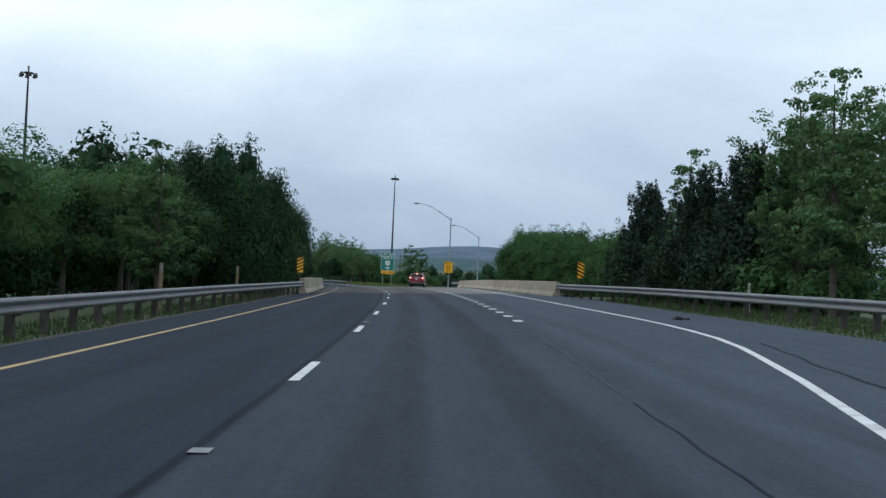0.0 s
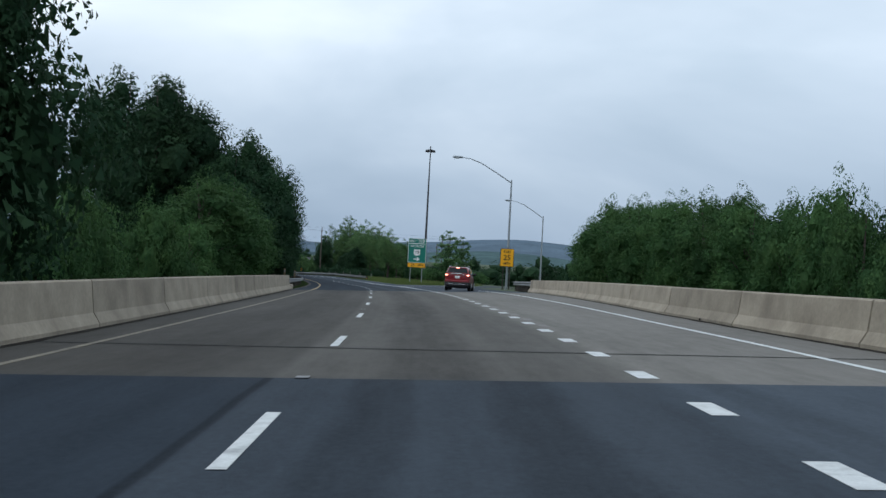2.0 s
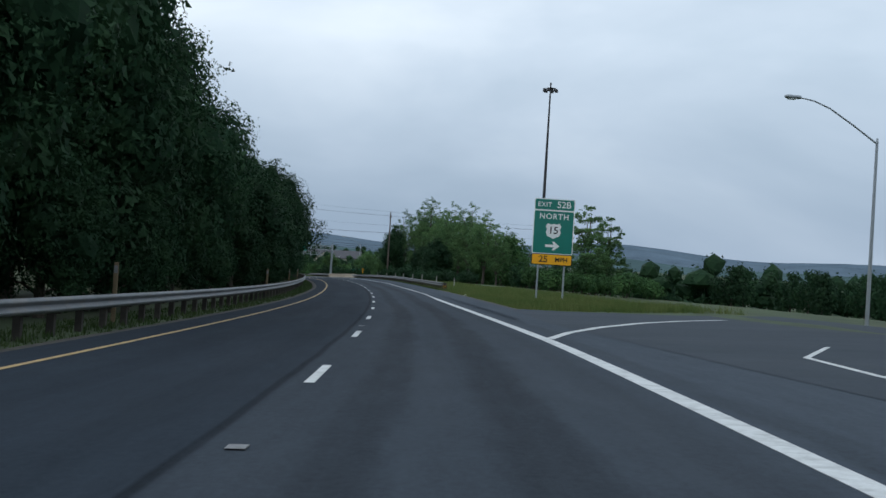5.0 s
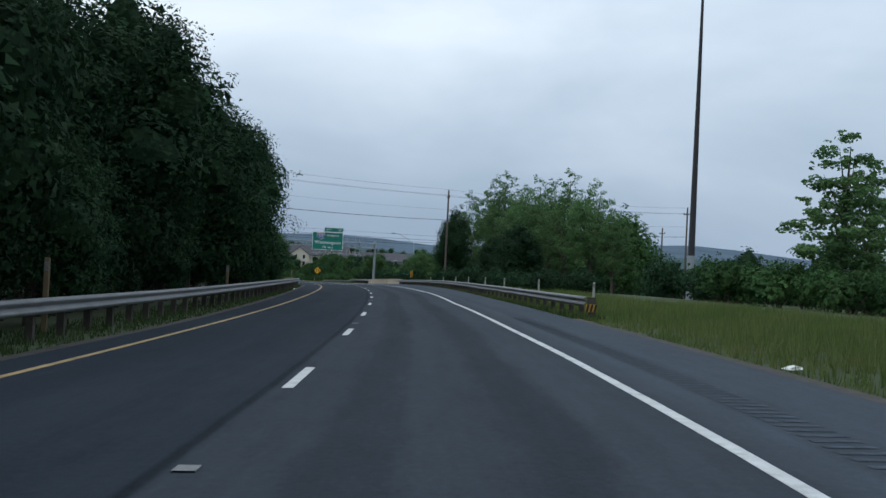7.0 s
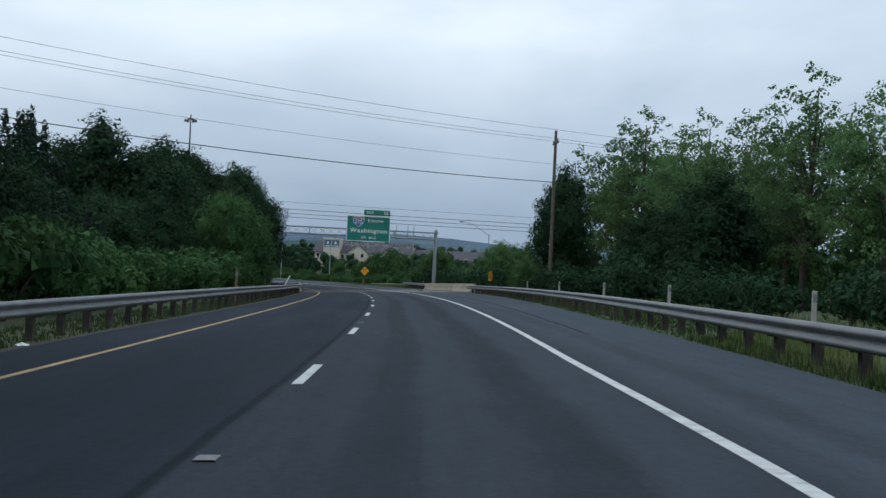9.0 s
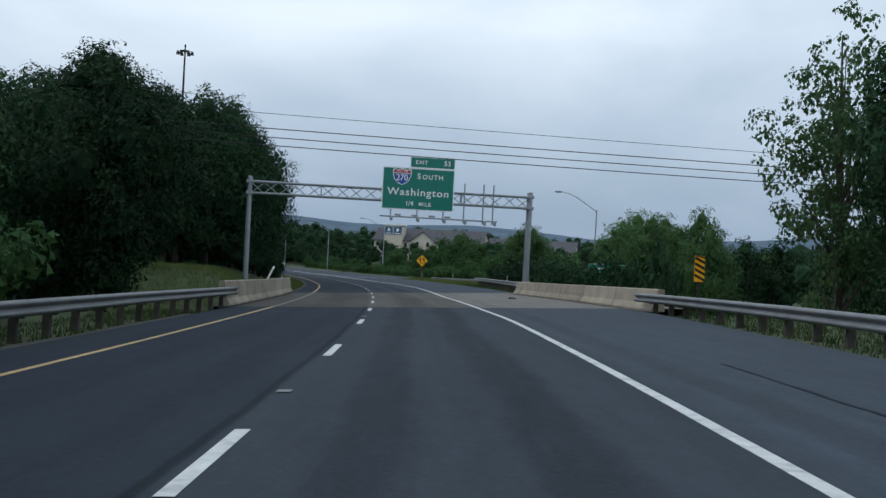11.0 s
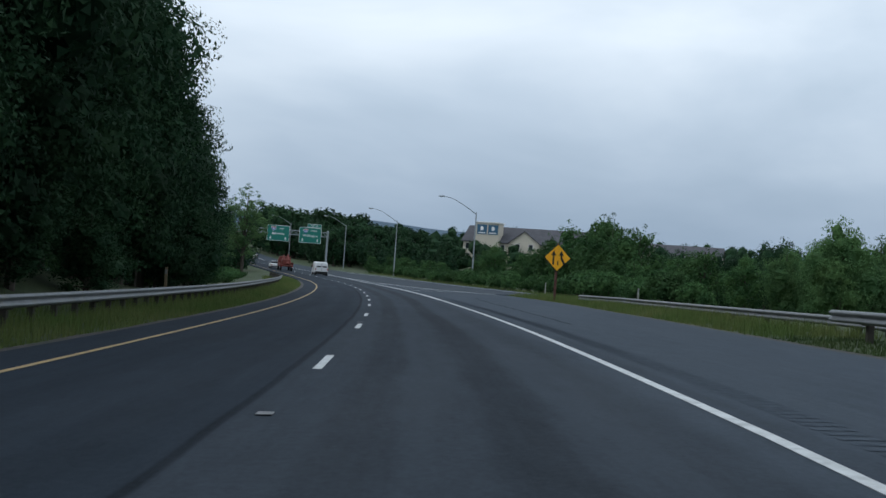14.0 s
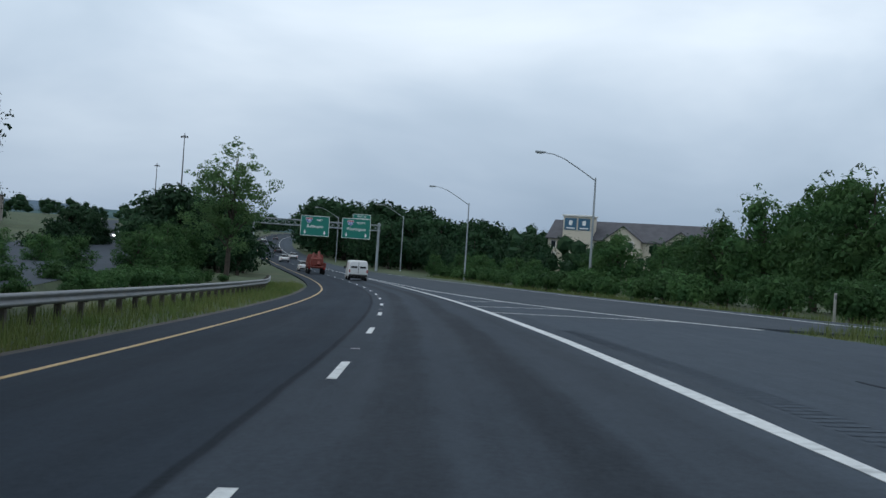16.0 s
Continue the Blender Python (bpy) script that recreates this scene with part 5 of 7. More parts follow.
# the big panel hangs in front of the truss with its lamp tray
sign_root = thing("direction_sign", "green overhead sign with route shield and white lettering", "road sign", pose(*on_road(G1_S, 0).xy, g1_base, 0, 0, float(HEAD(G1_S)) + 0.5) @ pose(2.42, -0.75, 0))
panel = bordered("main_panel", 5.75, 3.35, M_GREEN, sign_root, 0, 7.30, 0.07)
tab = bordered("exit_tab", 3.6, 0.88, M_GREEN, sign_root, 1.075, 9.44, 0.06)
interstate_shield(panel, -1.33, 8.25, 1.42, "270")
text_part("S", 0.62, (0.02, -0.012, 8.32), M_SIGNWHITE, panel)
text_part("OUTH", 0.52, (1.13, -0.012, 8.28), M_SIGNWHITE, panel, spacing=1.25)
text_part("Washington", 0.80, (0.02, -0.012, 7.02), M_SIGNWHITE, panel, wide=1.12, spacing=1.14)
text_part("1/4", 0.52, (-0.66, -0.012, 6.12), M_SIGNWHITE, panel)
text_part("MILE", 0.42, (0.58, -0.012, 6.10), M_SIGNWHITE, panel, spacing=1.2)
text_part("EXIT", 0.42, (0.18, -0.012, 9.44), M_SIGNWHITE, tab, spacing=1.15)
text_part("53", 0.56, (2.25, -0.012, 9.44), M_SIGNWHITE, tab)
tray = thing("sign_light_tray", "grey lamp tray with flood lamps below the sign", "sign lighting", sign_root.matrix_basis @ pose(0, 0, 0.24))
bm = bmesh.new()
for y in (-1.15, -0.75):
    add_box(bm, (-3.0, y - 0.04, 4.72), (6.3, y + 0.04, 4.82), 0.01)
for i in range(24):
    x = -2.9 + i * 0.385
    add_box(bm, (x - 0.02, -1.15, 4.74), (x + 0.02, -0.75, 4.78))
part("walkway", bm, M_POLE, tray)
for x in (-2.1, 0.0, 2.1, 3.75, 5.3, 6.1):
    bm = bmesh.new()
    add_box(bm, (x - 0.05, 0.05, 4.55), (x + 0.05, 0.17, 7.75 if x > 2.5 else 5.9), 0.01)
    add_box(bm, (x - 0.05, -1.2, 4.60), (x + 0.05, 0.15, 4.72), 0.01)
    add_box(bm, (x - 0.10, -1.40, 4.42), (x + 0.10, -1.15, 4.70), 0.03)
    part("hanger", bm, M_POLE, tray)
for x in (-1.6, -0.25, 1.1, 2.35):
    bm = bmesh.new()
    add_box(bm, (x - 0.26, -1.12, 4.86), (x + 0.26, -0.80, 5.00), 0.04)
    add_tube(bm, (x, -0.95, 4.80), (x, -0.95, 4.90), 0.05, 0.05, 8)
    part("flood_lamp", bm, M_SIGNBACK, tray)


def street_lamp(label, seed):
    """A tapered pole with a long up-swept arm to the left and a cobra head."""
    root = thing("street_lamp", label, "street lamp")
    bm = bmesh.new()
    add_tube(bm, (0, 0, -0.6), (0, 0, 10.0), 0.12, 0.075, 10)
    add_tube(bm, (0, 0, 10.0), (0, 0, 10.25), 0.085, 0.05, 10)
    add_box(bm, (-0.2, -0.2, -0.6), (0.2, 0.2, 0.06), 0.02)
    part("pole", bm, M_POLE, root)
    bm = bmesh.new()
    pts = [Vector((0, 0, 9.95)), Vector((-1.5, 0, 10.85)), Vector((-2.9, 0, 11.62)), Vector((-3.9, 0, 11.95)), Vector((-4.7, 0, 12.04))]
    add_path(bm, pts, [0.055, 0.05, 0.045, 0.04, 0.035], 8)
    part("arm", bm, M_POLE, root)
    bm = bmesh.new()
    add_box(bm, (-5.55, -0.16, 11.96), (-4.65, 0.16, 12.14), 0.06)
    head = part("lamp_head", bm, M_POLE, root)
    bm = bmesh.new()
    add_box(bm, (-5.4, -0.12, 11.90), (-4.95, 0.12, 11.965), 0.03)
    part("lens", bm, M_SIGNWHITE, head)
    return root


lamp = street_lamp("grey street lamp with a long curved arm", 1)
lamp_places = []
for s, d, z, k, turn in ((161.2, 11.9, -0.6, 1.0, 0), (207.9, 25.2, -1.35, 1.0, 8), (478.0, 31.2, -5.6, 1.08, 10), (570, 17.8, None, 0.97, 4), (616, 15.3, None, 0.95, 4), (674, 16.5, None, 0.95, 4), (718, 10.0, None, 0.95, 4)):
    lamp_places.append(station_pose(s, d, z, turn, k))
spread(lamp, lamp_places, "street lamps")


def high_mast(label):
    root = thing("light_mast", label, "light mast")
    bm = bmesh.new()
    add_tube(bm, (0, 0, 3.6), (0, 0, 15), 0.31, 0.22, 14)
    add_tube(bm, (0, 0, 15), (0, 0, 30.4), 0.22, 0.10, 14)
    part("mast", bm, M_DARKPOLE, root)
    bm = bmesh.new()
    add_tube(bm, (0, 0, -1), (0, 0, 3.7), 0.35, 0.33, 14)
    part("base_sleeve", bm, M_POLE, root, "grey galvanised lower section")
    bm = bmesh.new()
    add_tube(bm, (0, 0, 29.7), (0, 0, 29.85), 0.55, 0.55, 14)
    add_tube(bm, (0, 0, 30.4), (0, 0, 30.7), 0.16, 0.05, 10)
    part("ring", bm, M_DARKPOLE, root)
    for k in range(6):
        a = k * math.pi / 3
        c, s = math.cos(a), math.sin(a)
        bm = bmesh.new()
        add_tube(bm, (0.3 * c, 0.3 * s, 29.8), (0.95 * c, 0.95 * s, 29.7), 0.04, 0.04, 6)
        add_tube(bm, (0.95 * c, 0.95 * s, 29.25), (0.95 * c, 0.95 * s, 29.75), 0.27, 0.15, 10)
        part("flood_lamp", bm, M_DARKPOLE, root)
    return root


mast = high_mast("tall dark lighting mast with a ring of lamps")
spread(mast, [station_pose(312.6, 28.5, -1.75), station_pose(494.6, -23.3, -5.2), pose(-53.0, 140.3, -5.5), pose(-320.0, 735.5, -2.0), pose(-409.0, 830.0, -3.2)], "lighting masts")

# exit sign on two posts
m = station_pose(218.6, 9.62, None, -2, 0.87)
z0 = on_road(218.6, 8.35).z - ground_z(218.6, 9.9)
exit_sign = thing("exit_sign", "green exit sign on two steel posts with amber speed plate", "road sign", m)
for x in (-0.95, 0.95):
    bm = bmesh.new()
    add_box(bm, (x - 0.06, 0.05, -0.8), (x + 0.06, 0.2, (z0 + 4.35) / 0.87 + 1.3), 0.01)
    part("post", bm, M_POLE, exit_sign)
zc = (z0 + 4.35) / 0.87
panel = bordered("panel", 2.95, 3.15, M_GREEN, exit_sign, 0, zc, 0.06)
tab = bordered("exit_tab", 2.95, 0.86, M_GREEN, exit_sign, 0, zc + 1.99, 0.06)
speed = bordered("speed_plate", 2.95, 0.80, M_SIGNYELLOW, exit_sign, 0, zc - 1.98, 0.05, M_SIGNBLACK)
text_part("EXIT", 0.46, (-0.72, -0.012, zc + 1.98), M_SIGNWHITE, tab, spacing=1.1)
text_part("52B", 0.66, (0.68, -0.012, zc + 1.99), M_SIGNWHITE, tab)
text_part("NORTH", 0.56, (0, -0.012, zc + 1.12), M_SIGNWHITE, panel, spacing=1.15)
text_part("25", 0.66, (-0.62, -0.012, zc - 1.98), M_SIGNBLACK, speed)
text_part("MPH", 0.46, (0.68, -0.012, zc - 1.98), M_SIGNBLACK, speed)
us = [(-0.40, 0.5), (-0.2, 0.42), (0, 0.47), (0.2, 0.42), (0.40, 0.5), (0.54, 0.28), (0.45, 0.08), (0.52, -0.14), (0.42, -0.38), (0.22, -0.46), (0, -0.56), (-0.22, -0.46), (-0.42, -0.38), (-0.52, -0.14), (-0.45, 0.08), (-0.54, 0.28)]
shield = shape_part("shield", [(px * 1.05, zc + 0.12 + pz * 1.05) for px, pz in us], -0.010, -0.006, M_SIGNWHITE, panel)
text_part("15", 0.72, (0, -0.014, zc + 0.12), M_SIGNBLACK, shield)
shape_part("arrow", [(-0.52, zc - 0.90), (0.08, zc - 0.90), (-0.05, zc - 0.68), (0.12, zc - 0.68), (0.50, zc - 0.99), (0.12, zc - 1.30), (-0.05, zc - 1.30), (0.08, zc - 1.08), (-0.52, zc - 1.08)], -0.012, -0.006, M_SIGNWHITE, panel)

# ramp speed sign beside the lamp
m = station_pose(160.3, 11.7, None, 2, 0.87)
zc = (2.45 - m.translation.z) / 0.87
ramp_sign = thing("ramp_speed_sign", "amber ramp speed sign with black lettering on two posts", "road sign", m)
for x in (-0.35, 0.35):
    bm = bmesh.new()
    add_box(bm, (x - 0.05, 0.04, -0.6), (x + 0.05, 0.13, zc + 0.7), 0.01)
    part("post", bm, M_POST, ramp_sign)
panel = bordered("panel", 1.45, 1.90, M_SIGNYELLOW, ramp_sign, 0, zc, 0.05, M_SIGNBLACK)
text_part("EXIT", 0.40, (0, -0.012, zc + 0.60), M_SIGNBLACK, panel)
text_part("25", 0.78, (0, -0.012, zc - 0.02), M_SIGNBLACK, panel)
text_part("MPH", 0.36, (0, -0.012, zc - 0.62), M_SIGNBLACK, panel)


def chevron_board(label):
    """An object marker: black and yellow slanting stripes on a narrow board."""
    root = thing("hazard_marker", label, "hazard marker")
    bm = bmesh.new()
    add_box(bm, (-0.04, 0.03, -0.6), (0.04, 0.10, 1.9), 0.008)
    part("post", bm, M_POST, root)
    board = plate_part("board", 0.42, 1.05, 0.0, 0.02, M_SIGNYELLOW, root, 0.03, 0, 1.45)
    for k in range(5):
        z = 0.94 + k * 0.235
        pts = [(-0.205, z), (0.205, z + 0.20), (0.205, z + 0.315), (-0.205, z + 0.115)]
        pts = [(x, min(max(q, 0.935), 1.965)) for x, q in pts]
        shape_part("stripe", pts, -0.006, -0.002, M_SIGNBLACK, board)
    return root


marker = chevron_board("black and yellow striped marker at the barrier's end")
spread(marker, [station_pose(66.9, -6.5, on_road(66.9, -6.5).z + 0.47, 0, 0.85), station_pose(63.3, 9.6, on_road(63.3, 9.6).z + 0.27, 0, 0.85) @ Matrix.Diagonal((-1, 1, 1, 1)), station_pose(374.5, 9.9, on_road(374.5, 9.9).z + 0.25, 0, 0.85) @ Matrix.Diagonal((-1, 1, 1, 1))], "hazard markers")

# merge sign
m = station_pose(492.3, 10.7, None, 6)
merge = thing("merge_sign", "amber diamond merge sign with two black arrows", "road sign", m)
zc = -2.46 - m.translation.z
bm = bmesh.new()
add_box(bm, (-0.07, 0.04, -0.6), (0.07, 0.16, zc + 0.9), 0.01)
part("post", bm, material("rusty_post", (0.10, 0.045, 0.035), 0.85, grain=0.3), merge)
dia = 0.90
board = shape_part("board", [(0, zc - dia), (dia, zc), (0, zc + dia), (-dia, zc)], 0.0, 0.03, M_SIGNBLACK, merge)
shape_part("face", [(0, zc - dia + 0.06), (dia - 0.06, zc), (0, zc + dia - 0.06), (-dia + 0.06, zc)], -0.006, -0.001, M_SIGNYELLOW, board)
shape_part("arrow", [(-0.33, zc - 0.45), (-0.21, zc - 0.45), (-0.21, zc + 0.14), (-0.10, zc + 0.14), (-0.27, zc + 0.46), (-0.44, zc + 0.14), (-0.33, zc + 0.14)], -0.011, -0.007, M_SIGNBLACK, board)
shape_part("arrow", [(0.42, zc - 0.45), (0.54, zc - 0.40), (0.33, zc - 0.02), (0.30, zc + 0.14), (0.40, zc + 0.14), (0.24, zc + 0.46), (0.07, zc + 0.14), (0.18, zc + 0.14), (0.20, zc - 0.06)], -0.011, -0.007, M_SIGNBLACK, board)
shape_part("lane_mark", [(0.00, zc - 0.48), (0.07, zc - 0.48), (0.07, zc - 0.20), (0.00, zc - 0.20)], -0.011, -0.007, M_SIGNBLACK, board)

# second gantry, down the road
G2_S = 664.0
g2m = pose(*on_road(G2_S, 4.7).xy, on_road(G2_S, 0).z + 0.3, 0, 0, float(HEAD(G2_S)) - 2)
g2 = sign_gantry("distant grey sign gantry with two green panels", g2m, (-14.5, 6.0), 7.4)
for x, words, num, tabbed, big in ((-4.6, "Baltimore", "70", False, "EAST"), (2.2, "Washington", "270", True, "SOUTH")):
    r = thing("direction_sign", "green overhead sign with shield, city name and arrows", "road sign", g2m @ pose(x, -0.6, 0))
    p = bordered("main_panel", 4.7, 3.3, M_GREEN, r, 0, 6.6, 0.07)
    interstate_shield(p, -1.0, 7.5, 1.0, num)
    text_part(big, 0.42, (0.75, -0.012, 7.55), M_SIGNWHITE, p)
    text_part(words, 0.66, (0, -0.012, 6.5), M_SIGNWHITE, p)
    for ax in (-1.6, 1.6):
        shape_part("arrow", [(ax - 0.08, 5.85), (ax + 0.08, 5.85), (ax + 0.08, 5.55), (ax + 0.25, 5.55), (ax, 5.2), (ax - 0.25, 5.55), (ax - 0.08, 5.55)], -0.012, -0.006, M_SIGNWHITE, p)
    if tabbed:
        q = bordered("exit_tab", 3.0, 0.75, M_GREEN, r, 0.8, 8.65, 0.06)
        text_part("EXIT 53", 0.42, (0.8, -0.012, 8.65), M_SIGNWHITE, q)


# timber poles with cross arms
def timber_pole(label, height, arms, seed):
    root = thing("utility_pole", label, "utility pole")
    bm = bmesh.new()
    add_tube(bm, (0, 0, -1.0), (0, 0, height), 0.17, 0.11, 10)
    part("pole", bm, M_TIMBER, root)
    for z in arms:
        bm = bmesh.new()
        add_box(bm, (-0.06, -1.0, z - 0.06), (0.06, 1.0, z + 0.06), 0.01)
        arm = part("cross_arm", bm, M_TIMBER, root)
        for y in (-0.9, 0.9):
            bm = bmesh.new()
            add_tube(bm, (0, y, z + 0.05), (0, y, z + 0.28), 0.055, 0.035, 8)
            part("insulator", bm, M_CABLE, arm)
    return root


pole_a = timber_pole("weathered timber utility pole with cross arm", 13.4, (12.4,), 1)
spread(pole_a, [station_pose(362.8, 12.8, 10.32 - 13.5), station_pose(365.8, 47.9, 10.0 - 13.4, 8), pose(-15.8, 408.0, 8.4 - 13.4, 0, 0, 26), station_pose(333.0, -31, 11.2 - 13.4, 0)], "utility poles")
pole_c = timber_pole("grey timber pole carrying cables", 9.5, (8.9,), 2)
spread(pole_c, [station_pose(386.0, -43.0, 5.6 - 9.5), station_pose(396.0, 52.0, 4.8 - 9.5)], "utility poles")


def wire(a, b, sag, r, root):
    cu = bpy.data.curves.new("wire", "CURVE")
    cu.dimensions, cu.bevel_depth, cu.bevel_resolution = "3D", r, 1
    sp = cu.splines.new("POLY")
    n = 24
    sp.points.add(n)
    for i in range(n + 1):
        f = i / n
        p = Vector(a).lerp(Vector(b), f)
        p.z -= sag * 4 * f * (1 - f)
        sp.points[i].co = (*p, 1)
    cu.materials.append(M_CABLE)
    ob = new("wire", cu)
    ob.parent = root
    return ob


def lifted(s, d, z):
    p = on_road(s, d)
    return Vector((p.x, p.y, z))


lines_a = thing("overhead_wires", "thin black overhead wires strung between timber poles", "overhead wires")
for off, za, zl, r, sag in ((0.0, 10.3, 11.2, 0.012, 0.5), (-0.9, 9.5, 10.3, 0.012, 0.5), (0.9, 9.5, 10.3, 0.012, 0.5), (0.0, 7.6, 8.4, 0.010, 0.5), (0.1, 6.2, 6.9, 0.030, 0.6)):
    wire(lifted(362.8 + off, 12.8, za), lifted(333.0 + off, -31, zl), sag, r, lines_a)
    wire(lifted(362.8 + off, 12.8, za), lifted(365.8 + off, 47.9, za - 0.4), sag, r, lines_a)
lines_b = thing("overhead_wires", "black overhead cables crossing above the bridge", "overhead wires")
for off, za, zl, r, sag in ((0.0, 4.75, 5.5, 0.014, 0.3), (0.0, 4.1, 4.75, 0.024, 0.3), (0.2, 3.7, 4.35, 0.024, 0.3), (0.4, 3.3, 4.0, 0.024, 0.3)):
    wire(lifted(396 + off, 52, za), lifted(386 + off, -43, zl), sag, r, lines_b)


# ---------------------------------------------------------------- far hills, hotel, the other carriageway
def hills(name, far, near, top, low, seed, mat, label):
    """A long wooded ridge across the distance."""
    cx, cy = -60.0, 250.0
    verts, faces = [], []
    n, prof = 150, ((near, 0.0), (near + (far - near) * 0.3, 0.35), (near + (far - near) * 0.62, 0.78), (far, 1.0), (far * 1.2, 0.6))
    for i in range(n + 1):
        a = radians(-48 + 128 * i / n)
        wave = noise.noise(Vector((i * 0.085, seed, 0))) * 0.55 + noise.noise(Vector((i * 0.16, seed, 3))) * 0.10 + noise.noise(Vector((i * 0.6, seed, 5))) * 0.02
        for r, k in prof:
            verts.append((cx - math.sin(a) * r, cy + math.cos(a) * r, low + (top * (0.85 + wave) - low) * k))
    w = len(prof)
    for i in range(n):
        for j in range(w - 1):
            q = i * w + j
            faces.append((q, q + 1, q + w + 1, q + w))
    return tagged(mesh_object(name, verts, faces, mat, smooth_faces=True), label, "hills", kind="structure")


# no air haze is modelled; both ranges carry it as colour, the nearer less
M_HILL_NEAR = material("nearer_haze_blue_woods", (0.070, 0.110, 0.115), 1.0, grain=0.30, scale=0.02, spec=0.0)
hills("backdrop_ridge", 3400, 2200, 92, -20, 2.0, M_HILL, "long wooded ridge, coloured blue for haze")
hills("backdrop_foothills", 1900, 1300, 30, -20, 7.0, M_HILL_NEAR, "low wooded foothills before the ridge, tinted for haze")

M_STUCCO = material("cream_siding", (0.56, 0.51, 0.42), 0.9, grain=0.06, scale=0.4)
M_ROOF = material("grey_shingle_roof", (0.075, 0.075, 0.085), 0.9, grain=0.2, scale=0.6)
M_PANE = material("dark_window_glass", (0.02, 0.025, 0.03), 0.12, spec=0.6)
M_TRIM = material("white_trim", (0.72, 0.72, 0.70), 0.7, grain=0.04)


def window_part(x, z, w, h, parent, y=0.0):
    f = plate_part("window", w + 0.25, h + 0.25, y - 0.06, y - 0.01, M_TRIM, parent, 0.02, x, z)
    plate_part("pane", w, h, y - 0.08, y - 0.061, M_PANE, f, 0.01, x, z)


def gable_block(root, x0, x1, depth, eaves, ridge, gables):
    """One wing: wall, roof along x, and front gables given as (x, half width, height)."""
    bm = bmesh.new()
    add_box(bm, (x0, 0, -2), (x1, depth, eaves))
    wall = part("wall", bm, M_STUCCO, root)
    bm = bmesh.new()
    pts = [(-0.7, eaves - 0.25), (depth / 2, ridge), (depth + 0.7, eaves - 0.25), (depth + 0.7, eaves - 0.5), (depth / 2, ridge - 0.3), (-0.7, eaves - 0.5)]
    ends = [[bm.verts.new((x, y, z)) for y, z in pts] for x in (x0 - 0.6, x1 + 0.6)]
    n = len(pts)
    for i in range(n):
        bm.faces.new((ends[0][i], ends[0][(i + 1) % n], ends[1][(i + 1) % n], ends[1][i]))
    for e in ends:
        bm.faces.new(e)
    bmesh.ops.recalc_face_normals(bm, faces=bm.faces)
    part("roof", bm, M_ROOF, root)
    for x in (x0, x1):
        bm = bmesh.new()
        tri = [bm.verts.new((x, 0, eaves - 0.3)), bm.verts.new((x, depth, eaves - 0.3)), bm.verts.new((x, depth / 2, ridge - 0.25))]
        bm.faces.new(tri)
        r = bmesh.ops.extrude_face_region(bm, geom=list(bm.faces))
        bmesh.ops.translate(bm, vec=(0.15 if x == x0 else -0.15, 0, 0), verts=[g for g in r["geom"] if isinstance(g, bmesh.types.BMVert)])
        part("gable_wall", bm, M_STUCCO, root)
    for gx, hw, top in gables:
        bm = bmesh.new()
        add_box(bm, (gx - hw, -1.2, -2), (gx + hw, 0.5, eaves))
        v = [bm.verts.new(p) for p in ((gx - hw, -1.2, eaves), (gx + hw, -1.2, eaves), (gx, -1.2, top), (gx - hw, 4, eaves), (gx + hw, 4, eaves), (gx, 4, top))]
        bm.faces.new((v[0], v[1], v[2]))
        part("gable_bay", bm, M_STUCCO, root)
        bm = bmesh.new()
        k = (top - eaves) / hw
        for sx in (-1, 1):
            a = [bm.verts.new((gx, y, top + 0.15)) for y in (-1.7, 4.5)] + [bm.verts.new((gx + sx * (hw + 0.5), y, eaves - 0.5 * k + 0.15)) for y in (4.5, -1.7)]
            f = bm.faces.new(a)
            r = bmesh.ops.extrude_face_region(bm, geom=[f])
            bmesh.ops.translate(bm, vec=(0, 0, -0.25), verts=[g for g in r["geom"] if isinstance(g, bmesh.types.BMVert)])
        bmesh.ops.recalc_face_normals(bm, faces=bm.faces)
        part("gable_roof", bm, M_ROOF, root)
        for dx in (-0.45, 0.45):
            window_part(gx + dx * hw, eaves - 1.3, 1.2, 1.7, root, -1.2)
            window_part(gx + dx * hw, eaves - 4.3, 1.2, 1.7, root, -1.2)
    return wall


hotel = thing("hotel", "cream hotel with grey shingle roof and a sign tower", "building", pose(-193, 727, -6.0, 0, 0, 4))
gable_block(hotel, -5, 36, 15, 9.0, 13.6, ((14, 4.5, 12.4), (28, 3.6, 11.6)))
gable_block(hotel, 38, 70, 15, 7.6, 11.4, ((52, 4.0, 10.2),))
for x in (-3.6, 0.2, 3.4, 7.2, 21, 33, 42, 46, 60, 65):
    for z in (7.2, 4.2):
        window_part(x, z, 1.1, 1.6, hotel)
bm = bmesh.new()
add_box(bm, (-1.0, -1.4, -2), (6.2, 3.5, 14.2), 0.1)
tower = part("sign_tower", bm, M_STUCCO, hotel, "cream tower with two blue sign panels")
bm = bmesh.new()
add_box(bm, (-1.3, -1.7, 14.2), (6.5, 3.8, 14.6), 0.05)
part("cornice", bm, M_TRIM, tower)
for x in (0.9, 4.3):
    p = plate_part("sign_panel", 3.0, 2.9, -1.5, -1.42, material("faded_blue_panel", (0.04, 0.12, 0.20), 0.6, grain=0.1), tower, 0.1, x, 12.3)
    plate_part("emblem", 0.9, 1.2, -1.54, -1.505, M_SIGNWHITE, p, 0.3, x, 12.6)
    plate_part("text_bar", 2.2, 0.3, -1.54, -1.505, M_SIGNWHITE, p, 0.05, x, 11.3)
annex = thing("hotel_annex", "cream building with a white roof among trees", "building", pose(-118, 742, -7.0, 0, 0, 10))
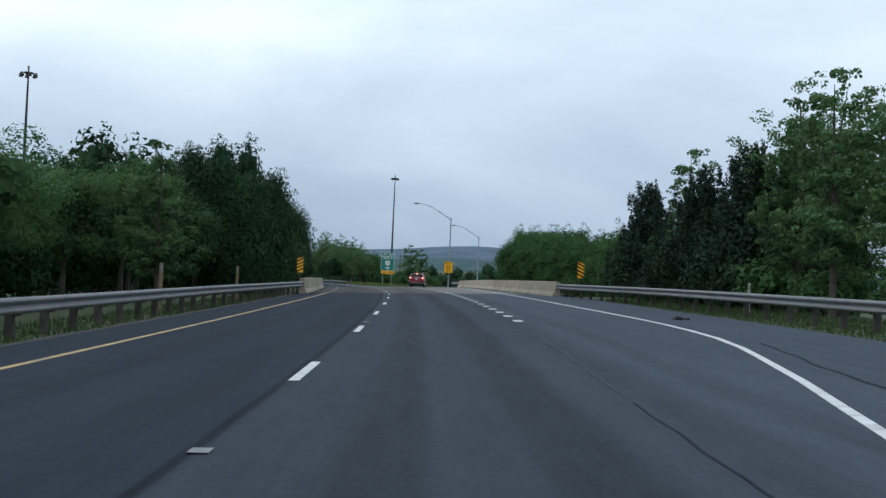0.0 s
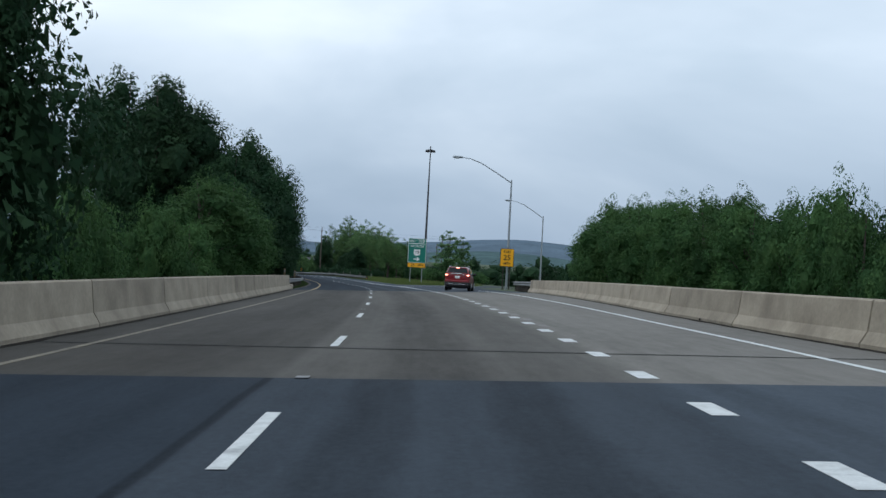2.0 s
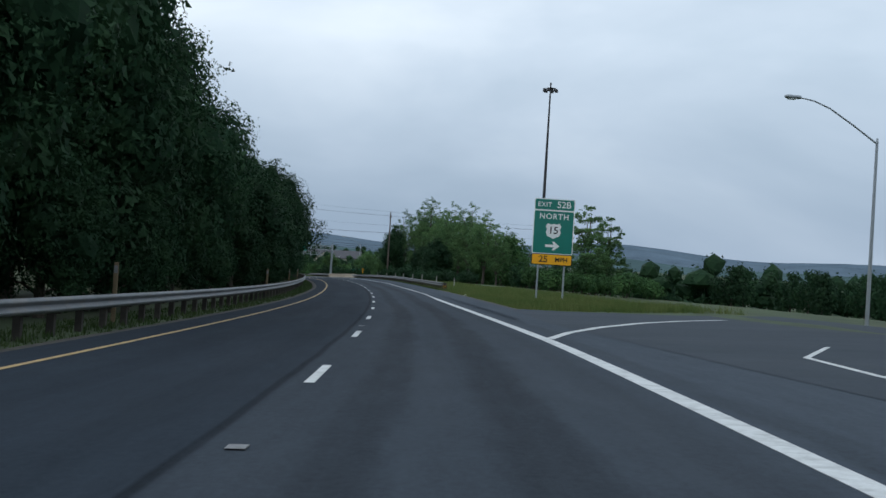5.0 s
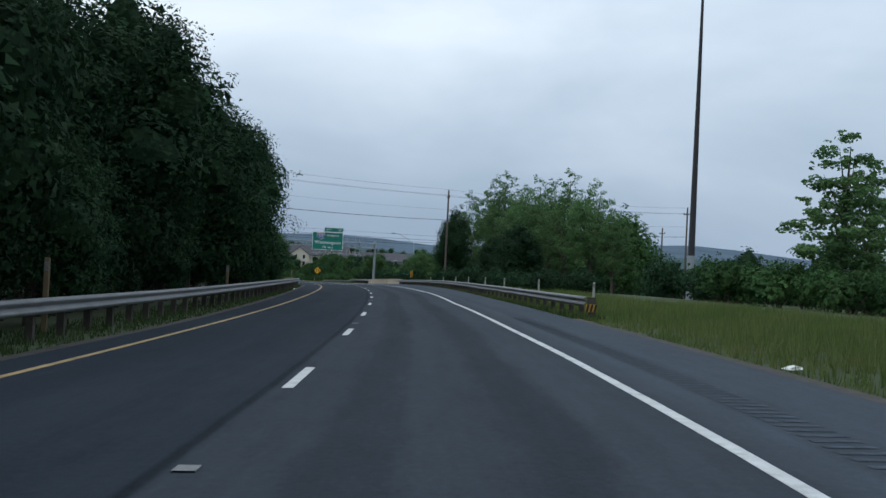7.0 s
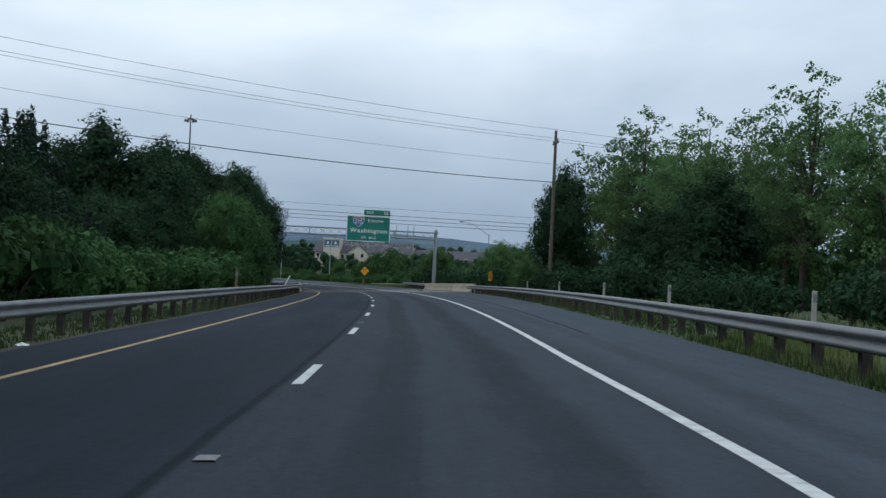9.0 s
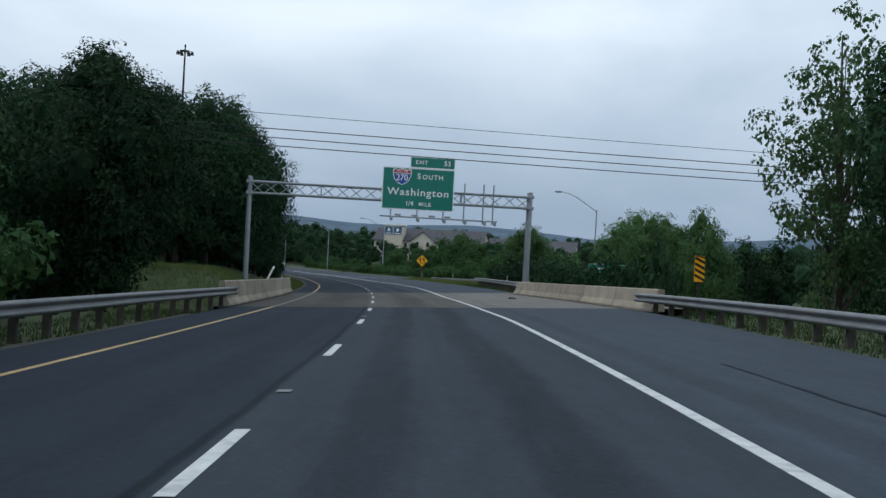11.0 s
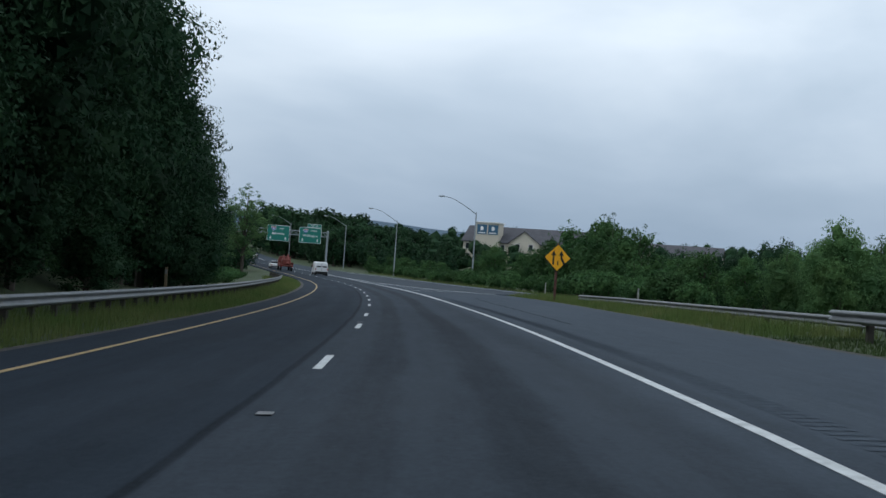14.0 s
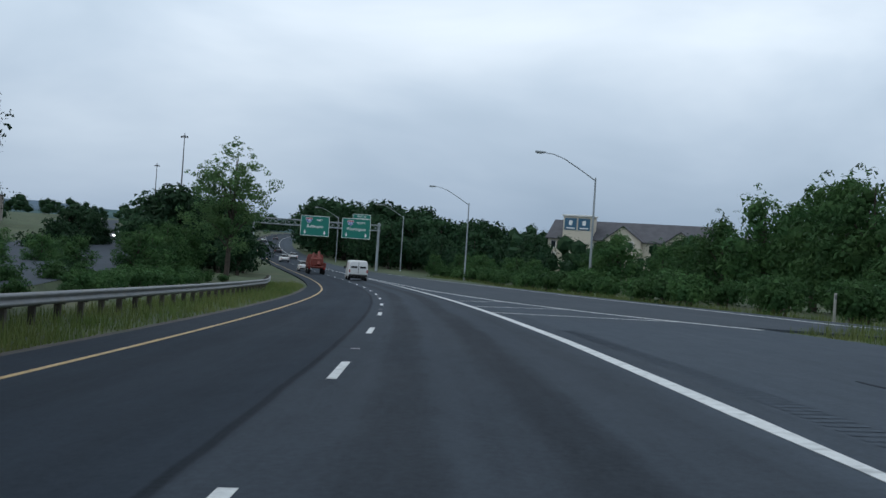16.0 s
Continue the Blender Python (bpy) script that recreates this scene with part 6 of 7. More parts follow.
gable_block(annex, 0, 30, 13, 7.0, 10.0, ((8, 4, 9.0), (22, 4, 9.0)))
blocks = thing("office_block", "distant tan office block with flat roof", "building", pose(-372, 702, 0.0, 0, 0, 45) @ Matrix.Diagonal((0.5, 0.5, 0.5, 1)))
bm = bmesh.new()
add_box(bm, (0, 0, -3), (20, 14, 12), 0.1)
part("wall", bm, material("tan_panels", (0.22, 0.20, 0.18), 0.9, grain=0.1, scale=0.3), blocks)
bm = bmesh.new()
add_box(bm, (-0.4, -0.4, 12), (20.4, 14.4, 12.8), 0.05)
part("roof", bm, M_ROOF, blocks)
for i in range(4):
    for j in range(3):
        window_part(3 + 4.6 * i, 2 + 3.4 * j, 2.8, 1.6, blocks)

# the other carriageway, beyond the wide median
other = OTHER
verts, faces, uvs = [], [], []
for i, p in enumerate(other):
    q = (other[min(i + 1, len(other) - 1)] - other[max(i - 1, 0)]).normalized()
    side = Vector((q.y, -q.x, 0))
    for k in (-8, -2.6, 2.6, 8):
        verts.append(p + side * k)
        uvs.append((k + 20, i * 60.0))
    for k in (-8, 8):
        verts.append(p + side * k * 1.6 + Vector((0, 0, -5)))
        uvs.append((k + 20, i * 60.0))
for i in range(len(other) - 1):
    a = 6 * i
    for j in (0, 1, 2):
        faces.append((a + j, a + j + 1, a + j + 7, a + j + 6))
tagged(mesh_object("other_carriageway", verts, faces, M_RAMP, None, uvs), "grey opposite carriageway beyond the median", "road", kind="structure")
bank_faces = []
for i in range(len(other) - 1):
    a = 6 * i
    bank_faces += [(a + 4, a, a + 6, a + 10), (a + 3, a + 5, a + 11, a + 9)]
tagged(mesh_object("embankment", [v - Vector((0, 0, 0.02)) for v in verts], bank_faces, M_GRASS), "grassy slope under the opposite carriageway", "embankment", kind="structure")

# ---------------------------------------------------------------- vehicles
M_REDPAINT = material("red_car_paint", (0.185, 0.007, 0.012), 0.32, grain=0.03, coat=0.5, spec=0.4)
M_WHITEPAINT = material("white_vehicle_paint", (0.66, 0.67, 0.67), 0.35, grain=0.03, coat=0.4)
M_DARKPAINT = material("dark_car_paint", (0.03, 0.035, 0.045), 0.3, coat=0.6)
M_SILVER = material("silver_car_paint", (0.42, 0.43, 0.44), 0.3, metal=0.5, coat=0.5)
M_TRUCK = material("faded_red_truck_paint", (0.16, 0.035, 0.025), 0.6, grain=0.15)
M_GLASS = material("tinted_glass", (0.010, 0.012, 0.014), 0.12, spec=0.3)
M_PLASTIC = material("black_plastic", (0.018, 0.018, 0.019), 0.6, grain=0.1)
M_TYRE = material("tyre_rubber", (0.014, 0.014, 0.014), 0.9, grain=0.2)
M_CHROME = material("chrome_trim", (0.75, 0.75, 0.76), 0.15, metal=1.0)
M_ALLOY = material("alloy_rim", (0.35, 0.35, 0.36), 0.35, metal=0.8)
M_TAIL_CORE = material("brake_lamp_core", (0.9, 0.2, 0.15), 0.3, emit=((1.0, 0.30, 0.22), 6.0))
M_TAIL_OFF = material("tail_lamp", (0.30, 0.012, 0.012), 0.25)
M_HEAD = material("lit_head_lamp", (0.9, 0.9, 0.85), 0.2, emit=((1.0, 0.97, 0.9), 6.0))


def loft(bm, rings, close=True):
    """A closed body from rings of (half width, z) points at stations y, mirrored left to right."""
    loops = []
    for y, pts in rings:
        loops.append([bm.verts.new((x, y, z)) for x, z in pts] + [bm.verts.new((-x, y, z)) for x, z in pts[::-1]])
    n = len(loops[0])
    for a, b in zip(loops, loops[1:]):
        for i in range(n):
            bm.faces.new((a[i], a[(i + 1) % n], b[(i + 1) % n], b[i]))
    bm.faces.new(loops[0][::-1])
    bm.faces.new(loops[-1])
    bmesh.ops.recalc_face_normals(bm, faces=bm.faces)


def soften(ob, w=0.03):
    m = ob.modifiers.new("rounded", "BEVEL")
    m.width, m.segments, m.limit_method, m.angle_limit = w, 2, "ANGLE", radians(28)
    ob.data.polygons.foreach_set("use_smooth", [True] * len(ob.data.polygons))
    return ob


def wheel(root, x, y, r=0.35, w=0.23):
    bm = bmesh.new()
    side = 1 if x > 0 else -1
    bmesh.ops.create_cone(bm, cap_ends=True, segments=24, radius1=r, radius2=r, depth=w, matrix=pose(x, y, r, 0, 90, 0))
    es = [e for e in bm.edges if e.calc_length() < r * 0.4 and len(e.link_faces) == 2 and any(len(f.verts) > 4 for f in e.link_faces)]
    bmesh.ops.bevel(bm, geom=es, offset=0.04, segments=2, affect="EDGES")
    hub = part("wheel", bm, M_TYRE, root)
    bm = bmesh.new()
    bmesh.ops.create_cone(bm, cap_ends=True, segments=20, radius1=r * 0.62, radius2=r * 0.55, depth=0.02, matrix=pose(x + side * (w / 2 + 0.005), y, r, 0, 90 * side, 0))
    for k in range(5):
        a = k * 1.2566
        add_tube(bm, (x + side * (w / 2 + 0.015), y, r), (x + side * (w / 2 + 0.015), y + r * 0.55 * math.cos(a), r + r * 0.55 * math.sin(a)), 0.03, 0.022, 6)
    part("rim", bm, M_ALLOY, hub)


def flat_panel(name, pts, off, mat, parent):
    """A thin panel through 3D corners, lifted along its normal."""
    v = [Vector(p) for p in pts]
    nrm = (v[1] - v[0]).cross(v[2] - v[0]).normalized()
    bm = bmesh.new()
    lo = [bm.verts.new(p + nrm * off) for p in v]
    hi = [bm.verts.new(p + nrm * (off - 0.02)) for p in v]
    bm.faces.new(lo)
    bm.faces.new(hi[::-1])
    n = len(v)
    for i in range(n):
        bm.faces.new((lo[(i + 1) % n], lo[i], hi[i], hi[(i + 1) % n]))
    return part(name, bm, mat, parent)


def suv(m):
    """A red sport utility car, rear at y = 0, front at y = 4.65."""
    root = thing("sport_utility_car", "red sport utility car braking in the exit lane", "car", m)
    hw = 0.90
    sec = lambda lo, belt, w=1.0: [(hw * 0.82 * w, lo), (hw * 0.95 * w, lo + 0.10), (hw * 1.0 * w, lo + 0.34), (hw * 0.995 * w, belt - 0.30), (hw * 0.97 * w, belt - 0.12), (hw * 0.92 * w, belt)]
    bm = bmesh.new()
    loft(bm, [(0.00, sec(0.46, 1.16, 0.84)), (0.05, sec(0.40, 1.21, 0.91)), (0.16, sec(0.34, 1.24, 0.96)), (0.45, sec(0.29, 1.23)), (1.4, sec(0.27, 1.18)), (2.6, sec(0.27, 1.12)), (3.5, sec(0.28, 1.05, 0.99)), (4.2, sec(0.30, 0.95, 0.95)), (4.55, sec(0.36, 0.80, 0.86)), (4.65, sec(0.42, 0.74, 0.74))])
    soften(part("body", bm, M_REDPAINT, root), 0.035)
    bm = bmesh.new()
    rings = []
    for y, lo, mid, top, xl, xm, xt in ((0.07, 1.08, 1.20, 1.26, 0.80, 0.79, 0.74), (0.15, 1.08, 1.28, 1.38, 0.82, 0.78, 0.70), (0.30, 1.08, 1.46, 1.58, 0.83, 0.74, 0.63), (0.42, 1.08, 1.54, 1.655, 0.83, 0.71, 0.60), (1.2, 1.08, 1.58, 1.69, 0.83, 0.70, 0.61), (2.1, 1.06, 1.57, 1.675, 0.83, 0.70, 0.61), (2.6, 1.04, 1.48, 1.60, 0.83, 0.71, 0.62), (3.35, 1.00, 1.03, 1.07, 0.82, 0.80, 0.72)):
        rings.append((y, [(xl, lo), (xm, mid), (xt, top)]))
    loft(bm, rings)
    soften(part("cabin", bm, M_REDPAINT, root), 0.03)
    flat_panel("rear_window", [(-0.71, 0.085, 1.265), (0.71, 0.085, 1.265), (0.60, 0.295, 1.575), (-0.60, 0.295, 1.575)], 0.045, M_GLASS, root)
    for sx in (-1, 1):
        a = [(sx * 0.835, 0.52, 1.20), (sx * 0.835, 1.25, 1.19), (sx * 0.735, 1.25, 1.55), (sx * 0.735, 0.80, 1.55)]
        b = [(sx * 0.835, 1.31, 1.19), (sx * 0.835, 2.15, 1.16), (sx * 0.735, 2.12, 1.55), (sx * 0.735, 1.31, 1.55)]
        c = [(sx * 0.835, 2.21, 1.16), (sx * 0.83, 3.05, 1.10), (sx * 0.75, 2.52, 1.48), (sx * 0.735, 2.20, 1.55)]
        for pts in (a, b, c):
            flat_panel("side_window", pts if sx > 0 else pts[::-1], 0.02, M_GLASS, root)
        bm = bmesh.new()
        add_path(bm, [Vector((sx * 0.63, 0.48, 1.66)), Vector((sx * 0.64, 0.65, 1.715)), Vector((sx * 0.64, 2.1, 1.715)), Vector((sx * 0.64, 2.35, 1.64))], [0.014, 0.016, 0.016, 0.014], 6)
        part("roof_rail", bm, M_CHROME, root)
        bm = bmesh.new()
        bmesh.ops.create_icosphere(bm, subdivisions=2, radius=1.0, matrix=pose(sx * 0.99, 2.92, 1.19) @ Matrix.Diagonal((0.12, 0.09, 0.095, 1)))
        add_box(bm, (sx * 0.86 - 0.06, 2.90, 1.10), (sx * 0.86 + 0.08, 2.98, 1.15), 0.01)
        part("door_mirror", bm, M_PLASTIC, root)
        bm = bmesh.new()
        v = [(0.60, -0.012, 1.17), (0.78, -0.005, 1.19), (0.875, 0.16, 1.18), (0.885, 0.34, 1.13), (0.885, 0.30, 1.08), (0.87, 0.12, 1.045), (0.78, -0.01, 1.045), (0.60, -0.018, 1.075)]
        out = [bm.verts.new((sx * x * 1.004, y - 0.016, z)) for x, y, z in v]
        inn = [bm.verts.new((sx * x * 0.95, y + 0.04, z)) for x, y, z in v]
        bm.faces.new(out)
        for k in range(8):
            bm.faces.new((out[k], inn[k], inn[(k + 1) % 8], out[(k + 1) % 8]))
        bmesh.ops.recalc_face_normals(bm, faces=bm.faces)
        lamp_ob = part("tail_lamp", bm, M_TAIL_OFF, root, "red tail lamp cluster")
        bm = bmesh.new()
        add_box(bm, (sx * 0.745 - 0.105, -0.045, 1.075), (sx * 0.745 + 0.075, 0.03, 1.155), 0.025)
        part("brake_light", bm, M_TAIL_CORE, lamp_ob, "lit brake light")
        bm = bmesh.new()
        add_tube(bm, (sx * 0.72, -0.045, 0.50), (sx * 0.72, 0.04, 0.50), 0.062, 0.062, 16)
        part("rear_reflector", bm, M_ALLOY, root)
        bm = bmesh.new()
        add_box(bm, (sx * 0.885 - 0.03, 1.35, 0.28), (sx * 0.885 + 0.03, 3.2, 0.42), 0.012)
        part("sill", bm, M_PLASTIC, root)
        for y in (0.92, 3.62):
            wheel(root, sx * 0.80, y)
            bm = bmesh.new()
            bmesh.ops.create_cone(bm, cap_ends=True, segments=24, radius1=0.41, radius2=0.41, depth=0.05, matrix=pose(sx * 0.872, y, 0.37, 0, 90, 0))
            part("wheel_arch", bm, M_PLASTIC, root)
    bm = bmesh.new()
    loft(bm, [(-0.05, [(0.70, 0.36), (0.76, 0.46), (0.76, 0.60), (0.72, 0.63)]), (0.02, [(0.72, 0.29), (0.82, 0.42), (0.83, 0.61), (0.80, 0.65)]), (0.30, [(0.74, 0.26), (0.905, 0.40), (0.91, 0.58), (0.89, 0.61)])])
    soften(part("rear_bumper", bm, M_PLASTIC, root, "black plastic lower bumper"), 0.02)
    bm = bmesh.new()
    add_box(bm, (-0.60, -0.075, 0.475), (0.60, -0.03, 0.505), 0.01)
    part("bumper_strip", bm, M_CHROME, root, "bright bumper strip")
    bm = bmesh.new()
    loft(bm, [(-0.045, [(0.70, 0.63), (0.74, 0.67), (0.72, 0.73), (0.66, 0.755)]), (0.02, [(0.80, 0.63), (0.84, 0.67), (0.84, 0.76), (0.78, 0.79)]), (0.2, [(0.86, 0.63), (0.89, 0.67), (0.89, 0.78), (0.84, 0.80)])])
    soften(part("bumper_top", bm, M_REDPAINT, root), 0.02)
    bm = bmesh.new()
    add_path(bm, [Vector((-0.42, -0.01, 1.13)), Vector((-0.34, -0.012, 1.225)), Vector((0.34, -0.012, 1.225)), Vector((0.42, -0.01, 1.13))], [0.022, 0.03, 0.03, 0.022], 8)
    part("tailgate_trim", bm, M_CHROME, root, "chrome tailgate bar")
    bm = bmesh.new()
    add_box(bm, (-0.24, -0.006, 0.88), (0.24, 0.03, 1.10), 0.02)
    part("plate_recess", bm, M_REDPAINT, root)
    plate_part("badge", 0.09, 0.07, -0.02, -0.005, M_CHROME, root, 0.03, 0, 1.155)
    pl = plate_part("number_plate", 0.31, 0.155, -0.03, -0.01, M_SIGNWHITE, root, 0.015, 0, 0.985)
    plate_part("plate_bar", 0.21, 0.055, -0.035, -0.031, M_SIGNBACK, pl, 0.01, 0, 0.985)
    bm = bmesh.new()
    loft(bm, [(0.20, [(0.56, 1.61), (0.58, 1.63), (0.56, 1.65)]), (0.26, [(0.60, 1.585), (0.63, 1.62), (0.60, 1.668)]), (0.6, [(0.60, 1.60), (0.64, 1.64), (0.60, 1.685)])])
    soften(part("spoiler", bm, M_REDPAINT, root), 0.012)
    bm = bmesh.new()
    add_box(bm, (-0.12, 0.185, 1.612), (0.12, 0.24, 1.648), 0.008)
    part("high_brake_lamp", bm, M_TAIL_CORE, root, "lit high brake lamp")
    bm = bmesh.new()
    add_tube(bm, (0.02, 0.03, 1.275), (0.36, 0.075, 1.325), 0.010, 0.006, 6)
    part("rear_wiper", bm, M_PLASTIC, root)
    bm = bmesh.new()
    add_box(bm, (-0.02, 0.62, 1.68), (0.02, 0.80, 1.745), 0.012)
    part("aerial_fin", bm, M_PLASTIC, root)
    bm = bmesh.new()
    add_box(bm, (-0.62, 0.2, 0.20), (0.62, 4.4, 0.36), 0.03)
    part("underbody", bm, M_PLASTIC, root)
    return root


suv(station_pose(136.7, 4.72, float(on_road(136.7, 4.72).z) + 0.01, -10.5))


def van(m):
    """A white panel van seen from behind."""
    root = thing("panel_van", "white panel van with two dark rear windows", "van", m)
    hw = 1.0
    bm = bmesh.new()
    sec = lambda lo, top, k: [(hw * 0.92 * k, lo), (hw * k, lo + 0.15), (hw * k, 1.15), (hw * 0.93 * k, top - 0.18), (hw * 0.80 * k, top)]
    loft(bm, [(0.0, sec(0.48, 2.02, 0.96)), (0.10, sec(0.42, 2.07, 1.0)), (1.2, sec(0.38, 2.1, 1.0)), (3.6, sec(0.38, 2.1, 1.0)), (4.3, sec(0.38, 1.95, 0.99)), (4.6, [(0.92, 0.38), (0.99, 0.5), (0.98, 1.0), (0.94, 1.12), (0.85, 1.18)]), (5.4, [(0.86, 0.42), (0.94, 0.52), (0.93, 0.85), (0.90, 0.98), (0.80, 1.04)])])
    soften(part("body", bm, M_WHITEPAINT, root), 0.05)
    for sx in (-1, 1):
        flat_panel("rear_window", [(sx * 0.46 - 0.34, 0.0, 1.30), (sx * 0.46 + 0.34, 0.0, 1.30), (sx * 0.44 + 0.30, 0.05, 1.80), (sx * 0.44 - 0.30, 0.05, 1.80)], 0.02, M_GLASS, root)
        bm = bmesh.new()
        add_box(bm, (sx * 0.90 - 0.07, -0.03, 0.85), (sx * 0.90 + 0.07, 0.05, 1.15), 0.02)
        part("tail_lamp", bm, M_TAIL_OFF, root)
        bm = bmesh.new()
        add_box(bm, (sx * 1.15 - 0.09, 3.95, 1.15), (sx * 1.15 + 0.09, 4.1, 1.45), 0.03)
        part("door_mirror", bm, M_PLASTIC, root)
        for y in (0.95, 4.5):
            wheel(root, sx * 0.86, y, 0.36, 0.24)
        flat_panel("side_window", ([(sx * 0.99, 3.55, 1.25), (sx * 0.985, 4.3, 1.25), (sx * 0.93, 4.15, 1.75), (sx * 0.93, 3.55, 1.78)])[::sx], 0.02, M_GLASS, root)
    bm = bmesh.new()
    add_box(bm, (-0.95, -0.10, 0.44), (0.95, 0.05, 0.66), 0.04)
    part("rear_bumper", bm, M_PLASTIC, root)
    pl = plate_part("number_plate", 0.31, 0.155, -0.04, -0.01, M_SIGNWHITE, root, 0.01, 0, 0.80)
    plate_part("plate_bar", 0.22, 0.06, -0.046, -0.041, M_SIGNBLACK, pl, 0.005, 0, 0.80)
    bm = bmesh.new()
    add_box(bm, (-0.02, -0.02, 0.7), (0.02, 0.02, 2.0), 0.005)
    part("door_seam", bm, M_PLASTIC, root)
    bm = bmesh.new()
    add_box(bm, (-0.7, 0.2, 0.25), (0.7, 5.0, 0.5), 0.03)
    part("underbody", bm, M_PLASTIC, root)
    return root


van(station_pose(594.5, 0.0, float(on_road(594.5, 0.0).z), 0))


def tow_truck(m):
    root = thing("work_truck", "old red work truck carrying machinery", "truck", m)
    bm = bmesh.new()
    loft(bm, [(3.6, [(1.0, 0.7), (1.1, 0.9), (1.1, 1.6), (1.0, 2.4), (0.8, 2.55)]), (5.0, [(1.0, 0.7), (1.1, 0.9), (1.1, 1.6), (0.98, 2.3), (0.8, 2.45)]), (5.4, [(0.95, 0.7), (1.05, 0.9), (1.05, 1.4), (0.98, 1.5), (0.8, 1.55)]), (6.4, [(0.85, 0.7), (0.95, 0.9), (0.95, 1.2), (0.9, 1.35), (0.7, 1.4)])])
    soften(part("cab", bm, M_TRUCK, root), 0.05)
    bm = bmesh.new()
    add_box(bm, (-1.15, -0.2, 0.85), (1.15, 3.4, 1.05), 0.03)
    for x in (-1.1, 1.1):
        add_box(bm, (x - 0.05, -0.2, 1.05), (x + 0.05, 3.4, 1.5), 0.02)
    part("bed", bm, M_TRUCK, root)
    bm = bmesh.new()
    add_box(bm, (-0.75, 0.5, 1.05), (0.75, 2.2, 2.1), 0.12)
    add_tube(bm, (0.2, 0.3, 1.2), (0.3, 1.6, 2.9), 0.22, 0.16, 8)
    add_tube(bm, (-0.4, 2.0, 1.4), (-0.3, 2.6, 2.7), 0.2, 0.14, 8)
    part("machine", bm, M_TRUCK, root)
    for x in (-0.95, 0.95):
        for y in (0.9, 5.2):
            wheel(root, x, y, 0.48, 0.3)
        bm = bmesh.new()
        add_box(bm, (x - 0.09, -0.27, 0.7), (x + 0.09, -0.18, 0.85), 0.02)
        part("tail_lamp", bm, M_TAIL_OFF, root)
    return root


tow_truck(station_pose(622, -2.7, float(on_road(622, -2.7).z), 0))


def small_car(name, label, paint, lit):
    root = thing(name, label, "car")
    hw = 0.88
    bm = bmesh.new()
    sec = lambda lo, belt, k: [(hw * 0.88 * k, lo), (hw * k, lo + 0.15), (hw * k, belt - 0.2), (hw * 0.94 * k, belt)]
    loft(bm, [(0.0, sec(0.38, 0.90, 0.88)), (0.25, sec(0.26, 0.98, 0.98)), (1.2, sec(0.24, 0.98, 1.0)), (3.2, sec(0.24, 0.95, 1.0)), (4.1, sec(0.26, 0.82, 0.95)), (4.5, sec(0.34, 0.66, 0.82))])
    soften(part("body", bm, paint, root), 0.05)
    bm = bmesh.new()
    loft(bm, [(0.55, [(0.80, 0.90), (0.78, 0.95)]), (1.15, [(0.80, 0.90), (0.62, 1.40)]), (2.2, [(0.80, 0.90), (0.63, 1.44)]), (3.2, [(0.79, 0.88), (0.76, 0.95)])])
    soften(part("cabin", bm, M_GLASS, root), 0.03)
    bm = bmesh.new()
    add_box(bm, (-0.6, 1.15, 1.39), (0.6, 2.25, 1.455), 0.03)
    part("roof", bm, paint, root)
    for sx in (-1, 1):
        for y in (0.8, 3.5):
            wheel(root, sx * 0.78, y, 0.32, 0.21)
        bm = bmesh.new()
        add_box(bm, (sx * 0.68 - 0.13, -0.03, 0.66), (sx * 0.68 + 0.13, 0.1, 0.80), 0.03)
        part("tail_lamp", bm, M_TAIL_OFF, root)
        bm = bmesh.new()
        add_box(bm, (sx * 0.62 - 0.16, 4.30, 0.58), (sx * 0.62 + 0.16, 4.52, 0.72), 0.03)
        part("head_lamp", bm, M_HEAD if lit else M_CHROME, root)
    bm = bmesh.new()
    add_box(bm, (-0.75, -0.06, 0.34), (0.75, 0.05, 0.52), 0.04)
    part("bumper", bm, M_PLASTIC, root)
    return root


def lane_pose(s, d, turn=0.0):
    return station_pose(s, d, float(on_road(s, d).z), turn)


white_car = small_car("car", "small white car far ahead on the carriageway", M_WHITEPAINT, False)
spread(white_car, [lane_pose(636, -3.2), lane_pose(693, -2.4), lane_pose(716, 0.9), lane_pose(850, -3.0)], "cars ahead")
dark_car = small_car("car", "small dark car far ahead on the carriageway", M_DARKPAINT, False)
spread(dark_car, [lane_pose(757, -0.2), lane_pose(800, -3.2), lane_pose(880, 0.2)], "cars ahead")
oncoming = small_car("car", "silver car with lit head lamps on the opposite carriageway", M_SILVER, True)
places = []
for i, (k, f, side_off) in enumerate(((2, 0.9, -3), (3, 0.15, 1.5), (3, 0.45, 4.5), (3, 0.6, -2), (4, 0.3, 2), (4, 0.9, -3), (5, 0.5, 3))):
    a, b = other[k], other[k + 1]
    q = (b - a).normalized()
    p = a.lerp(b, f) + Vector((q.y, -q.x, 0)) * side_off
    places.append(pose(p.x, p.y, p.z + 0.02, 0, 0, math.degrees(math.atan2(-q.x, q.y)) + 180))
spread(oncoming, places, "oncoming cars")


# ---------------------------------------------------------------- small things along the road
def delineator(label, mat):
    root = thing("delineator_post", label, "marker post")
    bm = bmesh.new()
    add_box(bm, (-0.05, -0.025, -0.4), (0.05, 0.025, 1.15), 0.012)
    part("post", bm, mat, root)
    bm = bmesh.new()
    add_box(bm, (-0.04, -0.032, 0.92), (0.04, -0.027, 1.08), 0.001)
    part("reflector", bm, M_REFLECTOR, root)
    return root


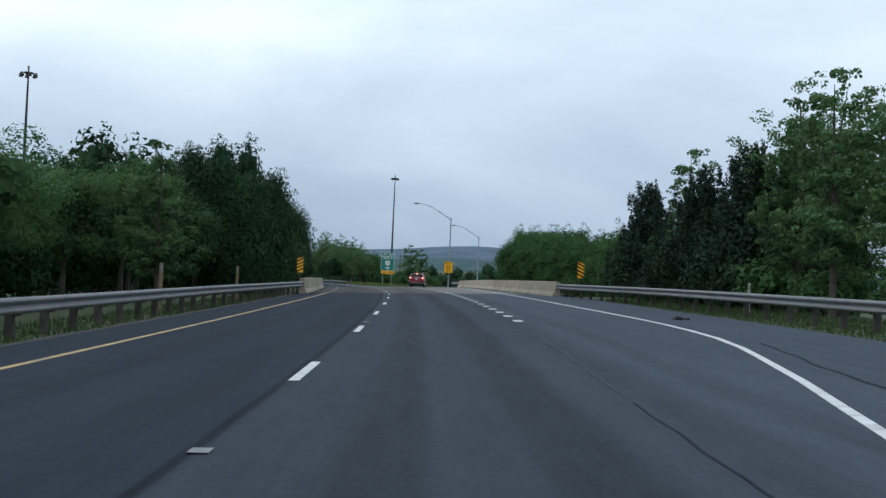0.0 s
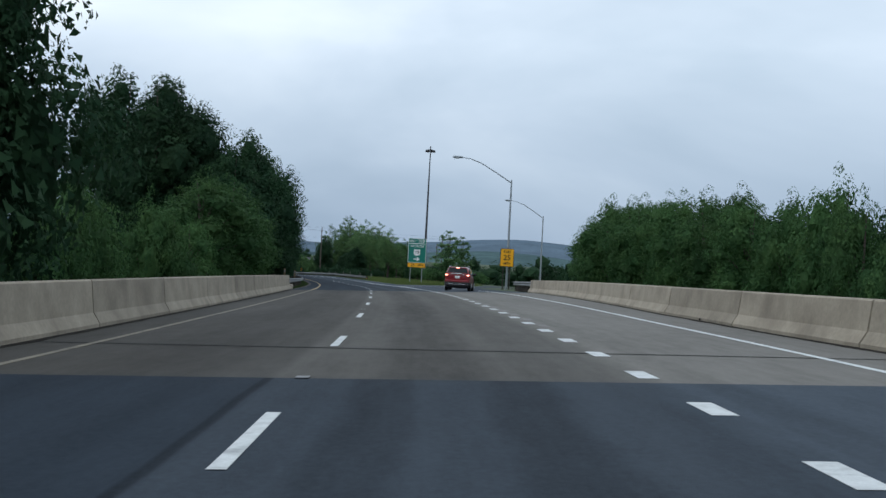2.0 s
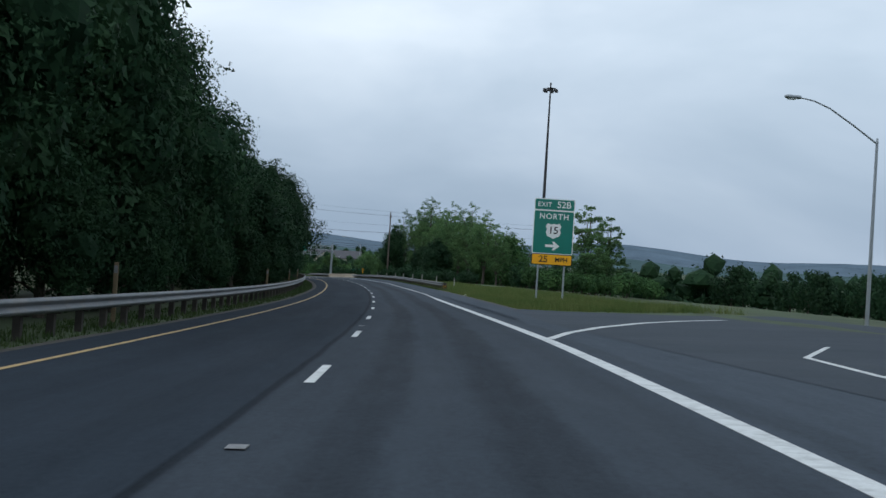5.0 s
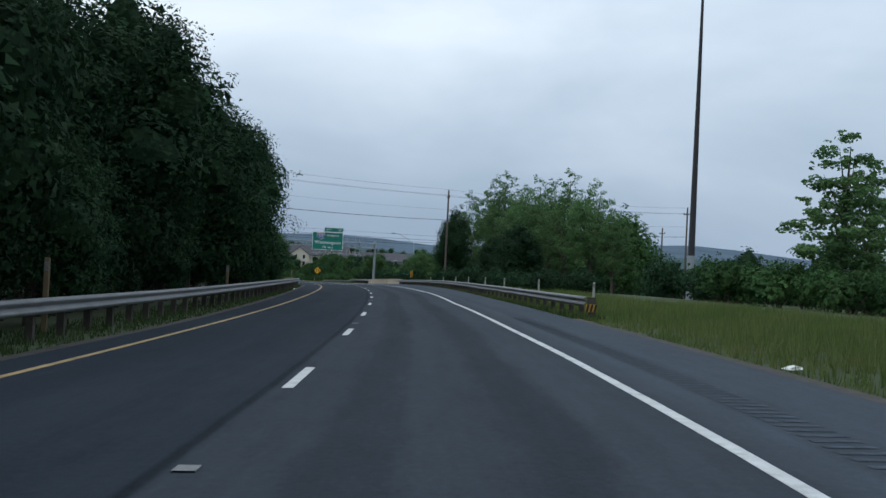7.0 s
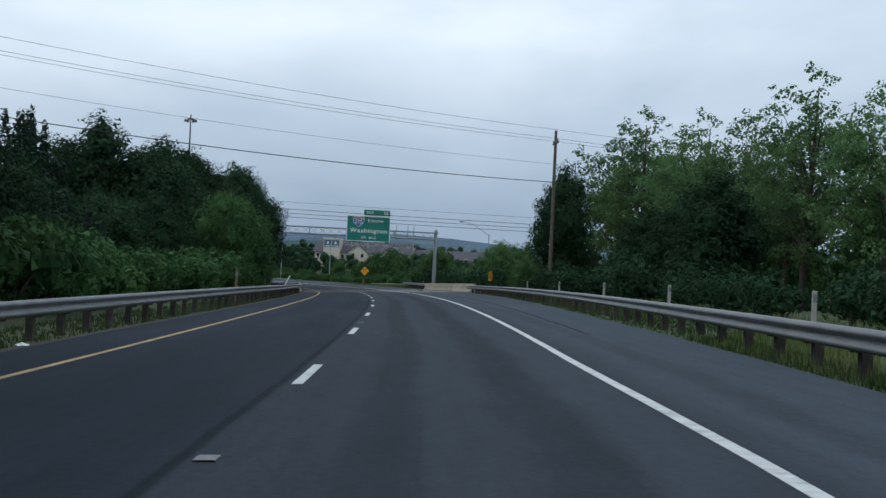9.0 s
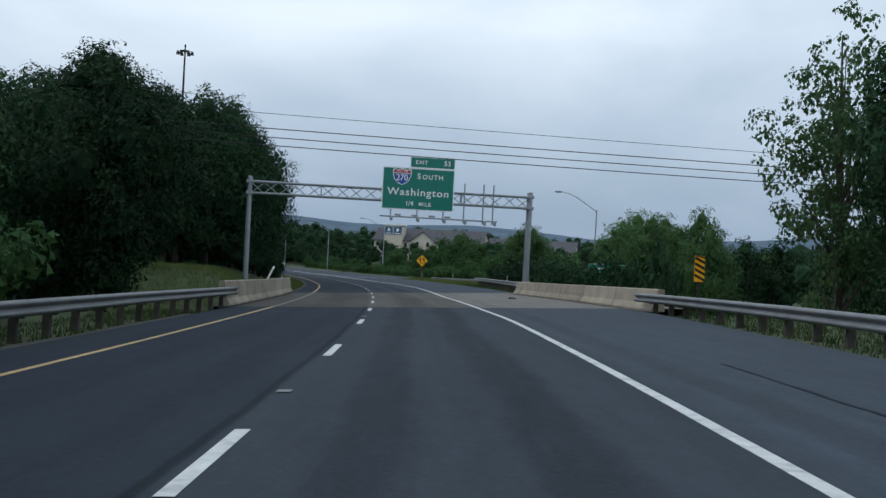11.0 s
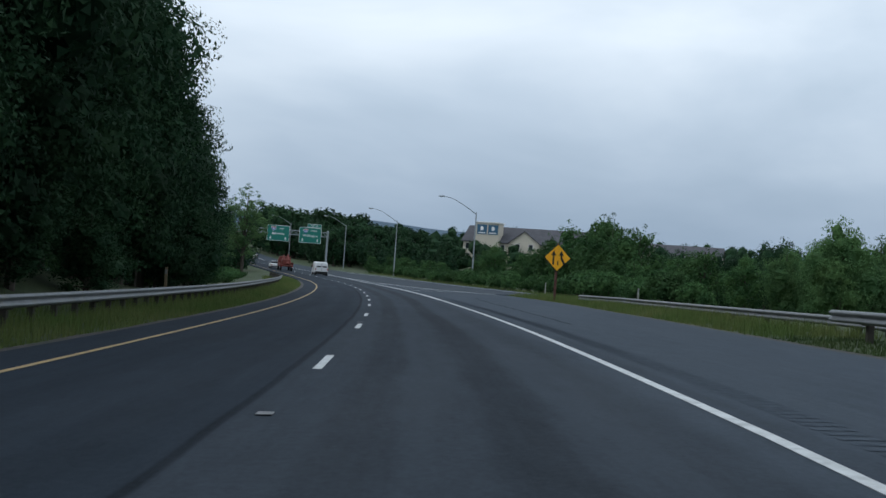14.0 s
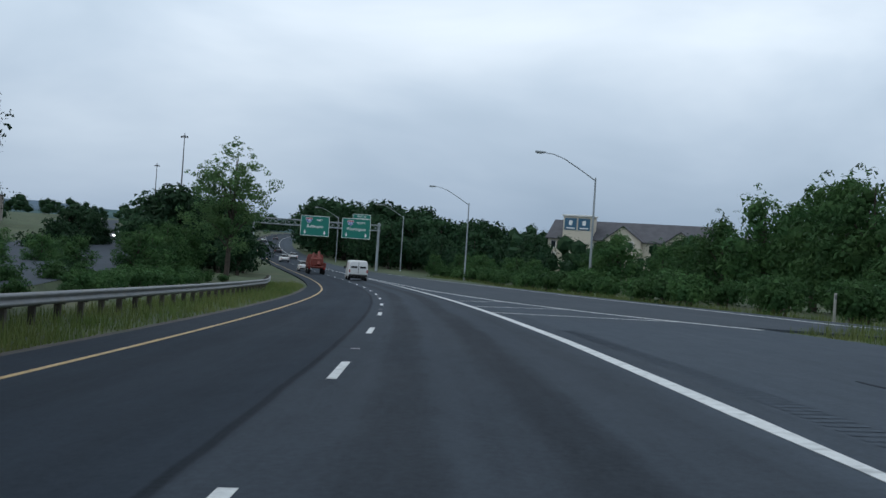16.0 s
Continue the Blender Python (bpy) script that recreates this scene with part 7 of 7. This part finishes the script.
pale = delineator("pale grey delineator post behind the guard rail", material("weathered_white_plastic", (0.33, 0.33, 0.30), 0.7, grain=0.15))
spread(pale, [station_pose(s, d, float(on_road(s, min(d, 14)).z) - 0.1, 0, 0.95) for s, d in ((258, 7.6), (272, 7.4), (285.5, 7.3), (298, 7.6), (311, 7.9), (324, 8.4), (340, 9.2), (356, 9.9), (20, 12.2), (40, 11.8), (418, 10.4), (433, 11.2), (516, 14.6), (482, 13.4))], "delineator posts")
brown = delineator("brown delineator post behind the guard rail", material("weathered_brown_plastic", (0.16, 0.12, 0.07), 0.8, grain=0.2))
spread(brown, [station_pose(s, d, float(on_road(s, d).z) + 0.1, 0, 1.2) for s, d in ((36, -8.3), (52, -8.2), (150, -7.9), (178, -7.8), (214, -7.6), (236, -7.6), (262, -7.7), (330, -7.9), (443, -9.7), (470, -9.9))], "delineator posts")
bm = bmesh.new()
add_tube(bm, (0, 0, -0.4), (0.95, 0, 1.65), 0.05, 0.05, 8)
add_tube(bm, (0.95, 0, 1.65), (1.05, 0, 1.86), 0.065, 0.06, 8)
leaning = thing("leaning_post", "white leaning marker post behind the parapet", "marker post", station_pose(412, -8.9, None, 0))
part("post", bm, M_SIGNWHITE, leaning)
end_marker = thing("rail_end_marker", "small yellow and black striped marker at the rail's end", "hazard marker", station_pose(247.2, 5.55, float(on_road(247.2, 5.55).z) + 0.0))
board = plate_part("board", 0.34, 0.24, 0.0, 0.02, material("dirty_amber_sheeting", (0.42, 0.22, 0.02), 0.7, grain=0.3, scale=6), end_marker, 0.02, 0, 0.27)
for k in range(3):
    x = -0.13 + 0.12 * k
    shape_part("stripe", [(x - 0.035, 0.155), (x + 0.03, 0.155), (x + 0.08, 0.385), (x + 0.015, 0.385)], -0.006, -0.002, M_SIGNBLACK, board)
bm = bmesh.new()
add_box(bm, (-0.05, 0.022, -0.4), (0.05, 0.10, 0.40), 0.01)
part("post", bm, M_POST, end_marker)
# a small guide sign beyond the second parapet, seen from its face
guide = thing("river_sign", "small green guide sign on two posts", "road sign", station_pose(424.0, 18.2, float(on_road(424.0, 14).z) + 0.2, -6))
for x in (-1.0, 1.0):
    bm = bmesh.new()
    add_box(bm, (x - 0.05, 0.05, -2.0), (x + 0.05, 0.13, 1.9), 0.01)
    part("post", bm, M_POST, guide)
p = bordered("panel", 3.9, 0.70, M_GREEN, guide, 0, 1.6, 0.03)
plate_part("text_bar", 2.6, 0.12, -0.012, -0.006, M_SIGNWHITE, p, 0.02, 0, 1.6)


def litter(label, seed, mat, m):
    """A torn scrap lying on the ground."""
    rng = np.random.default_rng(seed)
    bm = bmesh.new()
    bmesh.ops.create_icosphere(bm, subdivisions=2, radius=0.16)
    for v in bm.verts:
        k = 1 + 0.35 * rng.normal()
        v.co = Vector((v.co.x * 1.3 * k, v.co.y * k, max(v.co.z * 0.5 * k, -0.02)))
    ob = part("litter", bm, mat)
    ob.matrix_basis = m
    tagged(ob, label, "litter")


litter("crumpled white plastic bag lying in the grass", 3, M_SIGNWHITE, station_pose(228.6, 5.35, float(on_road(228.6, 5.35).z) - 0.01, 0, 0.6))
litter("white scrap of paper in the grass", 4, M_SIGNWHITE, station_pose(295.5, -6.7, float(on_road(295.5, -6.7).z) - 0.03, 0, 0.6))
litter("dark scrap of tyre on the bridge shoulder", 5, M_TYRE, station_pose(392.5, 5.6, float(on_road(392.5, 5.6).z) + 0.0))
litter("dark scrap of tyre by the parapet", 6, M_TYRE, station_pose(90.5, 8.0, float(on_road(90.5, 8.0).z) + 0.0))
litter("dark scrap of tyre by the parapet", 7, M_TYRE, station_pose(88.0, 7.8, float(on_road(88.0, 7.8).z) + 0.0))
litter("dark scrap on the paved shoulder", 8, M_TYRE, station_pose(31.5, 7.3, float(on_road(31.5, 7.3).z) + 0.0))


# grass along the verges: tufts of blades
def grass(name, label, fields, seed, height, mat, blade=0.03):
    rng = np.random.default_rng(seed)
    verts, faces = [], []
    for s0, s1, inner, outer, density in fields:
        width = abs(outer(s0 * 0.5 + s1 * 0.5) - inner(s0 * 0.5 + s1 * 0.5))
        for _ in range(int((s1 - s0) * width * density)):
            s = rng.uniform(s0, s1)
            u = rng.random()
            d = inner(s) + (outer(s) - inner(s)) * u
            p = at_ground(s, d)
            h = height * rng.uniform(0.5, 1.25) * (0.45 + 0.55 * min(u * 5, 1))
            for _k in range(3):
                a, lean = rng.random() * 6.283, rng.uniform(0.1, 0.55)
                c, sn = math.cos(a), math.sin(a)
                w = rng.uniform(0.6, 1.3) * blade
                o = Vector((rng.normal() * 0.07, rng.normal() * 0.07, -0.03))
                i = len(verts)
                verts += [p + o + Vector((-sn * w, c * w, 0)), p + o + Vector((sn * w, -c * w, 0)), p + o + Vector((c * h * lean, sn * h * lean, h))]
                faces.append((i, i + 1, i + 2))
    return tagged(mesh_object(name, verts, faces, mat), label, "grass", kind="stuff")


R_OFF = lambda k: (lambda s: RIGHT_EDGE(s) + k)
L_OFF = lambda k: (lambda s: LEFT_EDGE(s) - k)
grass("tall_grass", "tall yellow-green verge grass", [(398, 430, lambda s: -9.4, lambda s: -19, 22), (412, 500, L_OFF(0.3), L_OFF(4.2), 30), (500, 575, L_OFF(0.3), L_OFF(4.2), 14), (200, 262, R_OFF(0.35), R_OFF(9.0), 32), (262, 300, R_OFF(0.35), R_OFF(7), 26), (300, 345, R_OFF(2.5), R_OFF(6), 10), (450, 507, R_OFF(0.3), R_OFF(3.6), 28), (199, 212, lambda s: 6.0, lambda s: 16, 10), (512, 640, lambda s: 14.3, lambda s: 16.6, 8)], 31, 0.38, M_BLADE, 0.013)
grass("verge_grass", "short green verge grass under the guard rail", [(0, 66, L_OFF(0.35), L_OFF(2.6), 22), (136, 374, L_OFF(0.3), L_OFF(2.8), 20), (0, 58, lambda s: 9.0, lambda s: 13.5, 26), (300, 372, R_OFF(0.3), R_OFF(3), 22), (246, 300, R_OFF(0.2), R_OFF(1.2), 60), (404, 450, R_OFF(0.3), R_OFF(3), 34), (398, 424, lambda s: -9.5, lambda s: -17, 8)], 32, 0.15, M_TURF_SHADED, 0.02)
